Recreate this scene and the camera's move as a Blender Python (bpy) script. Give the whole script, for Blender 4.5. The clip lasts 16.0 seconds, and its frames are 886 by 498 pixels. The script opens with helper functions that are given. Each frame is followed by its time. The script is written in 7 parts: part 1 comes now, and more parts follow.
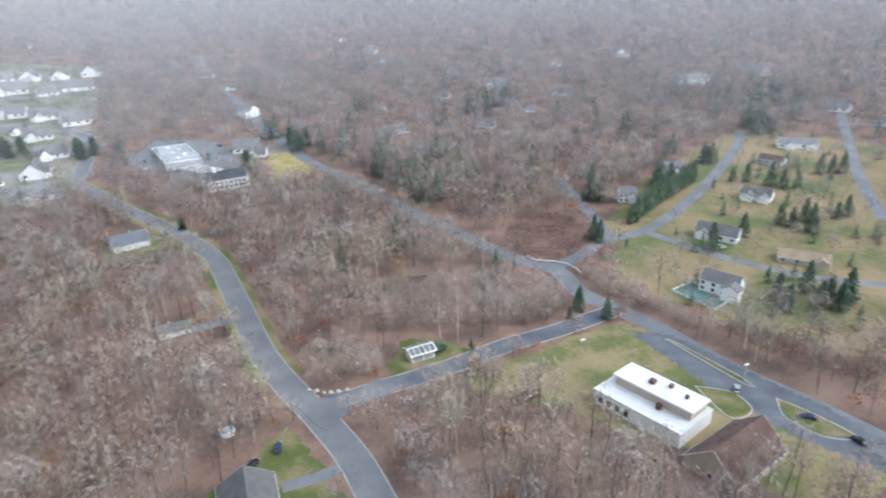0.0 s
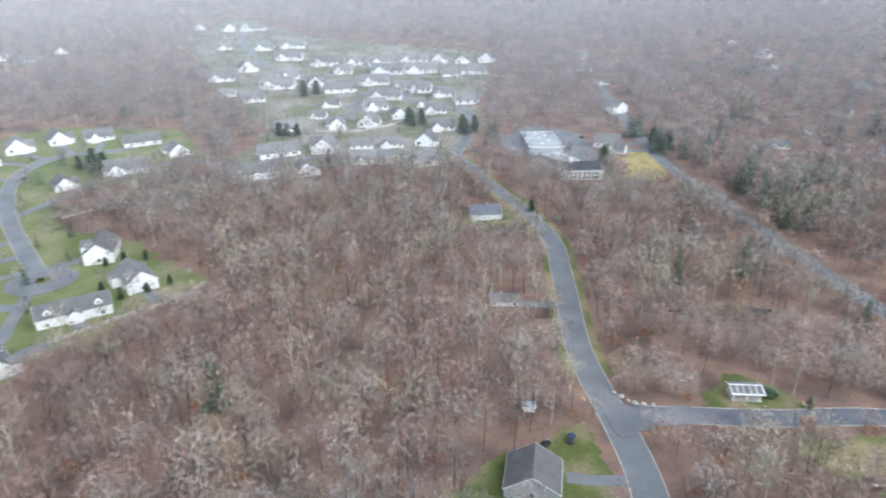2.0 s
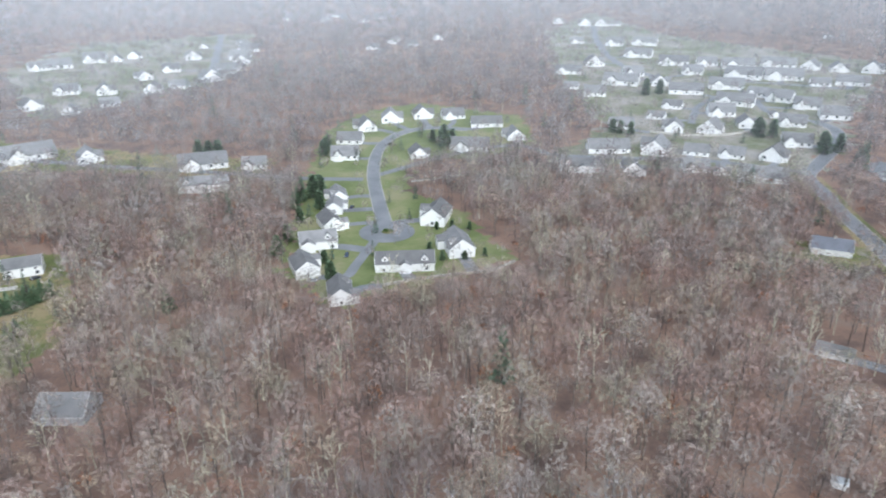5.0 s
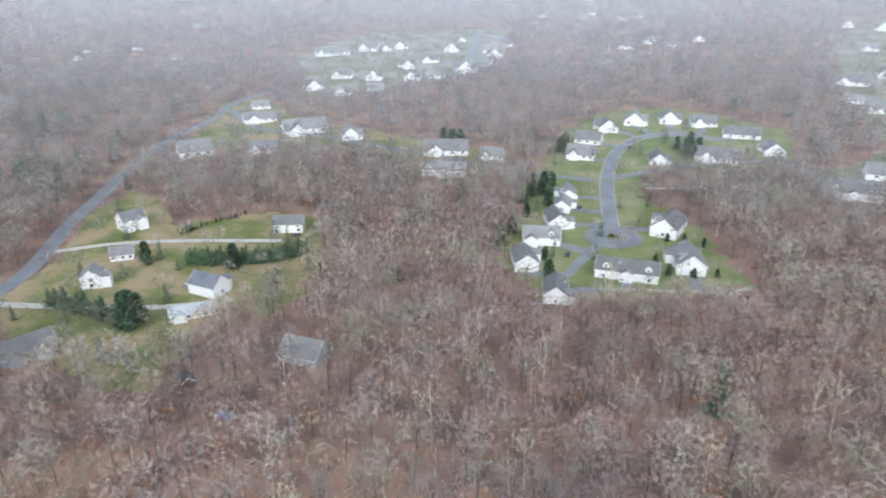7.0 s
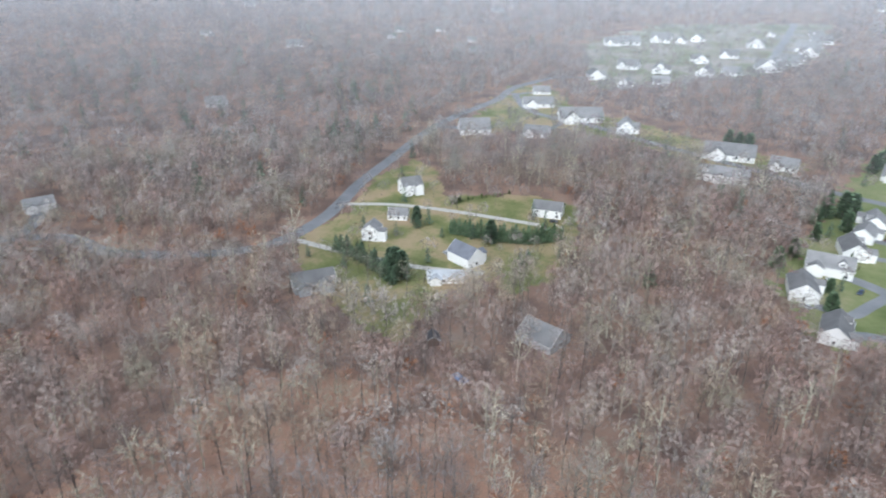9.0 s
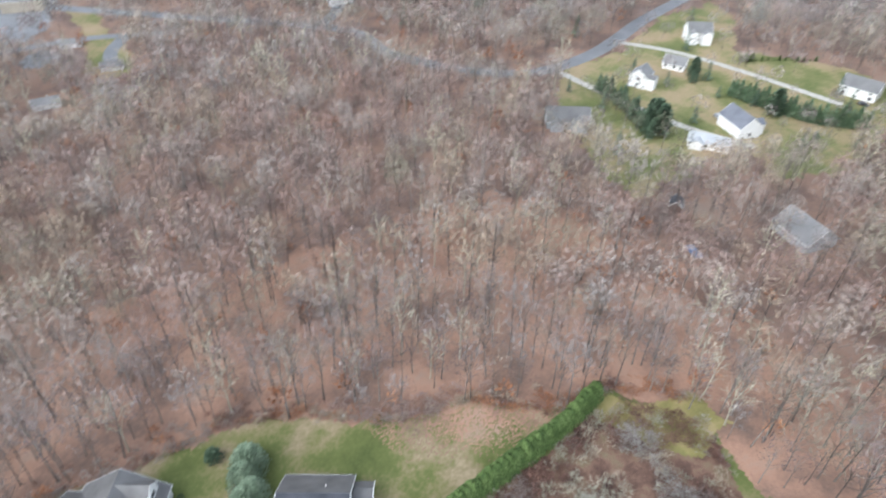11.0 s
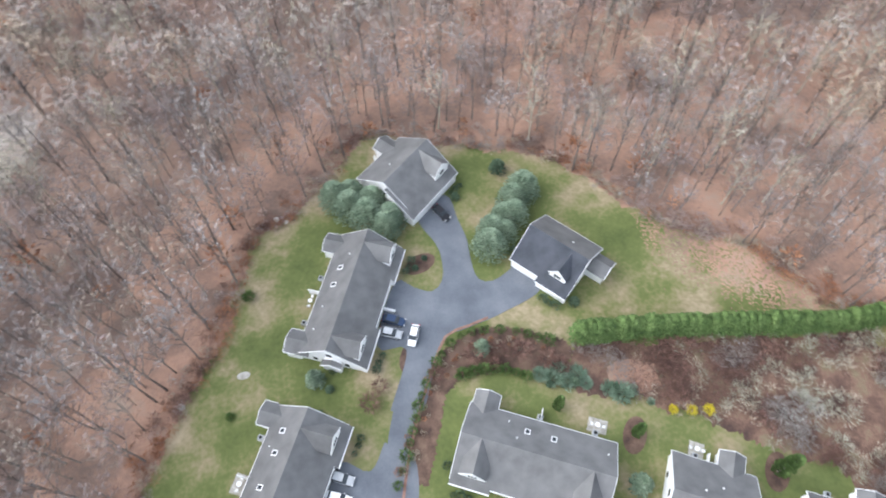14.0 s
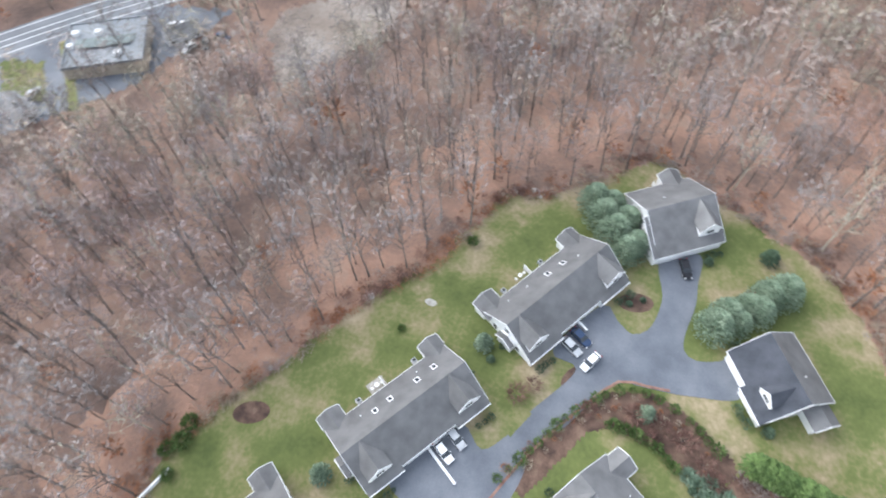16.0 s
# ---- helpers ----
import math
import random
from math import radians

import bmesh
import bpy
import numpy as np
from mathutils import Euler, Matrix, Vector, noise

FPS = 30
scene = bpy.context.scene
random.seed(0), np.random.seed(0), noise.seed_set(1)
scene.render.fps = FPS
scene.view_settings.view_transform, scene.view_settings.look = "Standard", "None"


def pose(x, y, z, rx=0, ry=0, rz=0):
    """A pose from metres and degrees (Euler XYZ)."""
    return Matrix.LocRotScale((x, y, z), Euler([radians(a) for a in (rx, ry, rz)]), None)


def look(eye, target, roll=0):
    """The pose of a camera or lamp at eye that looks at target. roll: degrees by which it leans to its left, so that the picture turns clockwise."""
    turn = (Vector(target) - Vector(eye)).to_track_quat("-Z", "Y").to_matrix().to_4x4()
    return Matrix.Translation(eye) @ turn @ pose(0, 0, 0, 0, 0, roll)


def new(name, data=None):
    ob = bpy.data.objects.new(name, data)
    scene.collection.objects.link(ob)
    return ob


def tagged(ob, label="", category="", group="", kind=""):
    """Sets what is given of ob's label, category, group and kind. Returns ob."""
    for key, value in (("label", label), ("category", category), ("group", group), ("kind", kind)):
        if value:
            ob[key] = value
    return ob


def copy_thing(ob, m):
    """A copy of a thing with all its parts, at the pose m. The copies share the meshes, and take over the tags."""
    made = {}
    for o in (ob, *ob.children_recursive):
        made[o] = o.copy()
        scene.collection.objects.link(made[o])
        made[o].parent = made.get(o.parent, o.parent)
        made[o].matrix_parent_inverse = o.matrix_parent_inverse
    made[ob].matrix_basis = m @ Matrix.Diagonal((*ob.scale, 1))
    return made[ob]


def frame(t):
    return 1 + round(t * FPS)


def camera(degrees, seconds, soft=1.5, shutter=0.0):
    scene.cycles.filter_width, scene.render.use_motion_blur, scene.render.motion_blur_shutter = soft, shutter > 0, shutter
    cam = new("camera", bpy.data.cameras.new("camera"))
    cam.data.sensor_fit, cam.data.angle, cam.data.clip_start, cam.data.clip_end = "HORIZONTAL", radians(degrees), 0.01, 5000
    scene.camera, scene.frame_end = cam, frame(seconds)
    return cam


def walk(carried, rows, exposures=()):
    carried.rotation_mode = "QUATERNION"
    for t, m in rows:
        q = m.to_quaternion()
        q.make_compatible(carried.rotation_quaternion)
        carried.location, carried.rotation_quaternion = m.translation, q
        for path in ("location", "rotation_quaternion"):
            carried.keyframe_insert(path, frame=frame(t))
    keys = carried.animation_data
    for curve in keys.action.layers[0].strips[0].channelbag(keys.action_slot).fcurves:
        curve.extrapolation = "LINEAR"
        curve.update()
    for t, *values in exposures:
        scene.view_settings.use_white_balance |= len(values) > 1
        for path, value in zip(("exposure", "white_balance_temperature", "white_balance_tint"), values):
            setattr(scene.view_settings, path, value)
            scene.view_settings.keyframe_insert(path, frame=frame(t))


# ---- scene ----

# ------------------------------------------------------------------ camera
# It hangs in one place, 120 m up, and turns: seconds, heading, tilt, lean.
EYE = 120.0
TURN = [
    (0.0, -1.69, -22.49, -1.18), (0.5, 6.27, -22.38, -1.09), (1.0, 13.99, -22.30, -0.95), (1.5, 21.58, -22.24, -0.90),
    (2.0, 30.02, -22.26, -0.67), (2.5, 36.51, -22.25, -0.55), (3.0, 40.55, -22.30, -0.53), (3.5, 44.82, -22.30, -0.53),
    (4.0, 49.67, -22.32, -0.46), (6.5, 74.58, -22.51, -0.04), (7.0, 80.45, -22.56, 0.0), (7.5, 86.48, -22.60, 0.03),
    (8.0, 92.49, -22.65, 0.08), (8.5, 98.72, -22.69, 0.07), (9.75, 113.4, -26.6, 0.45), (11.0, 129.22, -38.12, 0.91),
    (11.5, 136.87, -43.89, 0.76), (12.0, 142.98, -49.39, 0.45), (12.5, 148.06, -55.03, 0.15), (13.0, 152.65, -59.25, -0.25),
    (13.5, 159.30, -59.41, -0.64), (14.0, 168.52, -59.52, -1.19), (14.5, 177.15, -59.57, -1.71), (15.0, 185.99, -59.58, -2.33),
    (15.5, 197.00, -59.52, -3.06), (16.0, 207.96, -59.46, -3.80),
]
cam = camera(69.33, 16.0, soft=1.85, shutter=0.4)
walk(cam, [(t, pose(0, 0, EYE, 90 + p, 0, y) @ pose(0, 0, 0, 0, 0, r)) for t, y, p, r in TURN],
     exposures=[(0.0, 1.24, 6120, 7), (3.0, 1.16, 6120, 7), (4.5, 1.13, 6080, 7), (8.7, 1.09, 6080, 7), (11.0, 1.49, 6250, 8), (13.0, 1.66, 6280, 9), (16.0, 1.82, 6280, 9)])

# ------------------------------------------------------------------ overcast daylight
world = bpy.data.worlds.new("overcast_sky")
scene.world = world
world.use_nodes = True
wn, wl = world.node_tree.nodes, world.node_tree.links
sky = wn.new("ShaderNodeTexSky")
sky.sky_type, sky.sun_disc = "NISHITA", False
sky.sun_elevation, sky.sun_rotation = radians(36), radians(100)
sky.air_density, sky.dust_density, sky.ozone_density = 1.0, 1.0, 1.5
grey = wn.new("ShaderNodeHueSaturation")
grey.inputs["Saturation"].default_value = 0.42
wl.new(sky.outputs["Color"], grey.inputs["Color"])
wl.new(grey.outputs["Color"], wn["Background"].inputs["Color"])
wn["Background"].inputs["Strength"].default_value = 0.148
sun = new("sun", bpy.data.lights.new("sun", "SUN"))
sun.data.energy, sun.data.angle, sun.data.color = 0.85, radians(80), (1.0, 0.98, 0.96)
sun.matrix_world = look((0, 0, 0), (-math.sin(radians(100)) * 0.8, -math.cos(radians(100)) * 0.8, -0.59))


# ------------------------------------------------------------------ materials
def material(name, ramp, scale=1.0, fine=8.0, rough=0.85, bump=0.3, bump_scale=20.0, metal=0.0, per_piece=0.0, per_thing=0.0, detail=6.0, depth=0.05, worn=0.0, lace=0.0):
    """Two scales of noise through a colour ramp, with relief. per_piece, per_thing: how much brightness varies by piece. lace: the size of the gaps in a clump of twigs, per metre."""
    m = bpy.data.materials.new(name)
    m.use_nodes = True
    n, l = m.node_tree.nodes, m.node_tree.links
    b = n["Principled BSDF"]
    b.inputs["Roughness"].default_value, b.inputs["Metallic"].default_value = rough, metal
    b.inputs["Specular IOR Level"].default_value = 0.3
    pos = n.new("ShaderNodeNewGeometry")
    big, small = n.new("ShaderNodeTexNoise"), n.new("ShaderNodeTexNoise")
    big.inputs["Scale"].default_value, small.inputs["Scale"].default_value = scale, scale * fine
    big.inputs["Detail"].default_value = detail
    for t in (big, small):
        l.new(pos.outputs["Position"], t.inputs["Vector"])
    mix = n.new("ShaderNodeMath")
    mix.operation = "MULTIPLY_ADD"
    mix.inputs[1].default_value = 0.4
    l.new(small.outputs["Fac"], mix.inputs[0])
    half = n.new("ShaderNodeMath")
    half.operation = "MULTIPLY_ADD"
    half.inputs[1].default_value, half.inputs[2].default_value = 1.6, -0.5
    l.new(big.outputs["Fac"], half.inputs[0])
    l.new(half.outputs[0], mix.inputs[2])
    r = n.new("ShaderNodeValToRGB")
    while len(r.color_ramp.elements) < len(ramp):
        r.color_ramp.elements.new(0.5)
    for e, (p, c) in zip(r.color_ramp.elements, ramp):
        e.position, e.color = p, (*c, 1)
    if worn:
        # dead grass where the ground is dry
        at, add = n.new("ShaderNodeAttribute"), n.new("ShaderNodeMath")
        at.attribute_name = "worn"
        add.operation = "MULTIPLY_ADD"
        add.inputs[1].default_value = worn
        grain = n.new("ShaderNodeMath")
        grain.operation = "MULTIPLY"
        l.new(at.outputs["Fac"], grain.inputs[0])
        tuft = n.new("ShaderNodeTexNoise")
        tuft.inputs["Scale"].default_value, tuft.inputs["Detail"].default_value = 0.55, 6
        l.new(pos.outputs["Position"], tuft.inputs["Vector"])
        peak = n.new("ShaderNodeMapRange")
        peak.inputs["From Min"].default_value, peak.inputs["From Max"].default_value = 0.1, 0.75
        l.new(tuft.outputs["Fac"], peak.inputs["Value"])
        l.new(peak.outputs[0], grain.inputs[1])
        l.new(grain.outputs[0], add.inputs[0])
        l.new(mix.outputs[0], add.inputs[2])
        l.new(add.outputs[0], r.inputs["Fac"])
    else:
        l.new(mix.outputs[0], r.inputs["Fac"])
    out = r.outputs["Color"]
    for amount, node, socket in ((per_piece, "ShaderNodeNewGeometry", "Random Per Island"), (per_thing, "ShaderNodeObjectInfo", "Random")):
        if amount:
            src = n.new(node)
            v = n.new("ShaderNodeMapRange")
            v.inputs["To Min"].default_value, v.inputs["To Max"].default_value = 1 - amount, 1 + amount
            l.new(src.outputs[socket], v.inputs["Value"])
            hs = n.new("ShaderNodeHueSaturation")
            l.new(v.outputs[0], hs.inputs["Value"])
            l.new(out, hs.inputs["Color"])
            out = hs.outputs["Color"]
    l.new(out, b.inputs["Base Color"])
    if bump:
        bt, bn = n.new("ShaderNodeTexNoise"), n.new("ShaderNodeBump")
        bt.inputs["Scale"].default_value = bump_scale
        l.new(pos.outputs["Position"], bt.inputs["Vector"])
        l.new(bt.outputs["Fac"], bn.inputs["Height"])
        bn.inputs["Strength"].default_value, bn.inputs["Distance"].default_value = bump, depth
        l.new(bn.outputs["Normal"], b.inputs["Normal"])
    if lace:
        gaps, dense = n.new("ShaderNodeTexNoise"), n.new("ShaderNodeMapRange")
        gaps.inputs["Scale"].default_value, gaps.inputs["Detail"].default_value = lace, 2
        dense.inputs["From Min"].default_value, dense.inputs["From Max"].default_value = 0.36, 0.62
        dense.inputs["To Min"].default_value, dense.inputs["To Max"].default_value = 0.14, 0.52
        l.new(pos.outputs["Position"], gaps.inputs["Vector"])
        l.new(gaps.outputs["Fac"], dense.inputs["Value"])
        l.new(dense.outputs[0], b.inputs["Alpha"])
        # round twigs, not flat leaves: they catch the sky alike whichever way the clump lies
        up = n.new("ShaderNodeVectorMath")
        up.operation = "MULTIPLY_ADD"
        up.inputs[1].default_value, up.inputs[2].default_value = (0.22, 0.22, 0.22), (0, 0, 0.8)
        l.new(pos.outputs["Normal"], up.inputs[0])
        unit = n.new("ShaderNodeVectorMath")
        unit.operation = "NORMALIZE"
        l.new(up.outputs[0], unit.inputs[0])
        l.new(unit.outputs[0], b.inputs["Normal"])
        b.inputs["Specular IOR Level"].default_value = 0.05
    return m


LITTER = material("leaf_litter", [(0.2, (0.122, 0.087, 0.072)), (0.45, (0.212, 0.141, 0.111)), (0.65, (0.292, 0.188, 0.14)), (0.9, (0.285, 0.22, 0.178))], 0.06, 14, 0.95, 0.8, 2.5, depth=0.3)
FRESH = material("fresh_leaf_litter", [(0.2, (0.165, 0.114, 0.09)), (0.45, (0.295, 0.182, 0.134)), (0.62, (0.395, 0.235, 0.165)), (0.9, (0.355, 0.265, 0.205))], 0.07, 14, 0.95, 0.8, 2.5, depth=0.3)
STRAW = material("straw_grass", [(0.2, (0.27, 0.24, 0.09)), (0.42, (0.38, 0.31, 0.12)), (0.8, (0.46, 0.37, 0.18))], 0.12, 8, 0.95, 0.5, 6.0, depth=0.08)
LAWN = material("lawn", [(0.18, (0.08, 0.102, 0.031)), (0.46, (0.124, 0.146, 0.047)), (0.61, (0.19, 0.182, 0.079)), (0.77, (0.275, 0.226, 0.134)), (1.0, (0.40, 0.32, 0.21))], 0.085, 14, 0.95, 0.5, 6.0, depth=0.08, worn=0.34)
OLIVE = material("olive_grass", [(0.2, (0.17, 0.16, 0.06)), (0.5, (0.26, 0.23, 0.09)), (0.85, (0.36, 0.29, 0.15))], 0.2, 10, 0.95, 0.6, 4.0, depth=0.1)
DULL = material("dull_lawn", [(0.2, (0.13, 0.15, 0.075)), (0.42, (0.20, 0.205, 0.13)), (0.58, (0.27, 0.25, 0.205)), (0.8, (0.34, 0.32, 0.285))], 0.035, 8, 0.95, 0.5, 3.0, depth=0.1)
DRYGREEN = material("dry_green_lawn", [(0.2, (0.11, 0.135, 0.045)), (0.42, (0.18, 0.185, 0.075)), (0.56, (0.28, 0.235, 0.125)), (0.8, (0.36, 0.27, 0.17))], 0.05, 12, 0.95, 0.5, 4.0, depth=0.08)
DRY = material("dry_meadow", [(0.2, (0.105, 0.14, 0.048)), (0.42, (0.185, 0.185, 0.085)), (0.58, (0.285, 0.225, 0.12)), (0.8, (0.35, 0.26, 0.16))], 0.03, 12, 0.95, 0.5, 3.0, depth=0.1)
ASPHALT = material("asphalt", [(0.2, (0.105, 0.116, 0.135)), (0.5, (0.14, 0.152, 0.173)), (0.85, (0.185, 0.197, 0.215))], 0.15, 20, 0.6, 0.3, 30, depth=0.01)
# far roads: asphalt lightened, sky sheen and haze put into its base colour
ROADGREY = material("sheen_pale_asphalt", [(0.2, (0.165, 0.172, 0.182)), (0.5, (0.205, 0.212, 0.222)), (0.85, (0.26, 0.267, 0.275))], 0.08, 20, 0.6, 0.3, 30, depth=0.01)
CONCRETE = material("concrete", [(0.2, (0.40, 0.38, 0.34)), (0.8, (0.55, 0.53, 0.48))], 0.5, 10, 0.9, 0.2, 12, depth=0.01)
MULCH = material("mulch", [(0.2, (0.06, 0.038, 0.03)), (0.5, (0.125, 0.077, 0.057)), (0.85, (0.20, 0.135, 0.095))], 0.4, 10, 0.95, 0.8, 5, depth=0.1)
BRUSH = material("marsh_brush_ground", [(0.2, (0.07, 0.043, 0.035)), (0.45, (0.135, 0.08, 0.06)), (0.62, (0.20, 0.125, 0.088)), (0.8, (0.20, 0.16, 0.10))], 0.18, 10, 0.95, 0.8, 3, depth=0.3)
BARK = material("bark", [(0.2, (0.075, 0.063, 0.056)), (0.5, (0.15, 0.132, 0.118)), (0.85, (0.27, 0.248, 0.22))], 0.09, 20, 0.9, 0.5, 8, per_piece=0.25)
TWIG = material("bare_twigs", [(0.25, (0.32, 0.28, 0.25)), (0.75, (0.43, 0.38, 0.34))], 0.06, 3, 0.9, 0, per_piece=0.06)
MAUVE = material("mauve_twigs", [(0.25, (0.31, 0.238, 0.215)), (0.75, (0.425, 0.335, 0.305))], 0.06, 3, 0.9, 0, per_piece=0.06)
ASHEN = material("ashen_twigs", [(0.25, (0.325, 0.306, 0.28)), (0.75, (0.44, 0.417, 0.385))], 0.06, 3, 0.9, 0, per_piece=0.06)
OCHRE = material("tan_twigs", [(0.25, (0.365, 0.30, 0.228)), (0.75, (0.485, 0.41, 0.32))], 0.06, 3, 0.9, 0, per_piece=0.06)
DUSK = material("dark_twigs", [(0.25, (0.20, 0.168, 0.152)), (0.75, (0.30, 0.258, 0.235))], 0.06, 3, 0.9, 0, per_piece=0.06)
LICHEN = material("lichen_twigs", [(0.25, (0.30, 0.29, 0.22)), (0.75, (0.41, 0.395, 0.31))], 0.06, 3, 0.9, 0, per_piece=0.06)
REDDISH = material("reddish_brush", [(0.25, (0.125, 0.068, 0.055)), (0.75, (0.245, 0.142, 0.112))], 0.15, 4, 0.9, 0, per_piece=0.35)
PALE = material("pale_bark", [(0.25, (0.40, 0.375, 0.29)), (0.75, (0.55, 0.52, 0.41))], 0.2, 8, 0.9, 0.3, 8, per_piece=0.15)
RUSSET = material("dry_leaves", [(0.25, (0.26, 0.11, 0.06)), (0.75, (0.45, 0.22, 0.12))], 0.2, 5, 0.9, 0, per_piece=0.3)
NEEDLE = material("needles", [(0.2, (0.045, 0.075, 0.045)), (0.5, (0.08, 0.125, 0.075)), (0.85, (0.13, 0.18, 0.11))], 0.3, 6, 0.8, 0, per_piece=0.4)
BLUEISH = material("blue_needles", [(0.2, (0.125, 0.18, 0.115)), (0.5, (0.195, 0.26, 0.17)), (0.85, (0.27, 0.335, 0.23))], 0.6, 6, 0.8, 0, per_piece=0.3)
CEDAR = material("hedge_leaves", [(0.2, (0.058, 0.10, 0.028)), (0.5, (0.098, 0.155, 0.044)), (0.85, (0.15, 0.215, 0.072))], 0.6, 6, 0.8, 0, per_piece=0.3)
SPRUCEGREEN = material("spruce_needles", [(0.2, (0.085, 0.125, 0.075)), (0.5, (0.145, 0.195, 0.125)), (0.85, (0.22, 0.275, 0.19))], 0.6, 6, 0.8, 0, per_piece=0.3)
YELLOW = material("yellow_leaves", [(0.2, (0.60, 0.50, 0.03)), (0.8, (0.78, 0.66, 0.06))], 1, 6, 0.8, 0, per_piece=0.15)
JUNIPER = material("juniper_needles", [(0.2, (0.15, 0.225, 0.15)), (0.5, (0.22, 0.305, 0.215)), (0.85, (0.30, 0.385, 0.285))], 0.6, 6, 0.8, 0, per_piece=0.2)
BRIGHTLAWN = material("bright_lawn", [(0.2, (0.13, 0.165, 0.06)), (0.5, (0.19, 0.215, 0.09)), (0.8, (0.28, 0.265, 0.15))], 0.04, 12, 0.95, 0.5, 6.0, depth=0.08)
SIDING = material("white_siding", [(0.2, (0.80, 0.80, 0.79)), (0.8, (0.87, 0.87, 0.86))], 0.3, 10, 0.6, 0.1, 10, depth=0.01)
TRIM = material("white_trim", [(0.2, (0.78, 0.78, 0.77)), (0.8, (0.84, 0.84, 0.83))], 0.5, 10, 0.5, 0)
SHINGLE = material("grey_shingles", [(0.2, (0.115, 0.113, 0.112)), (0.5, (0.145, 0.143, 0.141)), (0.85, (0.178, 0.175, 0.172))], 0.35, 30, 0.5, 0.4, 9, per_thing=0.1, depth=0.03)
GLASS = material("window_glass", [(0.2, (0.03, 0.035, 0.04)), (0.8, (0.07, 0.08, 0.09))], 0.5, 5, 0.08, 0)
TAN = material("tan_siding", [(0.2, (0.42, 0.36, 0.28)), (0.8, (0.52, 0.46, 0.37))], 0.3, 10, 0.7, 0.1, 10, depth=0.01)
GREYSIDE = material("grey_siding", [(0.2, (0.36, 0.38, 0.40)), (0.8, (0.48, 0.50, 0.52))], 0.3, 10, 0.7, 0.1, 10, depth=0.01)
METALROOF = material("pale_membrane_roof", [(0.2, (0.72, 0.72, 0.72)), (0.8, (0.82, 0.82, 0.82))], 0.2, 10, 0.6, 0.1, 4, depth=0.02)
GREYROOF = material("grey_membrane_roof", [(0.2, (0.36, 0.38, 0.40)), (0.8, (0.50, 0.52, 0.54))], 0.1, 10, 0.6, 0.1, 4, depth=0.02)
# far roofs, made paler with mist put into the colour; also a weathered barn
FARROOF = material("hazed_weathered_shingles", [(0.2, (0.17, 0.17, 0.172)), (0.8, (0.235, 0.233, 0.232))], 0.25, 20, 0.85, 0.4, 14, per_thing=0.25, depth=0.03)
SLATE = material("slate_blue_shingles", [(0.2, (0.13, 0.14, 0.165)), (0.8, (0.19, 0.20, 0.23))], 0.25, 20, 0.85, 0.4, 14, depth=0.03)
GREENROOF = material("grey_green_roof", [(0.2, (0.15, 0.18, 0.175)), (0.8, (0.22, 0.25, 0.24))], 0.25, 20, 0.9, 0.4, 14, depth=0.03)
DIRT = material("bare_earth", [(0.2, (0.19, 0.15, 0.12)), (0.5, (0.285, 0.235, 0.195)), (0.85, (0.38, 0.335, 0.29))], 0.1, 10, 0.95, 0.5, 4, depth=0.1)
BROWNROOF = material("brown_shingles", [(0.2, (0.10, 0.06, 0.05)), (0.8, (0.17, 0.11, 0.09))], 0.25, 20, 0.9, 0.4, 14, depth=0.03)
FLATROOF = material("dull_membrane_roof", [(0.2, (0.20, 0.215, 0.225)), (0.8, (0.27, 0.285, 0.295))], 0.15, 10, 0.7, 0.1, 4, depth=0.02)
# dark roofs, and the painted shade on one house's front slope
DARKSHADEROOF = material("dark_and_shaded_shingles", [(0.2, (0.045, 0.05, 0.06)), (0.8, (0.085, 0.09, 0.105))], 0.25, 20, 0.9, 0.4, 14, depth=0.03)
STONE = material("field_stone", [(0.2, (0.28, 0.26, 0.23)), (0.8, (0.50, 0.47, 0.42))], 0.8, 6, 0.9, 0.5, 5, per_piece=0.25)
WATER = material("pond_water", [(0.2, (0.02, 0.022, 0.02)), (0.8, (0.04, 0.042, 0.04))], 0.1, 5, 0.05, 0.05, 3)
RUBBER = material("tyre_rubber", [(0.2, (0.02, 0.02, 0.02)), (0.8, (0.035, 0.035, 0.035))], 2, 5, 0.8, 0)


# ------------------------------------------------------------------ building blocks
def lift(x, y):
    """Height of the ground: level under the camera, rising to hills all round."""
    d = np.minimum(np.hypot(x, y), 1500.0) - 400.0
    return 0.05 * (d + np.sqrt(d * d + 1e4)) - 0.05 * (math.sqrt(17e4) - 400)


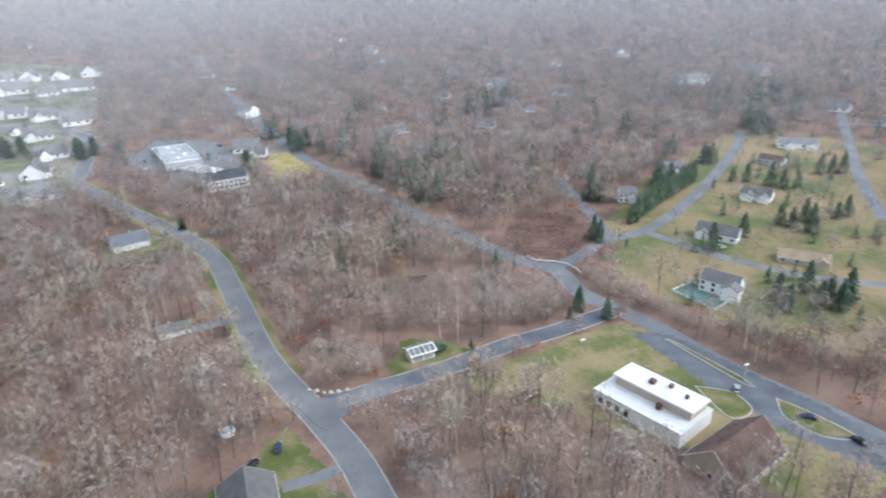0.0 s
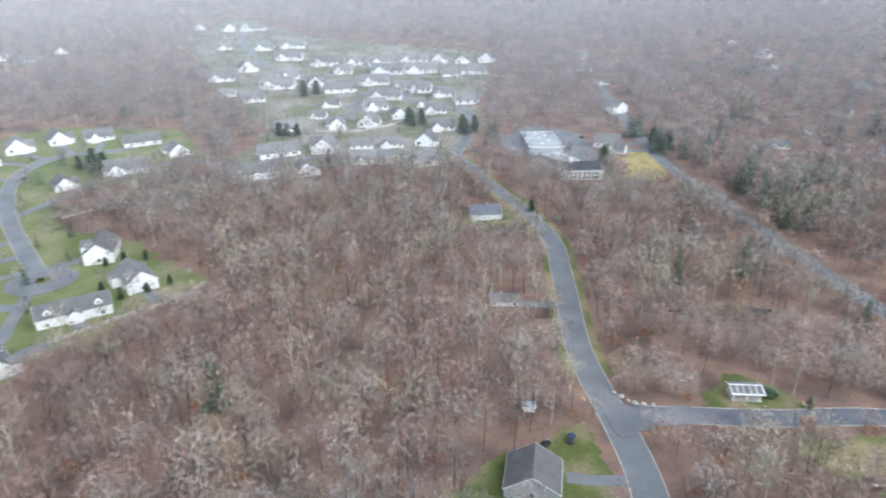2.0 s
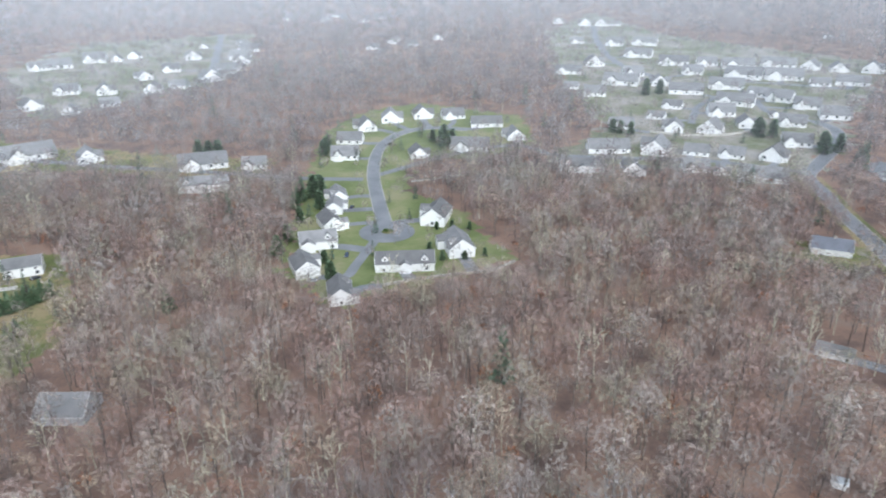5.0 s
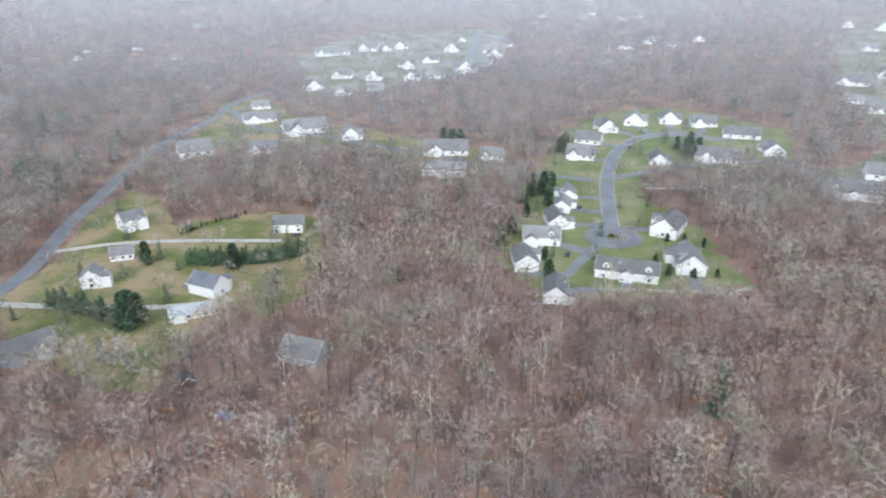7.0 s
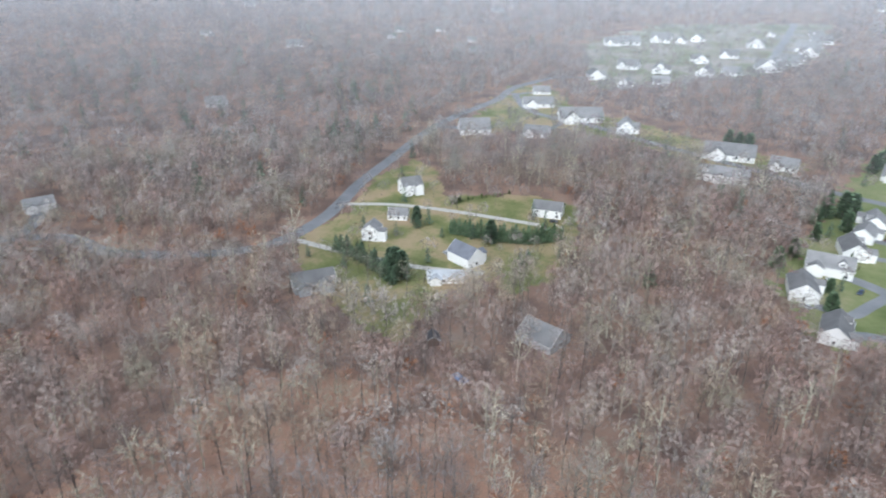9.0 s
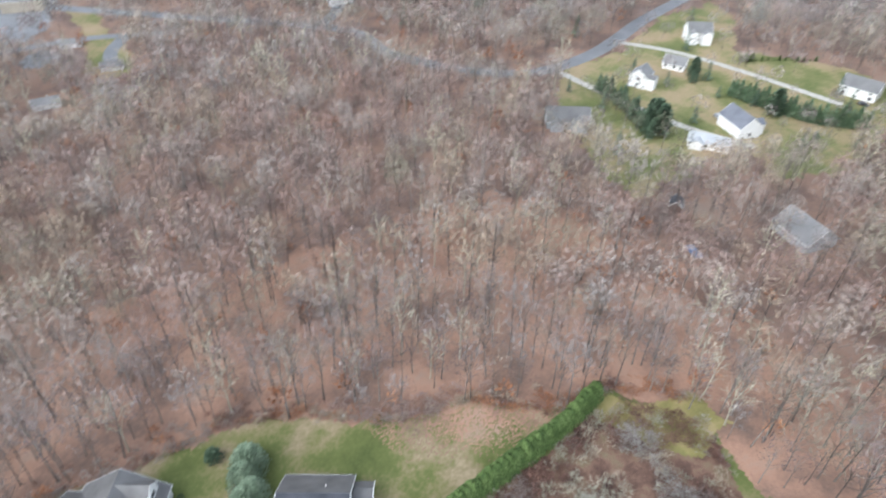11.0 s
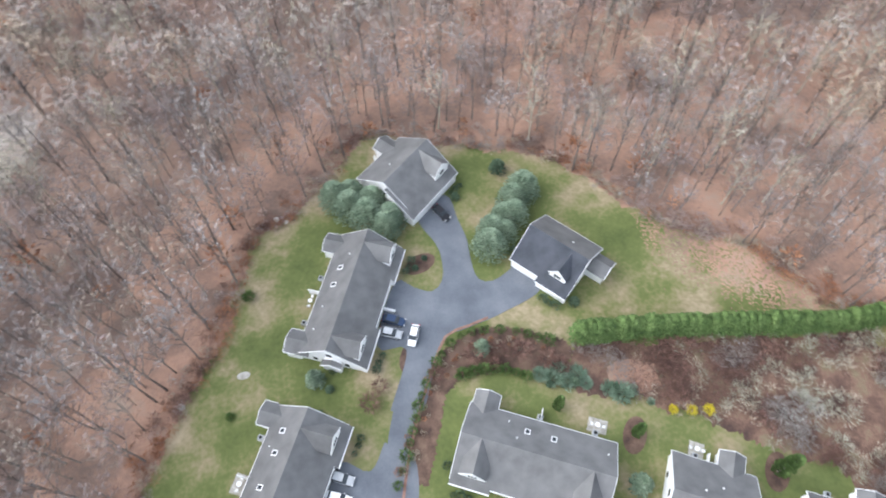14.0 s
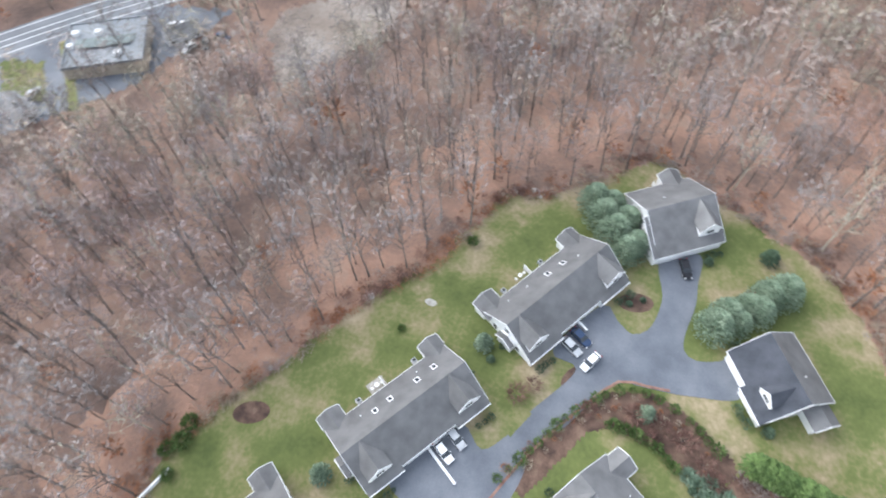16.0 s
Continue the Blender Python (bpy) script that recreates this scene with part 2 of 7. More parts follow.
class Shape:
    """Collects faces for one mesh."""

    def __init__(self):
        self.v, self.f, self.m = [], [], []

    def face(self, pts, mat=0):
        k = len(self.v)
        self.v.extend(tuple(p) for p in pts)
        self.f.append(tuple(range(k, k + len(pts))))
        self.m.append(mat)
        return self

    def box(self, x0, x1, y0, y1, z0, z1, mat=0):
        k = len(self.v)
        self.v.extend([(x, y, z) for z in (z0, z1) for x, y in ((x0, y0), (x1, y0), (x1, y1), (x0, y1))])
        for q in ((0, 3, 2, 1), (4, 5, 6, 7), (0, 1, 5, 4), (1, 2, 6, 5), (2, 3, 7, 6), (3, 0, 4, 7)):
            self.f.append(tuple(k + a for a in q))
            self.m.append(mat)
        return self

    def prism(self, outline, shift, mat=0):
        """A flat outline pushed along shift."""
        k, n = len(self.v), len(outline)
        s = Vector(shift)
        self.v.extend(tuple(p) for p in outline)
        self.v.extend(tuple(Vector(p) + s) for p in outline)
        self.f.append(tuple(range(k + n - 1, k - 1, -1)))
        self.f.append(tuple(range(k + n, k + 2 * n)))
        for a in range(n):
            b = (a + 1) % n
            self.f.append((k + a, k + b, k + n + b, k + n + a))
        self.m.extend([mat] * (n + 2))
        return self

    def mesh(self, name, mats):
        me = bpy.data.meshes.new(name)
        me.from_pydata(self.v, [], self.f)
        for a in mats if isinstance(mats, (list, tuple)) else [mats]:
            me.materials.append(a)
        if any(self.m):
            me.polygons.foreach_set("material_index", self.m)
        bm = bmesh.new()
        bm.from_mesh(me)
        bmesh.ops.recalc_face_normals(bm, faces=bm.faces)
        bm.to_mesh(me)
        bm.free()
        return me


def part(name, shape, mats, parent=None, label=""):
    me = shape if isinstance(shape, bpy.types.Mesh) else shape.mesh(name, mats)
    ob = new(name, me)
    if parent:
        ob.parent = parent
    return tagged(ob, label)


def array_mesh(name, verts, tris, mats, index=None):
    me = bpy.data.meshes.new(name)
    nv, nt = len(verts), len(tris)
    me.vertices.add(nv)
    me.vertices.foreach_set("co", np.asarray(verts, np.float32).ravel())
    me.loops.add(nt * 3)
    me.loops.foreach_set("vertex_index", np.asarray(tris, np.int32).ravel())
    me.polygons.add(nt)
    me.polygons.foreach_set("loop_start", np.arange(0, nt * 3, 3, dtype=np.int32))
    for a in mats:
        me.materials.append(a)
    if index is not None:
        me.polygons.foreach_set("material_index", np.asarray(index, np.int32))
    me.update(calc_edges=True)
    return me


def inside(poly, x, y):
    hit = np.zeros(np.shape(x), bool)
    for (ax, ay), (bx, by) in zip(poly, poly[1:] + poly[:1]):
        if ay != by:
            hit ^= ((ay > y) != (by > y)) & (x < (bx - ax) * (y - ay) / (by - ay) + ax)
    return hit


def smooth(points, step=3.0):
    """A curve through the points, in even steps."""
    p = [2 * Vector(points[0]) - Vector(points[1])] + [Vector(q) for q in points] + [2 * Vector(points[-1]) - Vector(points[-2])]
    out = []
    for a, b, c, d in zip(p, p[1:], p[2:], p[3:]):
        n = max(2, int((c - b).length / step))
        for i in range(n):
            t = i / n
            out.append(0.5 * (2 * b + (c - a) * t + (2 * a - 5 * b + 4 * c - d) * t * t + (3 * b - a - 3 * c + d) * t ** 3))
    return out + [p[-2]]


def ribbon(points, width, height, mat, name, offset=0.0, thick=0.0):
    """A strip along a curve, lying on the ground."""
    c, s = smooth(points), Shape()
    rows = []
    for i, p in enumerate(c):
        d = (c[min(i + 1, len(c) - 1)] - c[max(i - 1, 0)]).normalized()
        n = Vector((-d.y, d.x))
        rows.append([p + n * (offset + width / 2), p + n * (offset - width / 2)])
    for a, b in zip(rows, rows[1:]):
        quad = [(q.x, q.y, float(lift(q.x, q.y)) + height) for q in (a[1], b[1], b[0], a[0])]
        s.face(quad)
        if thick:
            for u, w in ((0, 1), (2, 3)):
                s.face([quad[u], quad[w], (*quad[w][:2], quad[w][2] - thick), (*quad[u][:2], quad[u][2] - thick)])
    return part(name, s, mat)


ROADS = []


def road(points, width, name="road", label="grey asphalt road through bare woods", kerb=0.0, height=0.06, mat=None):
    ob = tagged(ribbon(points, width, height, mat or ROADGREY, name), label, "road", kind="structure")
    ROADS.append((smooth(points, 4.0), width / 2))
    for side in ((-1, 1) if kerb else ()):
        k = ribbon(points, kerb, 0.17, CONCRETE, "kerb", side * (width / 2 + kerb / 2), 0.17)
        k.parent = ob
        tagged(k, "pale concrete kerb")
    return ob


CLEAR = []


def patch(poly, mat, name, label, cell, height=0.04, clear=True, ragged=0.6, soft=0.0, spots=()):
    """Open ground inside an outline, with a ragged edge."""
    if clear:
        CLEAR.append(poly)
    xs, ys = [p[0] for p in poly], [p[1] for p in poly]
    gx, gy = np.arange(min(xs) - cell, max(xs) + cell, cell), np.arange(min(ys) - cell, max(ys) + cell, cell)
    X, Y = np.meshgrid(gx, gy)
    rng = np.random.default_rng(len(poly) + int(abs(xs[0])))
    cx, cy = X + cell / 2, Y + cell / 2
    wob = np.array([[noise.noise((a * 0.15, b * 0.15, 3.0)) for a, b in zip(r, q)] for r, q in zip(cx, cy)]) * cell * 4 * ragged
    keep = inside(poly, cx + wob + rng.normal(0, soft, cx.shape) if soft else cx + wob, cy + wob + rng.normal(0, soft or cell * 0.4 * ragged, cx.shape))
    jx, jy = X + rng.uniform(-0.3, 0.3, X.shape) * cell, Y + rng.uniform(-0.3, 0.3, X.shape) * cell
    V = np.stack([jx, jy, lift(jx, jy) + height], -1).reshape(-1, 3)
    r, c = np.nonzero(keep[:-1, :-1])
    w = X.shape[1]
    a, b, d, e = r * w + c, r * w + c + 1, (r + 1) * w + c + 1, (r + 1) * w + c
    tris = np.concatenate([np.stack([a, b, d], 1), np.stack([a, d, e], 1)])
    used, inv = np.unique(tris, return_inverse=True)
    me = array_mesh(name, V[used], inv.reshape(-1, 3), [mat])
    if spots:
        dry = np.max([np.exp(-((V[used, 0] - x) ** 2 + (V[used, 1] - y) ** 2) / r ** 2) for x, y, r in spots], 0)
        me.attributes.new("worn", "FLOAT", "POINT").data.foreach_set("value", dry.astype(np.float32))
    ob = new(name, me)
    return tagged(ob, label, name.split("_")[-1], kind="structure")


# ------------------------------------------------------------------ ground, roads, open land
rings = np.concatenate([[0.0], np.geomspace(15, 1500, 110), [2000, 2800, 4500]])
turn = np.linspace(0, 2 * np.pi, 241)[:-1]
RR, AA = np.meshgrid(rings[1:], turn, indexing="ij")
gx, gy = RR * np.cos(AA), RR * np.sin(AA)
gv = np.concatenate([[[0, 0, 0]], np.stack([gx, gy, lift(gx, gy)], -1).reshape(-1, 3)])
gt = [(0, 1 + i, 1 + (i + 1) % 240) for i in range(240)]
for k in range(len(rings) - 2):
    for i in range(240):
        a, b = 1 + k * 240 + i, 1 + k * 240 + (i + 1) % 240
        gt += [(a, a + 240, b + 240), (a, b + 240, b)]
tagged(new("ground", array_mesh("ground", gv, gt, [LITTER])), "brown leaf litter on the rolling woodland floor", "ground", kind="structure")

road([(-282, 511), (-260, 500), (-242, 470), (-226, 420), (-217, 396), (-195, 377), (-174, 357), (-136, 324), (-104, 289), (-84, 251), (-70, 221), (-58, 196), (-46, 177), (-33, 159), (-22, 142), (-14, 125), (-4, 100)], 9.0, label="winding grey asphalt road with pale kerbs", kerb=0.35)
road([(-31.6, 167.2), (-25, 169), (-15, 174), (8, 185), (28, 197), (46, 205), (62, 213.5), (72, 219)], 8.0, label="wet dark asphalt side road", kerb=0.3, height=0.075, mat=ASPHALT)
road([(-187, 636), (-88, 454), (-47, 401), (-16, 353), (14, 311), (39, 275), (58, 258), (64, 235), (83, 208), (100, 176), (116, 154), (132, 128)], 9.0, label="two-lane asphalt street past a church car park")
road([(57, 260), (77, 278), (90, 291), (115, 304), (158, 351), (216, 429), (240, 470)], 7.0, height=0.075)
road([(85, 392), (90, 345), (92, 292)], 6.0)
road([(111, 300), (140, 262), (165, 242), (190, 232), (215, 228)], 5.5)
road([(330, 495), (265, 368), (236, 301)], 7.0)
road([(-284, 135), (-325, 150), (-377, 171), (-422, 197), (-448, 226), (-450, 256), (-430, 280)], 8.0, label="grey residential cul-de-sac street", kerb=0.35)
road([(-369, 160), (-395, 120), (-425, 86), (-474, 18), (-499, -15), (-526, -64), (-577, -87)], 6.5, label="grey asphalt residential street", height=0.075)
road([(-275, 124), (-254, 105), (-243, 94), (-249, 84)], 5.0, height=0.08)
road([(-372, 172), (-385, 240), (-377, 288), (-344, 298), (-316, 328), (-274, 373), (-224, 402)], 6.0, label="grey asphalt residential street")
road([(-282, 511), (-320, 508), (-355, 535), (-398, 565), (-398, 586), (-322, 626)], 6.0, height=0.075)
road([(-340, 435), (-370, 480), (-382, 520)], 6.0, height=0.07)
road([(-743, 701), (-654, 627), (-575, 572), (-514, 543), (-460, 535)], 9.0, label="pale asphalt street between white houses")
road([(-744, 153), (-901, 199), (-960, 215)], 9.0, label="pale asphalt street between white houses")
road([(-118, -420), (-180, -330), (-225, -255), (-219, -215), (-227, -178), (-245, -150), (-285, -139), (-343, -141), (-388, -138), (-445, -133), (-494, -122), (-552, -98), (-596, -89), (-640, -60)], 8.0, label="grey asphalt road curving past scattered houses")
road([(-305, -141), (-313, -111), (-312, -76), (-305, -30)], 4.0, name="driveway", label="pale gravel driveway", mat=CONCRETE)
road([(-255, -140), (-247, -107), (-242, -74), (-243, -46)], 4.0, name="driveway", label="pale concrete driveway", mat=CONCRETE)
road([(215, -20), (185, -55), (172, -73), (158, -91), (143, -108), (110, -145)], 11.0, label="asphalt highway with white lane lines")
road([(14, 0), (5, -19), (3.2, -27.7), (0.6, -35.4), (-4.1, -45.4)], 5.0, name="driveway", label="dark grey asphalt shared driveway", mat=ASPHALT)

for off in (-6.3, 6.1):
    tagged(ribbon([(-217, 396), (-195, 377), (-174, 357), (-136, 324), (-104, 289), (-84, 251), (-70, 221), (-58, 196), (-48, 180)], 3.0, 0.05, DRYGREEN, "verge", off), "thin green grass verge beside the road", "verge", kind="structure")
patch([(80, 10), (78, -10), (70, -42), (52, -78), (34, -110), (2, -132), (-40, -150), (-90, -128), (-150, -106), (-172, -70), (-150, -20), (-142, 20), (-110, 40), (-60, 50), (0, 50), (60, 45)], FRESH, "litter_bank", "orange-brown fallen leaves on the slope round the yards", 2.5, 0.02, clear=False, ragged=0.5)
patch([(62, 7), (62, -3), (57, -15), (51, -27), (43, -44), (33, -59), (26, -81), (18, -84), (6, -95), (-2, -104), (-22, -97), (-42, -89.5), (-55, -75), (-64, -64), (-78, -55), (-90, -37), (-101, -34), (-110, -13), (-98, 5), (-104, 32), (-60, 40), (0, 28), (50, 30)], LAWN, "yard_lawn", "green and straw-coloured lawn round the houses", 0.8, spots=[(p.x, p.y, 3.8) for p in smooth([(62, -3), (57, -15), (51, -27), (43, -44), (33, -59), (26, -81), (18, -84), (6, -95), (-2, -104), (-22, -97), (-42, -89.5), (-55, -75), (-64, -64), (-78, -55), (-90, -37), (-101, -34)], 2.5)] + [(-50, -48, 7), (-60, -49, 7), (-41, -48, 5), (-74, -50, 8), (-84, -40, 6), (-36, -46, 4), (-28, -50, 4), (-22, -49.5, 3), (20, -76, 3), (33, -52, 3), (4, -42, 5), (8, -36, 5), (0, -36, 4), (-3, -100, 5), (-30, -93, 4), (-57, -52, 8), (-62, -47, 7), (-49, -48.5, 6), (-33, -45.5, 5), (-28, -50.5, 4), (20.6, -76, 5), (26, -68, 5), (-72, -44, 6), (30, -58, 5), (-27, -12, 5), (-35, -16, 4)])
patch([(-62, -68.5), (-78, -56), (-90, -40), (-97, -35.5), (-79, -40.5), (-68, -52.5), (-57, -66)], FRESH, "leaf_drift", "orange-brown leaves blown over the lawn", 0.3, 0.06, clear=False, ragged=0.6, soft=3.6)
patch([(-34.2, -41.4), (-48, -39.6), (-67.4, -36.4), (-86.6, -32.6), (-99.7, -31.7), (-109, -10.8), (-94.5, 3.2), (-77, -4.5), (-59, -19), (-42, -29), (-30, -33)], BRUSH, "brushy_hollow", "reddish brown brush in a wet hollow", 0.8, 0.07, clear=False)
patch([(-230, -126), (-259, -139), (-291, -131), (-357, -135), (-392, -123), (-380, -105), (-334, -86), (-348, -38), (-336, -13), (-299, -10), (-245, -17), (-227, -29), (-240, -48), (-223, -56), (-181, -64), (-191, -85)], DRYGREEN, "hillside_lawn", "patchy green lawn round hillside houses", 2.0)
patch([(90, 306), (130, 370), (154, 399), (222, 462), (282, 447), (312, 413), (240, 280), (152, 178), (129, 194), (106, 212), (83, 244), (88, 280)], DRY, "dry_meadow", "ochre winter meadow with green patches", 3.0)
patch([(10, 176), (64, 207), (75, 210), (100, 176), (128, 135), (117, 122), (90, 118), (74, 135), (41, 157), (24, 167)], DRYGREEN, "church_lawn", "worn lawn beside the flat-roofed hall", 2.0)
patch([(-114, 464), (-93, 460), (-76, 429), (-75, 406), (-99, 407)], STRAW, "mown_field", "straw-yellow mown field", 3.0)
patch([(-15, 186), (-8, 204), (4, 203), (16, 194), (4, 188), (-13, 180)], LAWN, "pavilion_lawn", "green lawn round a small pavilion", 1.5)
patch([(-207, 440), (-201, 490), (-168, 492), (-146, 474), (-128, 445), (-120, 416), (-148, 402), (-186, 424)], ROADGREY, "car_park", "grey asphalt car park round a large store", 4.0, ragged=0.1)
patch([(-165, 300), (-142, 320), (-126, 310), (-130, 287), (-150, 284)], LAWN, "farm_lawn", "green lawn beside a grey farmhouse", 2.0)
patch([(-62, 105), (-60, 126), (-50, 142), (-43, 156), (-32, 143), (-20, 122), (-26, 105)], LAWN, "front_lawn", "green front lawn by the road", 1.0)
patch([(-266, 72), (-363, 117), (-471, 170), (-519, 225), (-524, 285), (-435, 341), (-370, 299), (-368, 246), (-389, 206), (-333, 174), (-296, 184), (-247, 175), (-221, 172), (-218, 141), (-222, 100), (-216, 81)], BRIGHTLAWN, "cul_de_sac_lawn", "green lawns round the cul-de-sac houses", 3.0)
patch([(-337, 277), (-375, 376), (-528, 454), (-755, 621), (-851, 801), (-635, 730), (-368, 752), (-304, 639), (-279, 548), (-238, 472), (-213, 373), (-275, 343)], DULL, "estate_lawn", "dull green lawns between rows of white houses", 6.0)
patch([(-598, -92), (-612, -60), (-540, -30), (-512, 20), (-437, 121), (-408, 104), (-420, 62), (-470, 12), (-490, -50), (-450, -92), (-452, -112)], DRYGREEN, "roadside_lawn", "green lawns along a residential street", 5.0)
patch([(-800, -44), (-946, 44), (-958, 258), (-767, 208), (-679, 136), (-609, -16)], DULL, "far_lawn", "pale lawns between distant white houses", 7.0)
patch([(74, 203), (88, 200), (134, 131), (122, 122), (104, 140), (92, 158)], ASPHALT, "church_car_park", "grey asphalt church car park", 1.5, 0.09, ragged=0.05)
patch([(107, -105), (105, -117), (94, -127), (80, -133), (76, -118), (86, -101), (92, -90), (98, -96)], DIRT, "bare_clearing", "bare earth clearing in the woods", 1.5)
patch([(-112, -425), (-150, -408), (-134, -384), (-126, -366), (-106, -354), (-84, -372), (-80, -420)], ROADGREY, "car_park", "pale grey car park beyond the woods", 2.5, ragged=0.1)
patch([(-112, -338), (-103, -340), (-94, -330), (-98, -320), (-112, -325)], ROADGREY, "parking_lot", "pale grey asphalt yard among trees", 2.0, ragged=0.2)
patch([(-158, -378), (-140, -380), (-134, -352), (-126, -330), (-112, -304), (-108, -290), (-124, -286), (-136, -306), (-142, -345)], DRYGREEN, "roadside_grass", "yellow-green grass between white houses", 2.0, ragged=0.5)
road([(-50, -362), (-94, -350), (-116, -344), (-133, -337), (-160, -318)], 6.0, label="grey asphalt lane past a car park", height=0.1)
patch([(120, -110), (150, -100), (190, -50), (150, -45), (128, -75)], ASPHALT, "roadside_lot", "asphalt lot beside the highway", 1.5, ragged=0.1)
patch([(-36, 238), (-14, 256), (0, 258), (-6, 244), (-25, 233)], WATER, "pond_water", "dark still pond among bare trees", 1.5, 0.05)


def paved(outline, mat, name, label, height):
    """A smooth-edged paved area with a low edge."""
    rim = smooth(outline + outline[:1], 1.2)[:-1]
    s = Shape().prism([(p.x, p.y, float(lift(p.x, p.y)) + height - 0.12) for p in rim], (0, 0, 0.12))
    return tagged(part(name, s, mat), label, name.split("_")[-1], kind="structure")


APRON = [(3.3, -36.7), (-1.9, -48.1), (3.6, -50), (-2.3, -63.3), (-6.1, -61.3), (-9.6, -59.6), (-12.2, -61.7), (-13.1, -65.5), (-12.9, -70.4), (-10.4, -76.5), (-10.9, -80.2), (-17.8, -82.8), (-18.9, -75.7), (-19.6, -70.5), (-19.2, -63.6), (-19.9, -60.2), (-22.6, -59.2), (-27, -61.2), (-28.4, -63.6), (-32, -55.5), (-22.9, -51.7), (-15.2, -50), (-10.3, -48.8), (-6.3, -42.6), (-2.3, -35.1)]
paved(APRON, ASPHALT, "driveway_apron", "dark blue-grey asphalt shared driveway", 0.11)
paved([(5.4, -31.1), (8.9, -26.6), (14, -29.5), (20, -26), (22.5, -15), (12, -12), (3, -16), (0.5, -27)], ASPHALT, "driveway_apron", "dark grey asphalt parking apron", 0.105)


paved([(-46.3, 182.2), (-40.1, 173.3), (-33.8, 169.4), (-24.9, 170.7), (-17.4, 178.3), (-10.5, 172.5), (-20.7, 165.6), (-26.8, 158.9), (-28.6, 155.5), (-32.2, 154.4), (-43.0, 169.3)], ROADGREY, "road_junction", "smooth asphalt mouth of the side road", 0.19)
THICKETS = [[(-31, 230), (-26, 244), (-11, 249), (24, 252), (52, 246), (58, 226), (42, 212), (13, 208), (-16, 213)], [(-44, 182), (-43, 196), (-32, 205), (-19, 195), (-17, 184), (-22, 178), (-34, 174)], [(66, 214), (66, 250), (74, 258), (84, 240), (96, 212), (100, 196), (90, 208), (78, 226)]]
RED_MARSH = [(35, 287), (50, 326), (74, 328), (85, 306), (80, 290), (68, 271), (50, 270)]
CLEAR.extend(THICKETS + [RED_MARSH])
TERRACE_WALL = [(-226, 104), (-223, 122), (-218, 140), (-214, 154), (-217, 168)]
UPPER_WALL = [(-348, 184), (-345, 201), (-341, 219)]
ESTATE_WALL = [(-343, 392), (-320, 407), (-304, 429), (-298, 450)]
for line in (TERRACE_WALL, UPPER_WALL, ESTATE_WALL):
    ROADS.append((smooth(line, 4.0), 0.5))


# ------------------------------------------------------------------ houses
HOMES = []


def gable(L, W, eave, rise, over=0.3, thick=0.22):
    """Walls with gable ends, and the two roof slopes: ridge along x."""
    wall, roof = Shape(), Shape()
    h, l = W / 2, L / 2
    wall.prism([(-l, -h, -1.5), (-l, h, -1.5), (-l, h, eave), (-l, 0, eave + rise), (-l, -h, eave)], (L, 0, 0))
    k = rise / h
    for s in (-1, 1):
        e = h + over
        z = eave - over * k
        outline = [(-l - over, s * e, z), (-l - over, 0, eave + rise + 0.02), (-l - over, 0, eave + rise + thick), (-l - over, s * e, z + thick)]
        roof.prism(outline, (L + 2 * over, 0, 0))
    return wall, roof


def window_parts(owner, x, y, z, w, h, axis, sign):
    """A framed window on a wall that faces +-y (axis 1) or +-x (axis 0)."""
    def slab(u0, u1, v0, v1, d0, d1):
        s = Shape()
        lo, hi = sorted((sign * d0, sign * d1))
        if axis == 1:
            return s.box(x + u0, x + u1, y + lo, y + hi, z + v0, z + v1)
        return s.box(x + lo, x + hi, y + u0, y + u1, z + v0, z + v1)
    if not owner.get("fine"):
        win = part("window", slab(-w / 2 - 0.1, w / 2 + 0.1, -h / 2 - 0.1, h / 2 + 0.1, -0.02, 0.05), TRIM, owner)
        part("pane", slab(-w / 2, w / 2, -h / 2, h / 2, 0.0, 0.07), GLASS, win)
        return
    win = part("window", slab(-w / 2 - 0.1, w / 2 + 0.1, -h / 2 - 0.1, h / 2 + 0.1, -0.02, 0.05), TRIM, owner)
    part("pane", slab(-w / 2, w / 2, 0.03, h / 2, 0.0, 0.07), GLASS, win)
    part("pane", slab(-w / 2, w / 2, -h / 2, -0.03, 0.0, 0.07), GLASS, win)


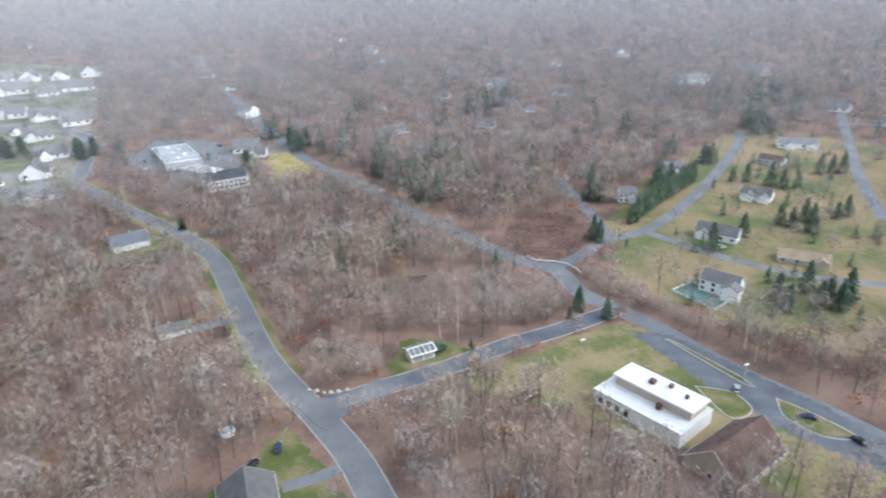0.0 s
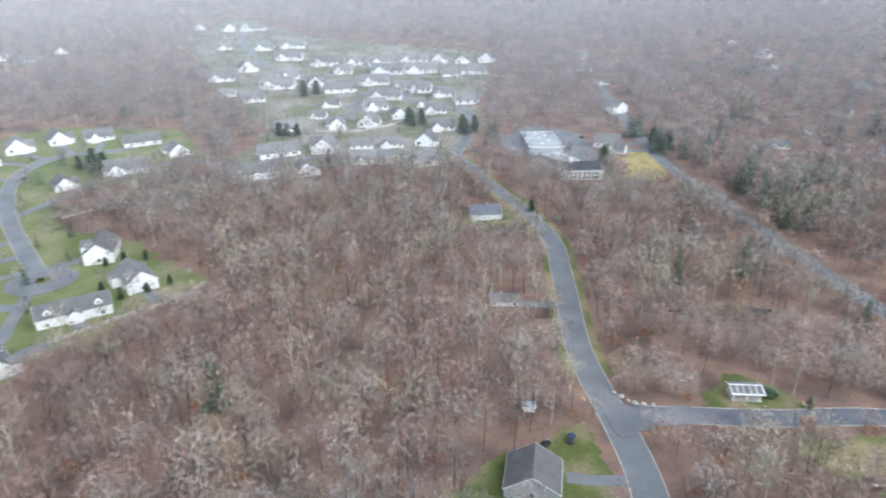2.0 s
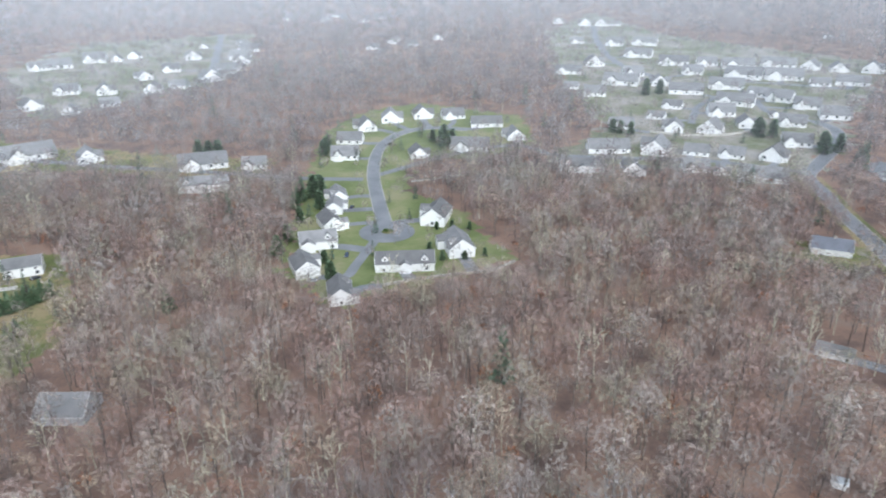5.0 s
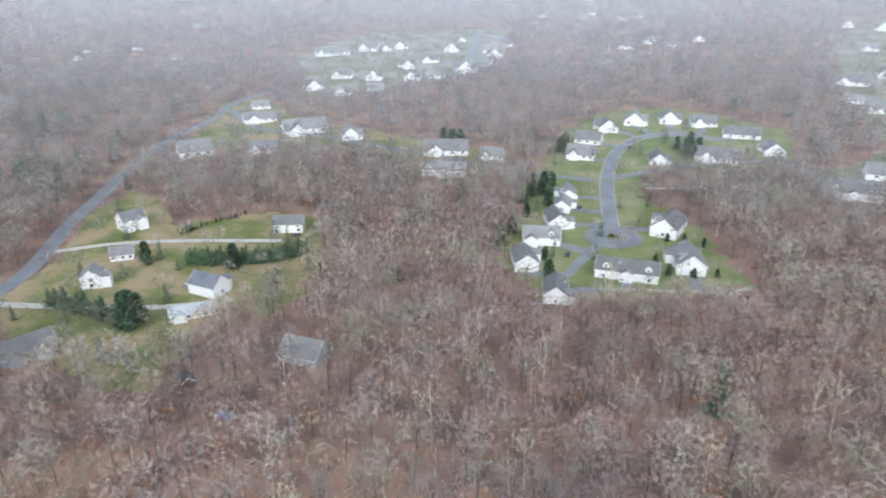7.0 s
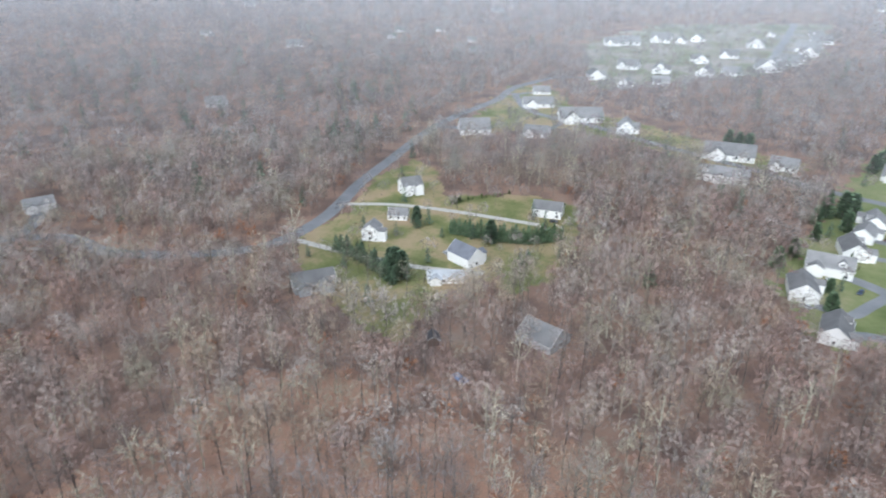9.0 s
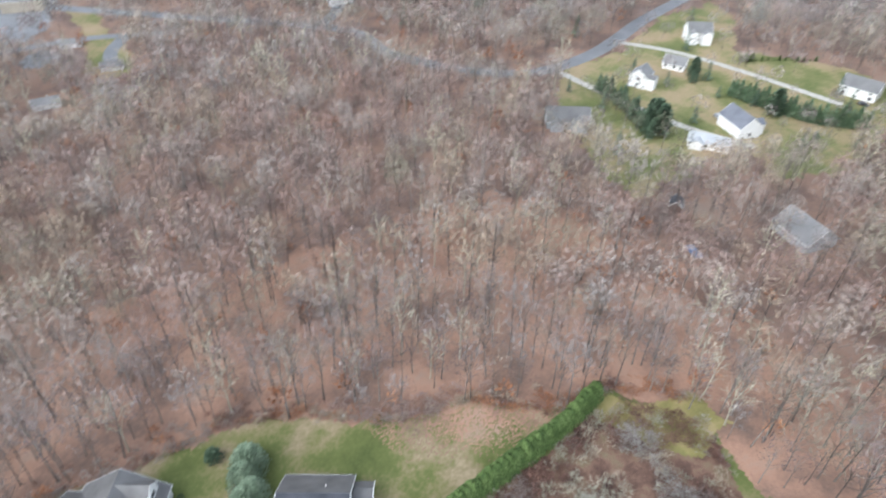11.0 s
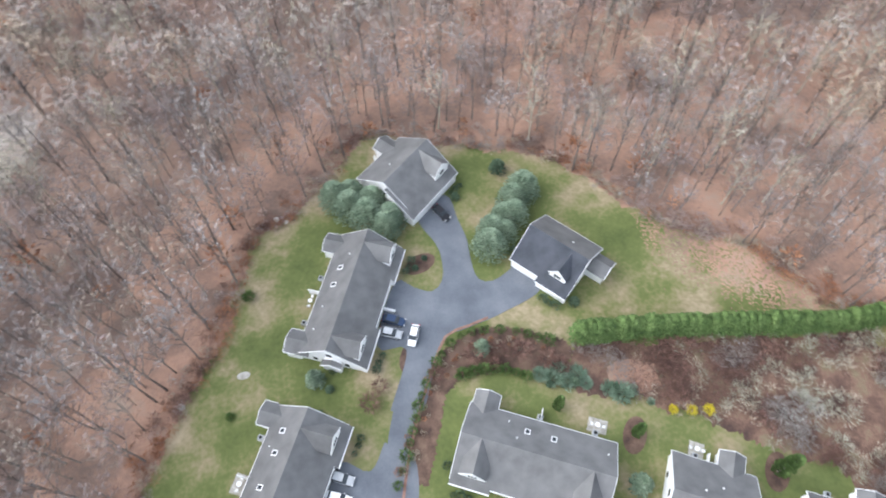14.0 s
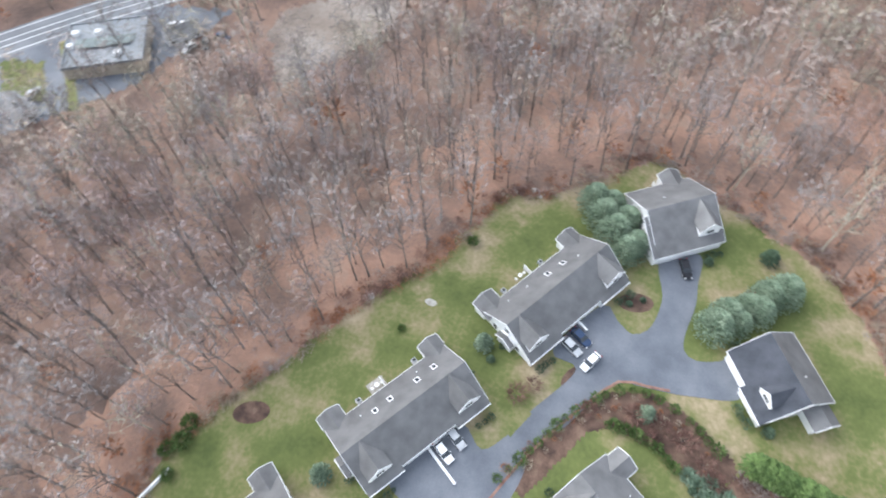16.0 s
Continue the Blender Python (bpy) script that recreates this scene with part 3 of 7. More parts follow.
def dormer(owner, x, y0, zf, w, depth, h, roof_mat, wall_mat, rise=1.3):
    """A gabled dormer that faces +y, its front at y0, its sill at zf."""
    wall = Shape().prism([(x - w / 2, y0, zf), (x + w / 2, y0, zf), (x + w / 2, y0, zf + h), (x, y0, zf + h + rise), (x - w / 2, y0, zf + h)], (0, -depth, 0))
    d = part("dormer", wall, wall_mat, owner)
    for s in (-1, 1):
        o = 0.25
        k = rise / (w / 2)
        a = [(x + s * (w / 2 + o), y0 + 0.12, zf + h - o * k), (x, y0 + 0.12, zf + h + rise), (x, y0 + 0.12, zf + h + rise + 0.15), (x + s * (w / 2 + o), y0 + 0.12, zf + h - o * k + 0.15)]
        part("dormer_roof", Shape().prism(a, (0, -depth - 0.12, 0)), roof_mat, d)
    for u in (-0.55, 0.0, 0.55):
        part("pane", Shape().box(x + u - 0.21, x + u + 0.21, y0 - 0.02, y0 + 0.04, zf + h * 0.4, zf + h * 0.4 + 1.05), GLASS, d)
    for s in (-1, 1):
        k, o = rise / (w / 2), 0.27
        a = [(x + s * (w / 2 + o), y0 + 0.12, zf + h - o * k - 0.12), (x, y0 + 0.12, zf + h + rise - 0.12), (x, y0 + 0.12, zf + h + rise + 0.13), (x + s * (w / 2 + o), y0 + 0.12, zf + h - o * k + 0.13)]
        part("rake_board", Shape().prism(a, (0, 0.1, 0)), TRIM, d)


def house(L, W, eave, rise, wall_mat, roof_mat, label, dormers=(), bumps=(), garages=(), windows=(), skylights=(), vents=(), chimney=None, name="house", fine=False, steps=(), notch=()):
    home = new(name)
    home["fine"] = fine
    tagged(home, label, "house")
    wall, roof = gable(L, W, eave, rise)
    part("wall", wall, wall_mat, home)
    # a pair of materials: shaded tone on the front slope, lit tone behind
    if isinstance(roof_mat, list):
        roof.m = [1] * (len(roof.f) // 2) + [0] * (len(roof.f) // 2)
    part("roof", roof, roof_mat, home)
    roof_mat = roof_mat[0] if isinstance(roof_mat, list) else roof_mat
    k = rise / (W / 2)
    for s in (-1, 1):
        part("gutter", Shape().box(-L / 2 - 0.3, L / 2 + 0.3, *sorted((s * (W / 2 + 0.28), s * (W / 2 + 0.42))), eave - 0.3 * k - 0.1, eave - 0.3 * k + 0.15), TRIM, home, "white gutter")
        for g in (-1, 1):
            x = s * (L / 2 + 0.3)
            o = [(x, g * (W / 2 + 0.34), eave - 0.34 * k - 0.1), (x, 0, eave + rise - 0.12), (x, 0, eave + rise + 0.2), (x, g * (W / 2 + 0.34), eave - 0.34 * k + 0.2)]
            part("rake_board", Shape().prism(o, (s * 0.1, 0, 0)), TRIM, home, "white rake board")
    for x0, x1, d in steps:
        # the front stands forward here, under a longer slope
        y0, y1 = W / 2 - 0.1, W / 2 + d
        z0, z1 = eave + 0.1 * k + 0.24, eave - (d + 0.3) * k + 0.24
        part("front_bay", Shape().box(x0 + 0.2, x1 - 0.2, y0, y1, -1, z1 - 0.1), wall_mat, home)
        part("bay_roof", Shape().prism([(x0, y0, z0), (x0, y1 + 0.3, z1), (x0, y1 + 0.3, z1 - 0.24), (x0, y0, z0 - 0.24)], (x1 - x0, 0, 0)), roof_mat, home)
        part("gutter", Shape().box(x0, x1, y1 + 0.3, y1 + 0.5, z1 - 0.28, z1 - 0.02), TRIM, home, "white gutter")
    for sx, y0, d in notch:
        # the front half reaches further along the ridge than the back half
        x0, x1 = sx * (L / 2 - 0.1), sx * (L / 2 + d)
        y1 = W / 2 + 0.3
        za, zb = eave + (W / 2 - y0) * k, eave - 0.3 * k
        b = part("front_bay", Shape().prism([(x0, y0, -1), (x0, W / 2, -1), (x0, W / 2, eave), (x0, y0, za)], (x1 - x0, 0, 0)), wall_mat, home)
        part("bay_roof", Shape().prism([(x0, y0 - 0.2, za + 0.25), (x0, y1, zb + 0.235), (x0, y1, zb + 0.01), (x0, y0 - 0.2, za + 0.03)], (x1 - x0 + sx * 0.3, 0, 0)), roof_mat, b)
        part("rake_board", Shape().prism([(x1 + sx * 0.3, y0 - 0.3, za - 0.1), (x1 + sx * 0.3, y1 + 0.05, zb - 0.1), (x1 + sx * 0.3, y1 + 0.05, zb + 0.25), (x1 + sx * 0.3, y0 - 0.3, za + 0.27)], (sx * 0.1, 0, 0)), TRIM, b)
    for x, w, d, sgn in bumps:
        # a lean-to wing on the back (sgn -1) or front, with its own small gable
        y0, y1 = sgn * (W / 2 - 0.3), sgn * (W / 2 + d)
        b = part("wing", Shape().prism([(x - w / 2, y0, -1.5), (x + w / 2, y0, -1.5), (x + w / 2, y0, eave), (x, y0, eave + w * 0.28), (x - w / 2, y0, eave)], (0, y1 - y0, 0)), wall_mat, home)
        for s in (-1, 1):
            kk = 0.56
            o = [(x + s * (w / 2 + 0.3), y1 + sgn * 0.3, eave - 0.3 * kk), (x, y1 + sgn * 0.3, eave + w * 0.28), (x, y1 + sgn * 0.3, eave + w * 0.28 + 0.18), (x + s * (w / 2 + 0.3), y1 + sgn * 0.3, eave - 0.3 * kk + 0.18)]
            part("wing_roof", Shape().prism(o, (0, -sgn * (d + 2.5), 0)), roof_mat, b)
            if fine:
                part("rake_board", Shape().prism([(u, v, w_ - 0.12) if i in (0, 1) else (u, v, w_ + 0.02) for i, (u, v, w_) in enumerate(o)], (0, sgn * 0.11, 0)), TRIM, b)
                part("gutter", Shape().box(*sorted((x + s * (w / 2 + 0.3), x + s * (w / 2 + 0.41))), *sorted((sgn * (W / 2 + 0.5), y1 + sgn * 0.3)), eave - 0.3, eave - 0.02), TRIM, b)
    for x, w, setback in dormers:
        y0 = W / 2 - setback
        zf = eave + (W / 2 - y0) * k
        dormer(home, x, y0, zf - 0.1, w, min(y0, w * 1.05 / k + 0.4), w * 0.5, roof_mat, wall_mat, w * 0.5)
    for x, w in garages:
        g = part("garage_door", Shape().box(x - w / 2, x + w / 2, W / 2 - 0.02, W / 2 + 0.06, 0.05, 2.25), TRIM, home, "white panelled garage door")
        for i in range(4 if fine else 0):
            part("panel", Shape().box(x - w / 2 + 0.1, x + w / 2 - 0.1, W / 2, W / 2 + 0.09, 0.12 + i * 0.53, 0.58 + i * 0.53), TRIM, g)
    for x, y, z, w, h, axis, sgn in windows:
        window_parts(home, x, y, z, w, h, axis, sgn)
    for x, y in skylights:
        z = eave + (W / 2 - abs(y)) * k + 0.22
        s = 1 if y > 0 else -1
        o = [(x - 0.52, y - 0.6, z + s * 0.6 * k), (x + 0.52, y - 0.6, z + s * 0.6 * k), (x + 0.52, y + 0.6, z - s * 0.6 * k), (x - 0.52, y + 0.6, z - s * 0.6 * k)]
        sk = part("skylight", Shape().prism(o, (0, 0, 0.12)), TRIM, home, "white-framed skylight")
        o = [(x - 0.33, y - 0.43, z + 0.13 + s * 0.43 * k), (x + 0.33, y - 0.43, z + 0.13 + s * 0.43 * k), (x + 0.33, y + 0.43, z + 0.13 - s * 0.43 * k), (x - 0.33, y + 0.43, z + 0.13 - s * 0.43 * k)]
        part("pane", Shape().prism(o, (0, 0, 0.02)), GLASS, sk)
    for x, y in vents:
        z = eave + (W / 2 - abs(y)) * k
        part("vent_pipe", Shape().box(x - 0.1, x + 0.1, y - 0.1, y + 0.1, z, z + 0.7), TRIM, home, "white vent pipe")
    if chimney:
        x, y = chimney
        part("chimney", Shape().box(x - 0.5, x + 0.5, y - 0.4, y + 0.4, eave, eave + rise + 1.2), STONE, home, "stone chimney")
    return home


def settle(home, x, y, turn_deg, scale=1.0):
    home.matrix_world = pose(x, y, float(lift(x, y)), 0, 0, turn_deg) @ Matrix.Scale(scale, 4)
    HOMES.append((x, y))
    return home


def wall_windows(L, W, ends=True):
    out = [(x, -W / 2, 1.5, 1.1, 1.3, 1, -1) for x in np.linspace(-L / 2 + 2, L / 2 - 2, max(3, int(L / 4)))]
    if ends:
        for s in (-1, 1):
            out += [(s * L / 2, y, 1.5, 1.0, 1.3, 0, s) for y in (-W / 4, W / 4)] + [(s * L / 2, 0, 4.6, 1.2, 1.3, 0, s)]
    return out


GROUPED = "white grey-roofed houses round the shared driveway"
near = [
    (house(14.6, 16.6, 3.1, 5.4, SIDING, SHINGLE, "white house with grey shingle roof beside the woods edge", dormers=[(-4.2, 4.4, 1.6)], bumps=[(-3.8, 4.2, 2.8, -1)], garages=[(4.6, 4.8)], fine=True, windows=wall_windows(14.6, 16.6), vents=[(2, -3)], notch=[(1, 1.2, 1.0)]), -9.9, -88.0, 40),
    (house(26.8, 12.9, 3.1, 4.7, SIDING, SHINGLE, "long white duplex house with grey shingle roof", dormers=[(-10.6, 4.5, 0.6), (10.6, 4.5, 0.6)], bumps=[(-11.4, 4.0, 2.6, -1), (11.6, 4.4, 2.6, -1)], garages=[(-4.5, 4.8), (2.0, 4.8)], fine=True, steps=[(-13.7, -5.8, 0.75), (5.2, 13.7, 0.75)], windows=wall_windows(26.8, 12.9), skylights=[(-5, -3.6), (-1, -3.8)], vents=[(4, -4.4), (-8, -2.4), (9, -4.5)]), 6.95, -60.35, 64),
    # front slope coloured as if in shade, back slope as if lit
    (house(13.6, 13.2, 3.1, 4.6, SIDING, [DARKSHADEROOF, SHINGLE], "white house with a shade-painted front roof slope beside the driveway", dormers=[(-3.4, 3.6, 1.0)], garages=[(3.6, 5.4)], fine=True, steps=[(-7.1, 0.2, 0.95)], windows=wall_windows(13.6, 13.2), vents=[(-2, -2.4)]), -36.7, -60.95, -50),
    (house(26.6, 13.2, 3.1, 4.7, SIDING, SHINGLE, "long white duplex house with grey shingle roof", dormers=[(-9.8, 4.5, 0.6), (9.8, 4.5, 0.6)], bumps=[(-11.6, 4.0, 2.6, -1), (11.4, 4.2, 2.6, -1)], garages=[(-4, 4.8), (2.5, 4.8)], fine=True, steps=[(-13.6, -6.0, 0.75), (6.0, 13.6, 0.75)], windows=wall_windows(26.6, 13.2), skylights=[(-9, -3.6), (-5, -3.4), (1, -3.6), (4.4, -3.4)], vents=[(7, -4.4), (-6, -5.0)]), 23.65, -26.1, 62),
    (house(26.6, 13.6, 3.1, 4.6, SIDING, SHINGLE, "long white duplex house with grey shingle roof", dormers=[(9.8, 4.4, 0.6), (-9.8, 4.4, 0.6)], bumps=[(10.8, 4.2, 2.6, -1)], garages=[(3.4, 4.8), (-2.4, 4.8)], fine=True, steps=[(-13.6, -6.3, 0.75), (6.3, 13.6, 0.75)], windows=wall_windows(26.6, 13.6), skylights=[(2.4, -4), (-2.4, -4)], vents=[(4, -2), (-12, -4), (6, -5)]), -20.1, -21.4, -29),
    (house(14.0, 14.8, 3.1, 4.9, SIDING, SHINGLE, "white house with grey shingle roof in a row", dormers=[(-4.0, 4.3, 0.6)], bumps=[(-3.0, 4.0, 2.8, -1)], garages=[(2.8, 4.8)], fine=True, windows=wall_windows(14.0, 14.8), vents=[(-1, -3), (2, -1.5)]), -46.7, -7.4, -31),
    (house(14.0, 14.6, 3.1, 4.9, SIDING, SHINGLE, "white house with grey shingle roof in a row", dormers=[(1.5, 4.3, 0.6)], bumps=[(-3.2, 4.2, 2.8, -1)], garages=[(-3.4, 4.8)], fine=True, windows=wall_windows(14.0, 14.6), vents=[(-1.5, -3)]), -67.0, 4.0, -29),
    (house(14.0, 14.6, 3.1, 4.9, SIDING, SHINGLE, "white house with grey shingle roof in a row", dormers=[(-3.5, 4.3, 0.6)], garages=[(3, 4.8)], fine=True, windows=wall_windows(14.0, 14.6)), -87.4, 15.4, -29),
    (house(27.0, 14.6, 3.1, 5.0, SIDING, SHINGLE, "long white duplex house with grey shingle roof", dormers=[(-9.8, 4.5, 0.6), (9.8, 4.5, 0.6)], bumps=[(-11.4, 4.2, 2.6, -1)], garages=[(-4, 4.8), (2.5, 4.8)], fine=True, windows=wall_windows(27.0, 14.6)), 39.5, 8.5, 62),
]


def end_porch(home, L, y, w, d):
    """A small gabled entry on the house's +x end."""
    x = L / 2
    wing = part("wing", Shape().prism([(x, y - w / 2, -0.5), (x, y + w / 2, -0.5), (x, y + w / 2, 2.9), (x, y, 3.9), (x, y - w / 2, 2.9)], (d, 0, 0)), SIDING, home)
    for g in (-1, 1):
        o = [(x + 0.5, y + g * (w / 2 + 0.3), 2.75), (x + 0.5, y, 3.93), (x + 0.5, y, 4.12), (x + 0.5, y + g * (w / 2 + 0.3), 2.95)]
        part("wing_roof", Shape().prism(o, (d - 0.2, 0, 0)), SHINGLE, wing)
        part("rake_board", Shape().prism([(x + d + 0.3, v, z) for _, v, z in o], (0.16, 0, 0)), TRIM, wing)


end_porch(near[1][0], 26.8, 0.6, 3.6, 1.3)
end_porch(near[3][0], 26.6, 0.6, 3.6, 1.3)
# the gabled porch on the end of the house with the shade-painted front slope
porch = near[2][0]
wing = part("wing", Shape().prism([(-6.8, -5.2, -0.5), (-6.8, -1.0, -0.5), (-6.8, -1.0, 3.0), (-6.8, -3.1, 4.3), (-6.8, -5.2, 3.0)], (-3.8, 0, 0)), SIDING, porch)
for sgn in (-1, 1):
    part("wing_roof", Shape().prism([(-6.7, -3.1 + sgn * 2.5, 2.82), (-6.7, -3.1, 4.32), (-6.7, -3.1, 4.5), (-6.7, -3.1 + sgn * 2.5, 3.0)], (-4.3, 0, 0)), SHINGLE, wing)
    part("rake_board", Shape().prism([(-11.0, -3.1 + sgn * 2.5, 2.7), (-11.0, -3.1, 4.2), (-11.0, -3.1, 4.5), (-11.0, -3.1 + sgn * 2.5, 3.0)], (-0.14, 0, 0)), TRIM, wing)
for h, x, y, a in near:
    settle(tagged(h, group=GROUPED), x, y, a)


def outlook(L, W, z=1.5):
    return [(x, W / 2, z, 1.4, 1.4, 1, 1) for x in (-L * 0.36, L * 0.36)] + [(s * L / 2, 0, 1.7, 1.3, 1.4, 0, s) for s in (-1, 1)]


PLANS = [
    house(18, 12, 4.8, 4.0, SIDING, FARROOF, "white two-storey house with grey shingle roof on a lawn", bumps=[(-5, 5.5, 3, 1)], garages=[(3.5, 4.8)], windows=[(x, 6.0, 4.0, 1.2, 1.4, 1, 1) for x in (1, 5)] + outlook(18, 12)),
    house(20, 12.5, 4.6, 4.6, SIDING, FARROOF, "white house with broad grey roof on a lawn", dormers=[(-5, 3.2, 1.2)], bumps=[(5.5, 7, 3.2, 1)], garages=[(0, 4.8)], windows=outlook(20, 13)),
    house(30, 13, 4.4, 4.6, SIDING, FARROOF, "long white twin house with grey shingle roof", dormers=[(-10, 3.2, 1.2), (10, 3.2, 1.2)], bumps=[(0, 6, 2.2, 1)], garages=[(-6, 4.6), (6, 4.6)], windows=outlook(30, 13)),
    house(16, 11, 4.6, 4.2, TAN, FARROOF, "cream two-storey house with grey gable roof", bumps=[(4, 6, 3, 1)], garages=[(-4, 4.8)], windows=[(x, 5.5, 4.2, 1.2, 1.4, 1, 1) for x in (-6, -2)] + outlook(16, 11)),
    house(16, 9, 3.0, 3.0, SIDING, FARROOF, "small white house with a dark low roof", windows=outlook(16, 9), chimney=(2, 0)),
]
BASE = [18, 20, 30, 16, 16]


def far_house(L, W, eave, rise, roof_mat, label):
    """A house seen from far off: walls, roof, a front gable and its openings."""
    home = tagged(new("house"), label, "house")
    wall, roof = gable(L, W, eave, rise)
    part("wall", wall, SIDING, home)
    part("roof", roof, roof_mat, home)
    x, w = L * 0.22, L * 0.34
    part("wing", Shape().prism([(x - w / 2, W / 2 - 1, -1.5), (x + w / 2, W / 2 - 1, -1.5), (x + w / 2, W / 2 - 1, eave), (x, W / 2 - 1, eave + rise * 0.7), (x - w / 2, W / 2 - 1, eave)], (0, 3.5, 0)), SIDING, home)
    for s in (-1, 1):
        o = [(x + s * (w / 2 + 0.4), W / 2 + 2.8, eave - 0.3), (x, W / 2 + 2.8, eave + rise * 0.7), (x, W / 2 + 2.8, eave + rise * 0.7 + 0.25), (x + s * (w / 2 + 0.4), W / 2 + 2.8, eave)]
        part("wing_roof", Shape().prism(o, (0, -W * 0.45, 0)), roof_mat, home)
    part("garage_door", Shape().box(x - 2.3, x + 2.3, W / 2 + 2.45, W / 2 + 2.56, 0.1, 2.3), TRIM, home)
    for s in (-1, 1):
        part("window", Shape().box(*sorted((s * (L / 2 - 0.05), s * (L / 2 + 0.06))), -4.4, -2.6, 0.8, 2.3), GLASS, home)
    for u in (-0.3, 0.02, 0.32):
        part("window", Shape().box(L * u - 0.9, L * u + 0.9, -W / 2 - 0.06, -W / 2 + 0.05, 0.8, 2.3), GLASS, home)
    for u in (-0.38, -0.15):
        part("window", Shape().box(L * u - 0.8, L * u + 0.8, W / 2 - 0.05, W / 2 + 0.06, 1.0, 2.5), GLASS, home)
    return home


FARPLANS = [far_house(18, 13, 2.9, 5.4, FARROOF, "white house with grey gable roof in a hazy estate"), far_house(20, 14, 2.9, 5.6, FARROOF, "broad white house with grey roof in a hazy estate"),
            far_house(28, 14, 3.0, 5.6, FARROOF, "long white twin house in a hazy estate")]
FARBASE = [18, 20, 28]


SECLUDED = []


def place(rows, group, seed, away=0.25, shaded=False):
    """Homes at x, y with their breadth: the plan that suits the breadth, mostly broadside to the open valley."""
    rng = random.Random(seed)
    for x, y, w in rows:
        far = math.hypot(x, y) > 430
        if far:
            k = 2 if w >= 27 else rng.choice((0, 1))
        else:
            k = 2 if w >= 27 else rng.choice((0, 1, 1, 3)) if w >= 14 else 4
        a = math.degrees(math.atan2(x, -y)) + 180
        side = rng.random()
        a += rng.uniform(-14, 14) + (90 if side < away and k != 2 else 0) + (180 if rng.random() < 0.35 else 0)
        w *= 0.8 if shaded else 1.0
        s = min(1.25, max(0.6, w / (FARBASE if far else BASE)[k] * 0.95))
        h = copy_thing((FARPLANS if far else PLANS)[k], pose(x, y, float(lift(x, y)), 0, 0, a + 180) @ Matrix.Scale(s, 4))
        tagged(h, group=group)
        (SECLUDED if shaded else HOMES).append((x, y))
        best = min(((q.x - x) ** 2 + (q.y - y) ** 2, q.x, q.y) for line, half in ROADS for q in line)
        if 100 < best[0] < 2500 and math.hypot(x, y) > 180:
            drive = ribbon([(x, y), ((x + best[1]) / 2 + rng.uniform(-3, 3), (y + best[2]) / 2 + rng.uniform(-3, 3)), best[1:]], rng.uniform(4.5, 7), 0.09 + 0.004 * (int(x) % 9), ROADGREY, "driveway")
            tagged(drive, "pale grey asphalt driveway to a house", "driveway", kind="structure")


place([(-475, 211, 21), (-449, 186, 20), (-417, 168, 20), (-487, 239, 22), (-484, 267, 21), (-467, 288, 20), (-432, 299, 27), (-394, 299, 20), (-389, 255, 30), (-396, 215, 18), (-343, 132, 17), (-326, 123, 15), (-305, 112, 18), (-283, 97, 19), (-258, 81, 17), (-226, 85, 17), (-239, 122, 28), (-284, 165, 22), (-243, 153, 21)], "houses round the cul-de-sac", 1, 0.6)
place([(-330, 335, 31), (-309, 362, 26), (-289, 380, 18), (-271, 394, 18), (-252, 413, 21), (-309, 291, 30), (-288, 315, 19), (-267, 352, 18), (-254, 360, 12), (-231, 370, 30), (-260, 450, 21), (-290, 491, 21), (-281, 532, 23), (-312, 544, 22), (-339, 548, 22), (-361, 548, 18), (-311, 463, 19), (-319, 432, 22), (-337, 412, 20), (-367, 385, 20), (-368, 426, 15), (-382, 461, 17), (-343, 474, 22), (-356, 510, 33)], "houses of the white estate", 2, 0.45)
place([(-398, 552, 33), (-409, 509, 32), (-448, 516, 21), (-472, 489, 36), (-455, 438, 21), (-488, 438, 15), (-540, 479, 29), (-555, 528, 26), (-457, 576, 21), (-501, 597, 33), (-475, 619, 22), (-446, 633, 34), (-413, 599, 39), (-419, 662, 35), (-394, 680, 22), (-371, 688, 21), (-346, 705, 24), (-385, 621, 36), (-348, 621, 18), (-330, 643, 29)], "houses of the white estate", 3, 0.45)
place([(-601, 658, 32), (-555, 599, 33), (-623, 628, 23), (-665, 601, 17), (-807, 688, 19), (-765, 706, 23), (-748, 722, 23), (-734, 735, 18), (-491, 524, 22), (-312, 501, 10), (-706, 145, 26), (-737, 168, 27), (-791, 196, 25), (-831, 217, 23), (-875, 221, 16)], "houses of the white estate", 4, 0.45)
place([(-805, -8, 21), (-810, 12, 22), (-831, 47, 26), (-828, 69, 15), (-840, 88, 18), (-730, 82, 20), (-674, 82, 21), (-678, 106, 18), (-699, 138, 25), (-722, 164, 16), (-770, 190, 21), (-849, 217, 17), (-755, 113, 19), (-813, 146, 22), (-874, 172, 13), (-693, 11, 22), (-682, 41, 21), (-648, -20, 20), (-635, 40, 17), (-623, 9, 17)], "houses along the far ridge", 5, 0.5)
place([(-543, -61, 27), (-583, -63, 16), (-511, -24, 35), (-492, 11, 20), (-466, -52, 19), (-463, -98, 26), (-445, 77, 33), (-428, 107, 17), (-400, 68, 30)], "houses along the road", 6)
HILL = "hillside houses"
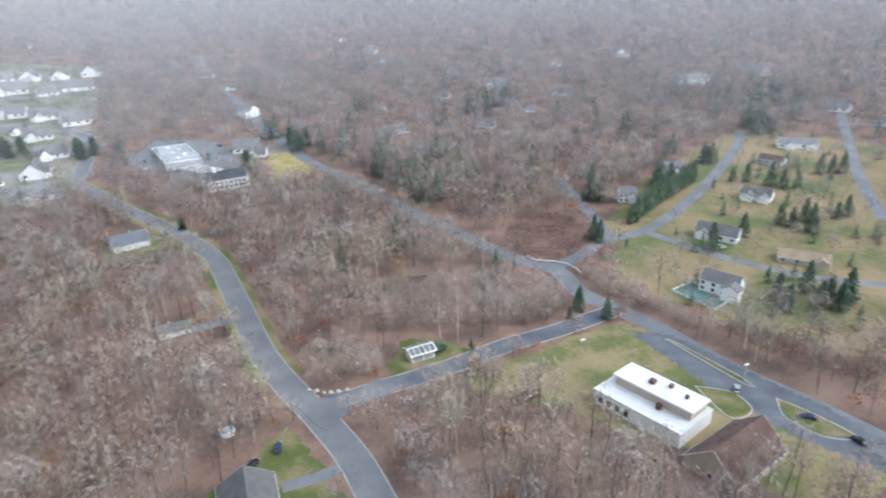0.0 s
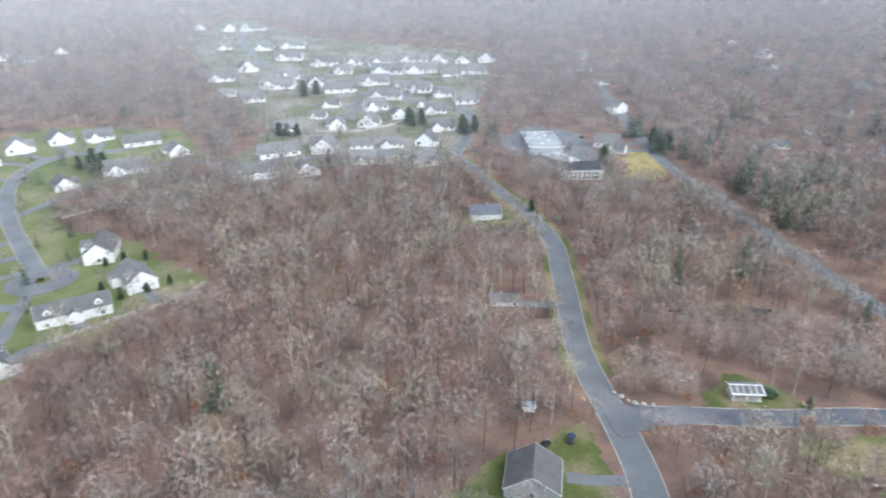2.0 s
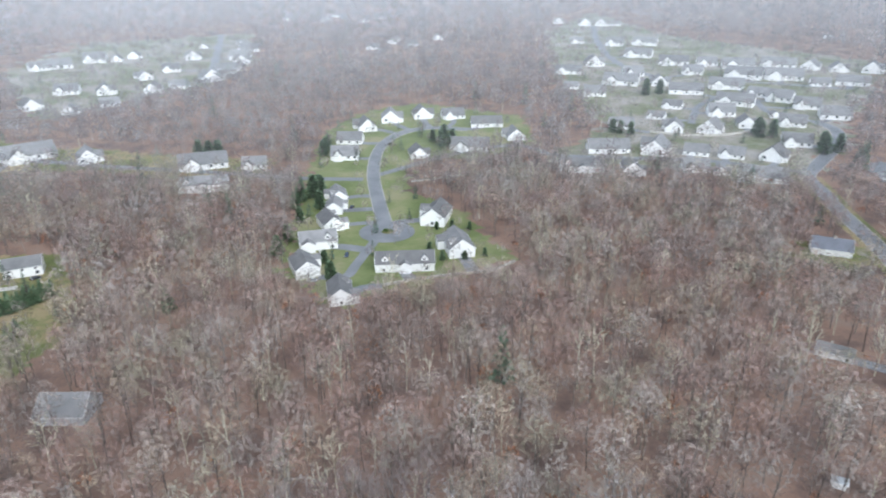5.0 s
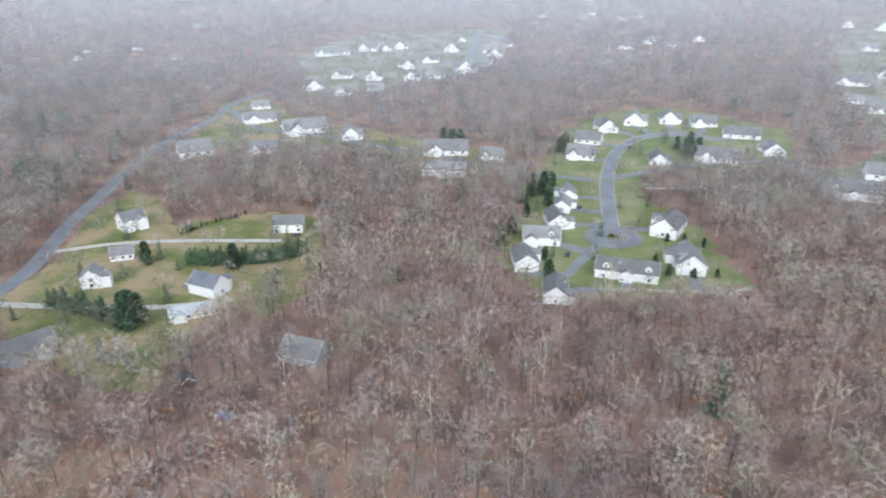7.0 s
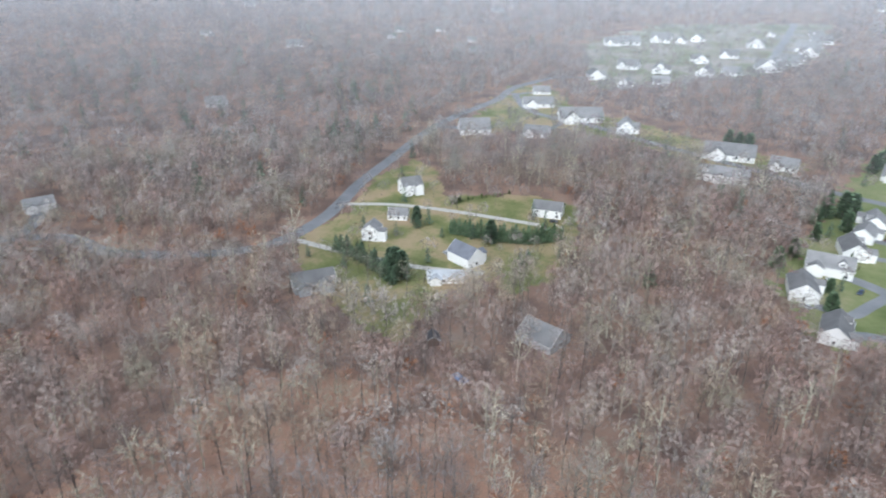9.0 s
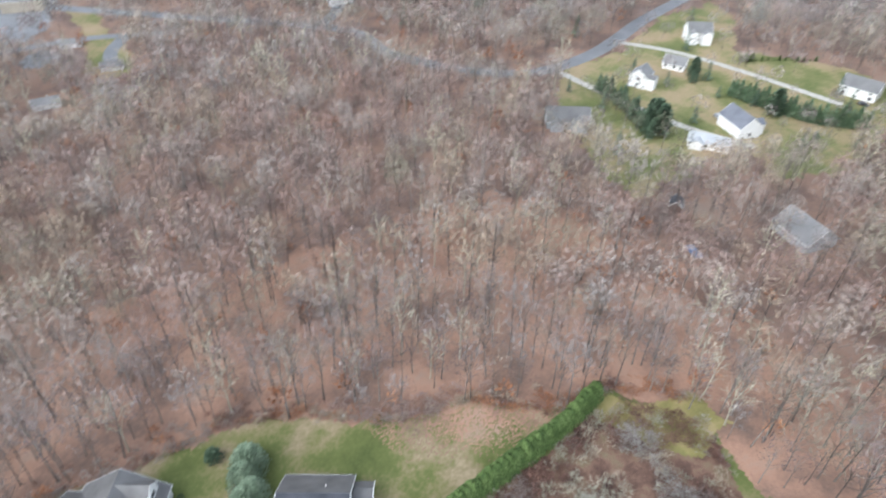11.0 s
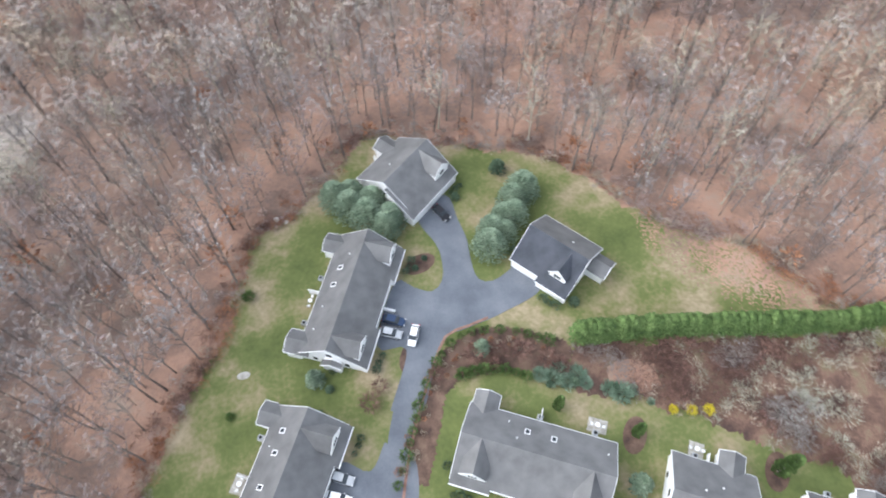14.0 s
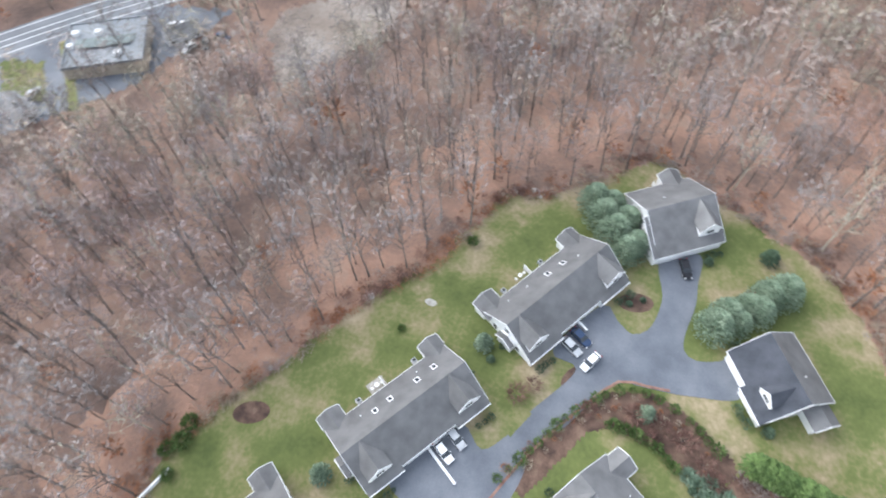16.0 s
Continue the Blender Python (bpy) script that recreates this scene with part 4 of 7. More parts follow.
for L, W, eave, rise, wall_mat, roof_mat, label, bumps, x, y, a in (
        (12, 9, 5.4, 3.8, SIDING, FARROOF, "tall white two-storey house with several grey gables", [(-3, 4.6, 3.0, 1), (3.2, 4.0, 2.2, 1)], -335, -107.5, 20),
        (10, 7.5, 2.7, 3.0, SIDING, FARROOF, "small white cottage with a pale grey roof", [(-2, 3.6, 2.4, 1)], -295.5, -101.5, 170),
        (9, 8, 5.2, 3.2, SIDING, FARROOF, "narrow white two-storey house on a lawn", [(2, 4.2, 3.4, 1)], -267.5, -105.5, 75),
        (15, 7, 2.6, 2.2, SIDING, GREYROOF, "low white outbuilding with a flat grey roof", [(4, 5, 2.0, 1)], -233, -60, 0),
        (17, 11, 3.2, 4.0, GREYSIDE, FARROOF, "low grey house with a broad roof behind trees", [(-4, 6, 3.4, 1), (4.6, 5, 2.6, 1)], -213.5, -111, 10)):
    ends = [(sg * L / 2, 0, z, 1.2, 1.4, 0, sg) for sg in (-1, 1) for z in ((1.6, 4.2) if eave > 5 else (1.6,))]
    fronts = [(u * L, sg * W / 2, z, 1.1, 1.4, 1, sg) for sg in (-1, 1) for u in (-0.36, 0.05, 0.36) for z in ((1.6, 4.1) if eave > 5 else (1.6,))]
    h = house(L, W, eave, rise, wall_mat, roof_mat, label, bumps=bumps, windows=ends + fronts)
    settle(tagged(h, group=HILL), x, y, math.degrees(math.atan2(x, -y)) + a)
garage_barn = house(15, 10, 4.4, 3.4, SIDING, FARROOF, "white two-storey garage with a grey roof", garages=[(-4.4, 3.6), (0, 3.6), (4.4, 3.6)], windows=[(x, 5, 3.6, 1.0, 1.2, 1, 1) for x in (-5, 0, 5)] + outlook(15, 10))
settle(tagged(garage_barn, group=HILL), -320, -27, 265)
slate = house(14, 9.5, 4.6, 4.0, SIDING, SLATE, "white two-storey house with a slate-blue roof on a lawn", bumps=[(3, 5, 2.6, 1)], garages=[(-3.6, 4.6)], windows=outlook(14, 9.5))
settle(tagged(slate, group=HILL), -253, -56, 55)
TANROOF = material("tan_shingles", [(0.2, (0.30, 0.23, 0.16)), (0.8, (0.42, 0.33, 0.24))], 0.25, 20, 0.9, 0.4, 14, depth=0.03)
VALLEY = "houses across the valley"
for x, y, L, W, eave, rise, wall_mat, roof_mat, a, bumps, label in (
        (120.6, 232.2, 15.100000000000001, 8.5, 5.2, 3.4, SIDING, FARROOF, -46, [(6.0, 6.5, 3.5, -1)], "white two-storey house with grey roof beside a pool"),
        (143.8, 288.6, 19.5, 9, 3.4, 3.8, SIDING, FARROOF, -39, [(-6.0, 6.0, 2.4, -1)], "white house with a dark grey roof and a broad end gable"),
        (168.8, 257.5, 20.3, 9, 2.7, 2.6, TAN, TANROOF, -27, [(7.0, 6.0, 2.4, -1)], "long tan-roofed ranch house on a dry lawn"),
        (188.7, 340.6, 16.2, 9, 3.2, 3.2, SIDING, FARROOF, -42, [(-3.5, 6.0, 3.5, -1), (5, 5, 2.5, -1)], "white house with several low roofs behind a hedge"),
        (226.9, 398.4, 15.100000000000001, 10, 2.8, 2.6, GREYSIDE, BROWNROOF, -49, [(3, 5, 2.5, -1)], "low house with a dark brown roof"),
        (258.0, 426.9, 24.5, 10, 3.0, 3.2, SIDING, FARROOF, -18, [(-5, 6, 3.5, -1), (8, 5, 3, -1)], "long white house with pale roofs beyond the lane"),
        (115.8, 347.2, 9.6, 8, 4.8, 3.4, SIDING, FARROOF, 1, [(2.5, 4.6, 2.4, -1)], "white two-storey house with a brick end on a lawn"),
        (121.5, 340.6, 6.0, 6, 2.6, 2.6, SIDING, FARROOF, 7, [], "small white garage with a steep gable"),
        (158.6, 393.9, 13.6, 8, 3.2, 3.4, SIDING, FARROOF, 2, [(3.5, 5, 2.5, -1)], "white house half hidden by spruces")):
    fronts = [(u * L, sg * W / 2, z, 1.3, 1.4, 1, sg) for sg in (-1, 1) for u in (-0.4, -0.12, 0.14, 0.4) for z in ((1.6, 4.0) if eave > 4.5 else (1.6,))]
    h = house(L, W, eave, rise, wall_mat, roof_mat, label, bumps=bumps, windows=fronts)
    settle(tagged(h, group=VALLEY), x, y, a)
place([(-128, 466, 20), (-118, 455, 14), (-95, 214, 12)], VALLEY, 8)
farmhouse = house(17, 10, 3.0, 4.2, SIDING, SLATE, "white farmhouse with several slate-blue gables", bumps=[(-4.6, 6, 4.2, 1), (4.2, 5, 2.6, 1)], windows=outlook(17, 10), chimney=(1, 0))
settle(tagged(farmhouse, group=VALLEY), -147, 301, math.degrees(math.atan2(-147, -301)) + 190)
place([(52, 514, 19), (-16, 508, 16), (-1, 461, 10), (-104, 909, 12), (-44, 772, 17), (34, 703, 19), (-225, 703, 20), (-188, 650, 12), (130, 606, 17), (93, 555, 15), (21, 607, 16), (332, 504, 24), (338, 458, 10)], "houses in the far woods", 9, shaded=True)
place([(-699, -361, 24), (-782, -272, 18), (-825, -275, 18), (-789, -172, 16), (-716, -484, 20), (-1008, -182, 22), (-465, -315, 22), (-844, -227, 16), (-735, -156, 18), (-1050, 343, 22), (-1049, 421, 20), (-1001, 479, 24), (-777, 360, 22), (-816, 410, 22), (-793, 464, 20), (-800, 398, 18), (-772, 414, 20), (-476, 846, 18), (-1020, 394, 22), (-981, 442, 20), (-934, -551, 22)], "houses in the far woods", 12, shaded=True)
place([(127, -96, 8), (149, -56, 11), (-121, -335, 9), (-121, -296, 10), (-84, -280, 11), (-253, -286, 15), (-128, -400, 24)], "houses by the highway", 10)
for i, p in enumerate(PLANS + FARPLANS):
    settle(tagged(p, group="houses in the far woods"), *[(-150, 560), (75, 640), (260, 620), (-250, 760), (150, 720), (-60, 830), (230, 760), (330, 640)][i], 150 + 20 * i)


# ------------------------------------------------------------------ trees
def tube(V, F, a, b, ra, rb, sides):
    d = b - a
    u = d.orthogonal().normalized()
    w = d.cross(u).normalized()
    k = len(V)
    ring = [math.tau * i / sides for i in range(sides)]
    V.extend(a + (u * math.cos(t) + w * math.sin(t)) * ra for t in ring)
    if rb <= 0.011:
        V.append(b)
        F.extend((k + i, k + (i + 1) % sides, k + sides) for i in range(sides))
        return
    V.extend(b + (u * math.cos(t) + w * math.sin(t)) * rb for t in ring)
    for i in range(sides):
        j = (i + 1) % sides
        F.extend([(k + i, k + j, k + sides + j), (k + i, k + sides + j, k + sides + i)])


def sliver(V, F, a, d, length, width, rng, face=None):
    s = d.cross(face or Vector((rng.uniform(-1, 1), rng.uniform(-1, 1), rng.uniform(-1, 1))))
    s = s.normalized() * width / 2 if s.length > 1e-4 else Vector((width / 2, 0, 0))
    k = len(V)
    V.extend([a - s, a + s, a + d * length])
    F.append((k, k + 1, k + 2))


def bare_tree(seed, h, spread, limbs, forks, per, sides, width, reach, deep=0.6, stem=0.0095):
    """A leafless tree: limbs that rise to a rounded crown, each forking into fans of twigs. Trunk and crown as two lists of triangles."""
    rng = random.Random(seed)
    TV, TF, CV, CF = [], [], [], []
    p, r = Vector((0, 0, -0.6)), h * stem
    lean = Vector((rng.uniform(-0.06, 0.06), rng.uniform(-0.06, 0.06), 1))
    axis = [p]
    n = 4 if sides > 3 else 2
    for i in range(n):
        q = p + Vector((lean.x + rng.uniform(-0.05, 0.05), lean.y + rng.uniform(-0.05, 0.05), 1)) * h * 0.82 / n
        tube(TV, TF, p, q, r, r * 0.72, sides)
        p, r = q, r * 0.72
        axis.append(p)
    turn0, lop = rng.random() * math.tau, Vector((rng.uniform(-0.25, 0.25), rng.uniform(-0.25, 0.25), 0)) * spread
    for i in range(limbs):
        # limb tips spread over a lopsided dome
        w = 1 - 1.3 * (i + rng.uniform(0.2, 0.8)) / limbs
        t = turn0 + i * 2.39996 + rng.uniform(-0.35, 0.35)
        o = Vector((math.cos(t) * math.sqrt(1 - w * w), math.sin(t) * math.sqrt(1 - w * w), w))
        q = rng.uniform(0.5, 0.78)
        b = Vector((o.x * spread * q, o.y * spread * q, h * deep + w * h * (1 - deep) * q)) + lop * (0.5 + 0.5 * w)
        f = min(0.97, 0.38 + 0.5 * (w + 0.3) / 1.3 * rng.uniform(0.7, 1.1)) * n
        j = min(max(int(f), 0), n - 1)
        a = axis[j].lerp(axis[j + 1], f - j)
        m = a.lerp(b, 0.55) + Vector((rng.uniform(-0.4, 0.4), rng.uniform(-0.4, 0.4), -0.35))
        rr = h * 0.0042 * rng.uniform(0.7, 1.1)
        if sides > 3:
            tube(TV, TF, a, m, rr, rr * 0.6, 3)
            tube(TV, TF, m, b, rr * 0.6, 0.01, 3)
        else:
            tube(TV, TF, a, b, rr * 1.2, 0.01, 3)
        ahead = (o + Vector((0, 0, 0.45))).normalized()
        for k in range(forks):
            c = m.lerp(b, (k + 0.6) / forks)
            side = Vector((rng.uniform(-1, 1), rng.uniform(-1, 1), rng.uniform(-0.5, 0.9)))
            d = (ahead * 0.8 + side * 0.9).normalized()
            e = c + d * reach * rng.uniform(0.55, 0.95)
            sliver(CV, CF, c, (e - c).normalized(), (e - c).length * 1.5, width * 1.7, rng)
            for _ in range(per):
                g = c.lerp(e, rng.uniform(0.35, 1.0))
                u = (d * 0.75 + ahead * 0.3 + Vector((rng.uniform(-1, 1), rng.uniform(-1, 1), rng.uniform(-0.45, 1.0))) * 0.9).normalized()
                sliver(CV, CF, g, u, reach * rng.uniform(0.4, 0.95), width * rng.uniform(0.6, 1.2), rng)
    return (np.array([tuple(v) for v in TV]), np.array(TF)), (np.array([tuple(v) for v in CV]), np.array(CF))


def clumped(tree, seed, h, spread, deep, n, size, rough=0.5):
    """Adds clumps of fine twigs that lie loosely along the rounded outside of a crown."""
    rng = random.Random(seed)
    (TV, TF), (CV, CF) = tree
    V, F = [], []
    lumps = [Vector((rng.uniform(-1, 1), rng.uniform(-1, 1), rng.uniform(-0.2, 1))).normalized() for _ in range(5)]
    for i in range(n):
        t, w = i * 2.39996 + rng.uniform(-0.5, 0.5), 1 - 1.5 * (i + rng.random()) / n
        q = math.sqrt(max(0.0, 1 - w * w))
        o = Vector((math.cos(t) * q, math.sin(t) * q, w))
        swell = (0.72 + 0.28 * max(o.dot(k) for k in lumps) ** 3) * rng.choice((1, 1, 1, 0.75))
        c = Vector((o.x * spread, o.y * spread, 0)) * swell + Vector((0, 0, h * deep + w * h * (1 - deep) * swell))
        e = Vector((rng.uniform(-1, 1), rng.uniform(-1, 1), rng.uniform(-1, 1)))
        d = (e - o * e.dot(o) * 0.7).normalized()
        face = (o + Vector((rng.uniform(-1, 1), rng.uniform(-1, 1), rng.uniform(-1, 1))) * rough).normalized()
        k = size * rng.uniform(0.7, 1.3)
        sliver(V, F, c - d * k * 0.4, d, k, k * rng.uniform(0.25, 0.5), rng, face)
    return (TV, TF), (np.concatenate([CV, np.array([tuple(v) for v in V])]), np.concatenate([CF, np.array(F) + len(CV)]))


def evergreen(seed, h, r, sprays, width, shape=1.0, droop=0.25, base=0.04):
    """A trunk and a crown of needle sprays in a ragged cone (shape 1) or a rounder form (shape below 1)."""
    rng = random.Random(seed)
    TV, TF, CV, CF = [], [], [], []
    tube(TV, TF, Vector((0, 0, -0.4)), Vector((0, 0, h * 0.95)), h * 0.018, 0.02, 5)
    for i in range(sprays):
        u = base + (1 - base) * (i / sprays) ** 0.85
        rad = r * (1 - u) ** shape * (0.35 + 0.65 * min(1, u / 0.12 + 0.3)) * rng.uniform(0.7, 1.12) + 0.08
        t = i * 2.39996 + rng.uniform(-0.5, 0.5)
        o = Vector((math.cos(t), math.sin(t), 0))
        w = Vector((-o.y, o.x, 0)) * width * rng.uniform(0.6, 1.2)
        rad *= rng.choice((1, 1, 1, 0.75, 0.5))
        b = o * rad + Vector((0, 0, u * h - droop * rad * 0.5 + rng.uniform(-0.15, 0.15)))
        reach = min(rad * 0.7, width * rng.uniform(2.2, 3.6))
        a = b - Vector((o.x, o.y, -droop * 1.2 + rng.uniform(-0.25, 0.35))).normalized() * reach
        w = w + Vector((0, 0, rng.uniform(-0.5, 0.5) * width))
        mid = a.lerp(b, 0.6) + Vector((0, 0, 0.2 * width))
        k = len(CV)
        CV.extend([a, mid + w, b, mid - w])
        CF.extend([(k, k + 1, k + 2), (k, k + 2, k + 3)])
    return (np.array([tuple(v) for v in TV]), np.array(TF)), (np.array([tuple(v) for v in CV]), np.array(CF))


def stands(xs, ys, kinds, rng):
    """Which kind grows where: trees of a kind stand together, with others mixed in."""
    if kinds == 1:
        return np.ones(len(xs), int)
    f = np.array([noise.noise((a * 0.021, b * 0.021, 5.0)) + 0.6 * noise.noise((a * 0.06, b * 0.06, 8.0)) for a, b in zip(xs, ys)])
    k = np.clip(((f + 0.55) / 1.1 * kinds).astype(int), 0, kinds - 1)
    order = np.array([4, 6, 1, 0, 2, 5, 3])[:kinds] if kinds == 7 else np.arange(kinds)
    return np.where(rng.random(len(xs)) < 0.6, order[k], rng.integers(0, kinds, len(xs))) + 1


def planted(models, xs, ys, scales, rng, kinds=1, pale=0.0, squat=None):
    """All copies of the models joined: vertices, triangles, and which part each triangle is of."""
    vs, ts, ms, base = [], [], [], 0
    pick = rng.integers(0, len(models), len(xs))
    for k, (trunk, crown) in enumerate(models):
        sel = np.nonzero(pick == k)[0]
        if not len(sel):
            continue
        V = np.concatenate([trunk[0], crown[0]])
        F = np.concatenate([trunk[1], crown[1] + len(trunk[0])])
        M = np.concatenate([np.zeros(len(trunk[1]), int), np.ones(len(crown[1]), int)])[None] * stands(xs[sel], ys[sel], kinds, rng)[:, None]
        if pale:
            M = np.where((M == 0) & (rng.random(len(sel)) < pale)[:, None], kinds + 1, M)
        a, s = rng.uniform(0, 2 * np.pi, len(sel)), scales[sel]
        sz = s * rng.uniform(0.9, 1.1, len(sel)) * (1 if squat is None else squat[sel])
        X = (V[None, :, 0] * np.cos(a)[:, None] - V[None, :, 1] * np.sin(a)[:, None]) * s[:, None] + xs[sel][:, None]
        Y = (V[None, :, 0] * np.sin(a)[:, None] + V[None, :, 1] * np.cos(a)[:, None]) * s[:, None] + ys[sel][:, None]
        Z = V[None, :, 2] * sz[:, None] + lift(xs[sel], ys[sel])[:, None]
        vs.append(np.stack([X, Y, Z], -1).reshape(-1, 3))
        ts.append((F[None] + base + (np.arange(len(sel)) * len(V))[:, None, None]).reshape(-1, 3))
        ms.append(M.ravel())
        base += len(sel) * len(V)
    return np.concatenate(vs), np.concatenate(ts), np.concatenate(ms)


SECLUDED.append((-196, -15))
for spot in ((58, 165), (65, 156), (73, 146), (80, 133), (90, 138), (71, 128), (-180, 460), (-164, 430), (-124, 392), (-145, 414), (140, -80), (-3, 192), (66, 168), (50, 160), (58, 152), (72, 138), (52, 168), (84, 150), (55, 145), (62, 138), (48, 152), (70, 131), (-8, 190), (-4, 184), (3, 186)):
    HOMES.append(spot)


def scatter(r0, r1, step, rng, margin=2.0, home=9.0):
    """Jittered places between two distances from the middle, off the roads, homes and open land."""
    g = np.arange(-r1, r1, step)
    X, Y = np.meshgrid(g, g)
    X = (X + rng.uniform(-0.48, 0.48, X.shape) * step).ravel()
    Y = (Y + rng.uniform(-0.48, 0.48, Y.shape) * step).ravel()
    d = np.hypot(X, Y)
    ok = (d >= r0) & (d < r1)
    X, Y = X[ok], Y[ok]
    ok = np.ones(len(X), bool)
    for poly in CLEAR:
        ok &= ~inside(poly, X, Y)
    X, Y = X[ok], Y[ok]
    ok = np.ones(len(X), bool)
    for line, half in ROADS:
        P = np.array([tuple(p) for p in line])
        near_by = (X > P[:, 0].min() - 20) & (X < P[:, 0].max() + 20) & (Y > P[:, 1].min() - 20) & (Y < P[:, 1].max() + 20)
        idx = np.nonzero(near_by)[0]
        if len(idx):
            dd = np.min(np.hypot(X[idx, None] - P[None, :, 0], Y[idx, None] - P[None, :, 1]), 1)
            ok[idx] &= dd > half + margin
    for hx, hy in HOMES:
        ok &= np.hypot(X - hx, Y - hy) > home
    for hx, hy in SECLUDED:
        ok &= np.hypot(X - hx, Y - hy) > 7.5
    return X[ok], Y[ok]


trng = np.random.default_rng(7)
NEAR = [clumped(bare_tree(10 + i, 17 + 1.2 * i, 4.3 + 0.35 * (i % 4), 9, 4, 8, 4, 0.13, 1.9, 0.66), 110 + i, 17 + 1.2 * i, 4.3 + 0.35 * (i % 4), 0.66, 60, 1.2) for i in range(8)]
MID = [clumped(bare_tree(40 + i, 15 + 1.2 * i, 4.9 + 0.5 * (i % 3), 8, 3, 5, 3, 0.13, 2.0, 0.6), 140 + i, 15 + 1.2 * i, 4.9 + 0.5 * (i % 3), 0.6, 92, 2.0) for i in range(8)]
DEEP = [clumped(bare_tree(60 + i, 14.5 + 1.2 * i, 5.0 + 0.5 * (i % 3), 5, 2, 3, 3, 0.24, 2.2, 0.56), 160 + i, 14.5 + 1.2 * i, 5.0 + 0.5 * (i % 3), 0.56, 50, 2.8, 0.35) for i in range(8)]


def far_tree(seed):
    """A distant bare crown: a lumpy dome of twig clumps, most of them lying along its surface, over a trunk."""
    rng = random.Random(seed)
    V, F = [], []
    rx, rz = rng.uniform(4.2, 5.4), rng.uniform(5.0, 6.6)
    lumps = [Vector((rng.uniform(-1, 1), rng.uniform(-1, 1), rng.uniform(-0.2, 1))).normalized() for _ in range(4)]
    for i in range(26):
        t, w = i * 2.39996 + rng.uniform(-0.4, 0.4), 1 - 1.45 * (i + rng.random()) / 26
        q = math.sqrt(max(0.0, 1 - w * w))
        o = Vector((math.cos(t) * q, math.sin(t) * q, w))
        swell = 0.74 + 0.26 * max(o.dot(k) for k in lumps) ** 3 + rng.uniform(-0.08, 0.08)
        c = Vector((o.x * rx, o.y * rx, 0)) * swell + Vector((0, 0, 9.5 + o.z * rz * swell))
        e = Vector((rng.uniform(-1, 1), rng.uniform(-1, 1), rng.uniform(-1, 1)))
        d = (e - o * e.dot(o) * 0.75).normalized()
        face = (o + Vector((rng.uniform(-1, 1), rng.uniform(-1, 1), rng.uniform(-1, 1))) * 0.25).normalized()
        size = rng.uniform(2.6, 4.2)
        sliver(V, F, c - d * size * 0.4, d, size, size * rng.uniform(0.4, 0.75), rng, face)
    T, G = [], []
    sliver(T, G, Vector((0, 0, -0.5)), Vector((0, 0, 1)), 13, 0.5, rng)
    return (np.array([tuple(v) for v in T]), np.array(G)), (np.array([tuple(v) for v in V]), np.array(F))


FAR = [far_tree(i) for i in range(8)]

TONES = [((0.292, 0.249, 0.222), (0.421, 0.361, 0.324)), ((0.287, 0.22, 0.2), (0.404, 0.314, 0.284)), ((0.307, 0.278, 0.255), (0.445, 0.405, 0.375)),
         ((0.316, 0.252, 0.191), (0.445, 0.364, 0.283)), ((0.181, 0.148, 0.134), (0.281, 0.232, 0.211)), ((0.275, 0.252, 0.189), (0.386, 0.356, 0.278)),
         ((0.263, 0.179, 0.155), (0.374, 0.263, 0.23))]


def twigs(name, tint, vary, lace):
    """The seven bark tones as clumps of fine twigs, warmed, greyed or hazed as a whole."""
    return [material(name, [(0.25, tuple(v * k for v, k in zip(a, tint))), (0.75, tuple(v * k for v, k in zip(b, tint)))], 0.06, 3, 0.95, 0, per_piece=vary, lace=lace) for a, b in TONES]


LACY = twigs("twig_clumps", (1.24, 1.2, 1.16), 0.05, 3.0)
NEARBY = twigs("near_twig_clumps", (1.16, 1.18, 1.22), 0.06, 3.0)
# SOFT greys and HAZY blues the same barks: distance haze put into colour
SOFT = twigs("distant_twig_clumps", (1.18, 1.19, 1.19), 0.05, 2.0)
HAZY = twigs("far_hazed_twig_clumps", (1.04, 1.1, 1.16), 0.03, 0.6)


def facing(x, y, inner=True):
    """The wide sector that the valley opens to; the woods behind it are thinner."""
    a = np.degrees(np.arctan2(-x, y)) % 360
    return ((a < np.where(np.hypot(x, y) < 200, 285, 249)) | (a > 318)) == inner


def low(x, y):
    """Young growth in front of the homes, where the land was once cleared."""
    f = np.ones(len(x))
    for hx, hy in HOMES:
        r = math.hypot(hx, hy)
        if r > 180:
            for back, wide in ((14, 13), (26, 11), (36, 8)):
                f = np.where(np.hypot(x - hx * (1 - back / r), y - hy * (1 - back / r)) < wide, 0.42 if back < 30 else 0.6, f)
    for hx, hy, wide, depth in ((-95, 432, 30, 80), (-160, 445, 38, 60), (60, 297, 24, 45), (-146, 302, 13, 36), (-225, 425, 16, 55), (20, 235, 40, 22), (-219, 136, 34, 26)):
        r = math.hypot(hx, hy)
        ahead, across = (x * hx + y * hy) / r, np.abs(x * hy - y * hx) / r
        f = np.where((across < wide) & (ahead < r) & (ahead > r - depth), np.minimum(f, 0.42 + 0.3 * (r - ahead) / depth), f)
    for line, half in ROADS:
        for p in line[::2]:
            r = math.hypot(p.x, p.y)
            if r > 150:
                f = np.where(np.hypot(x - p.x * (1 - (half + 7) / r), y - p.y * (1 - (half + 7) / r)) < 8, np.minimum(f, 0.5), f)
    return f


def woods(models, x, y, label, mix):
    V, T, M = planted(models, x, y, trng.uniform(0.72, 1.25, len(x)), trng, 7, 0.09, low(x, y))
    return tagged(new("woodland", array_mesh("woodland", V, T, [BARK] + mix + [PALE], M)), label, "trees", kind="stuff")


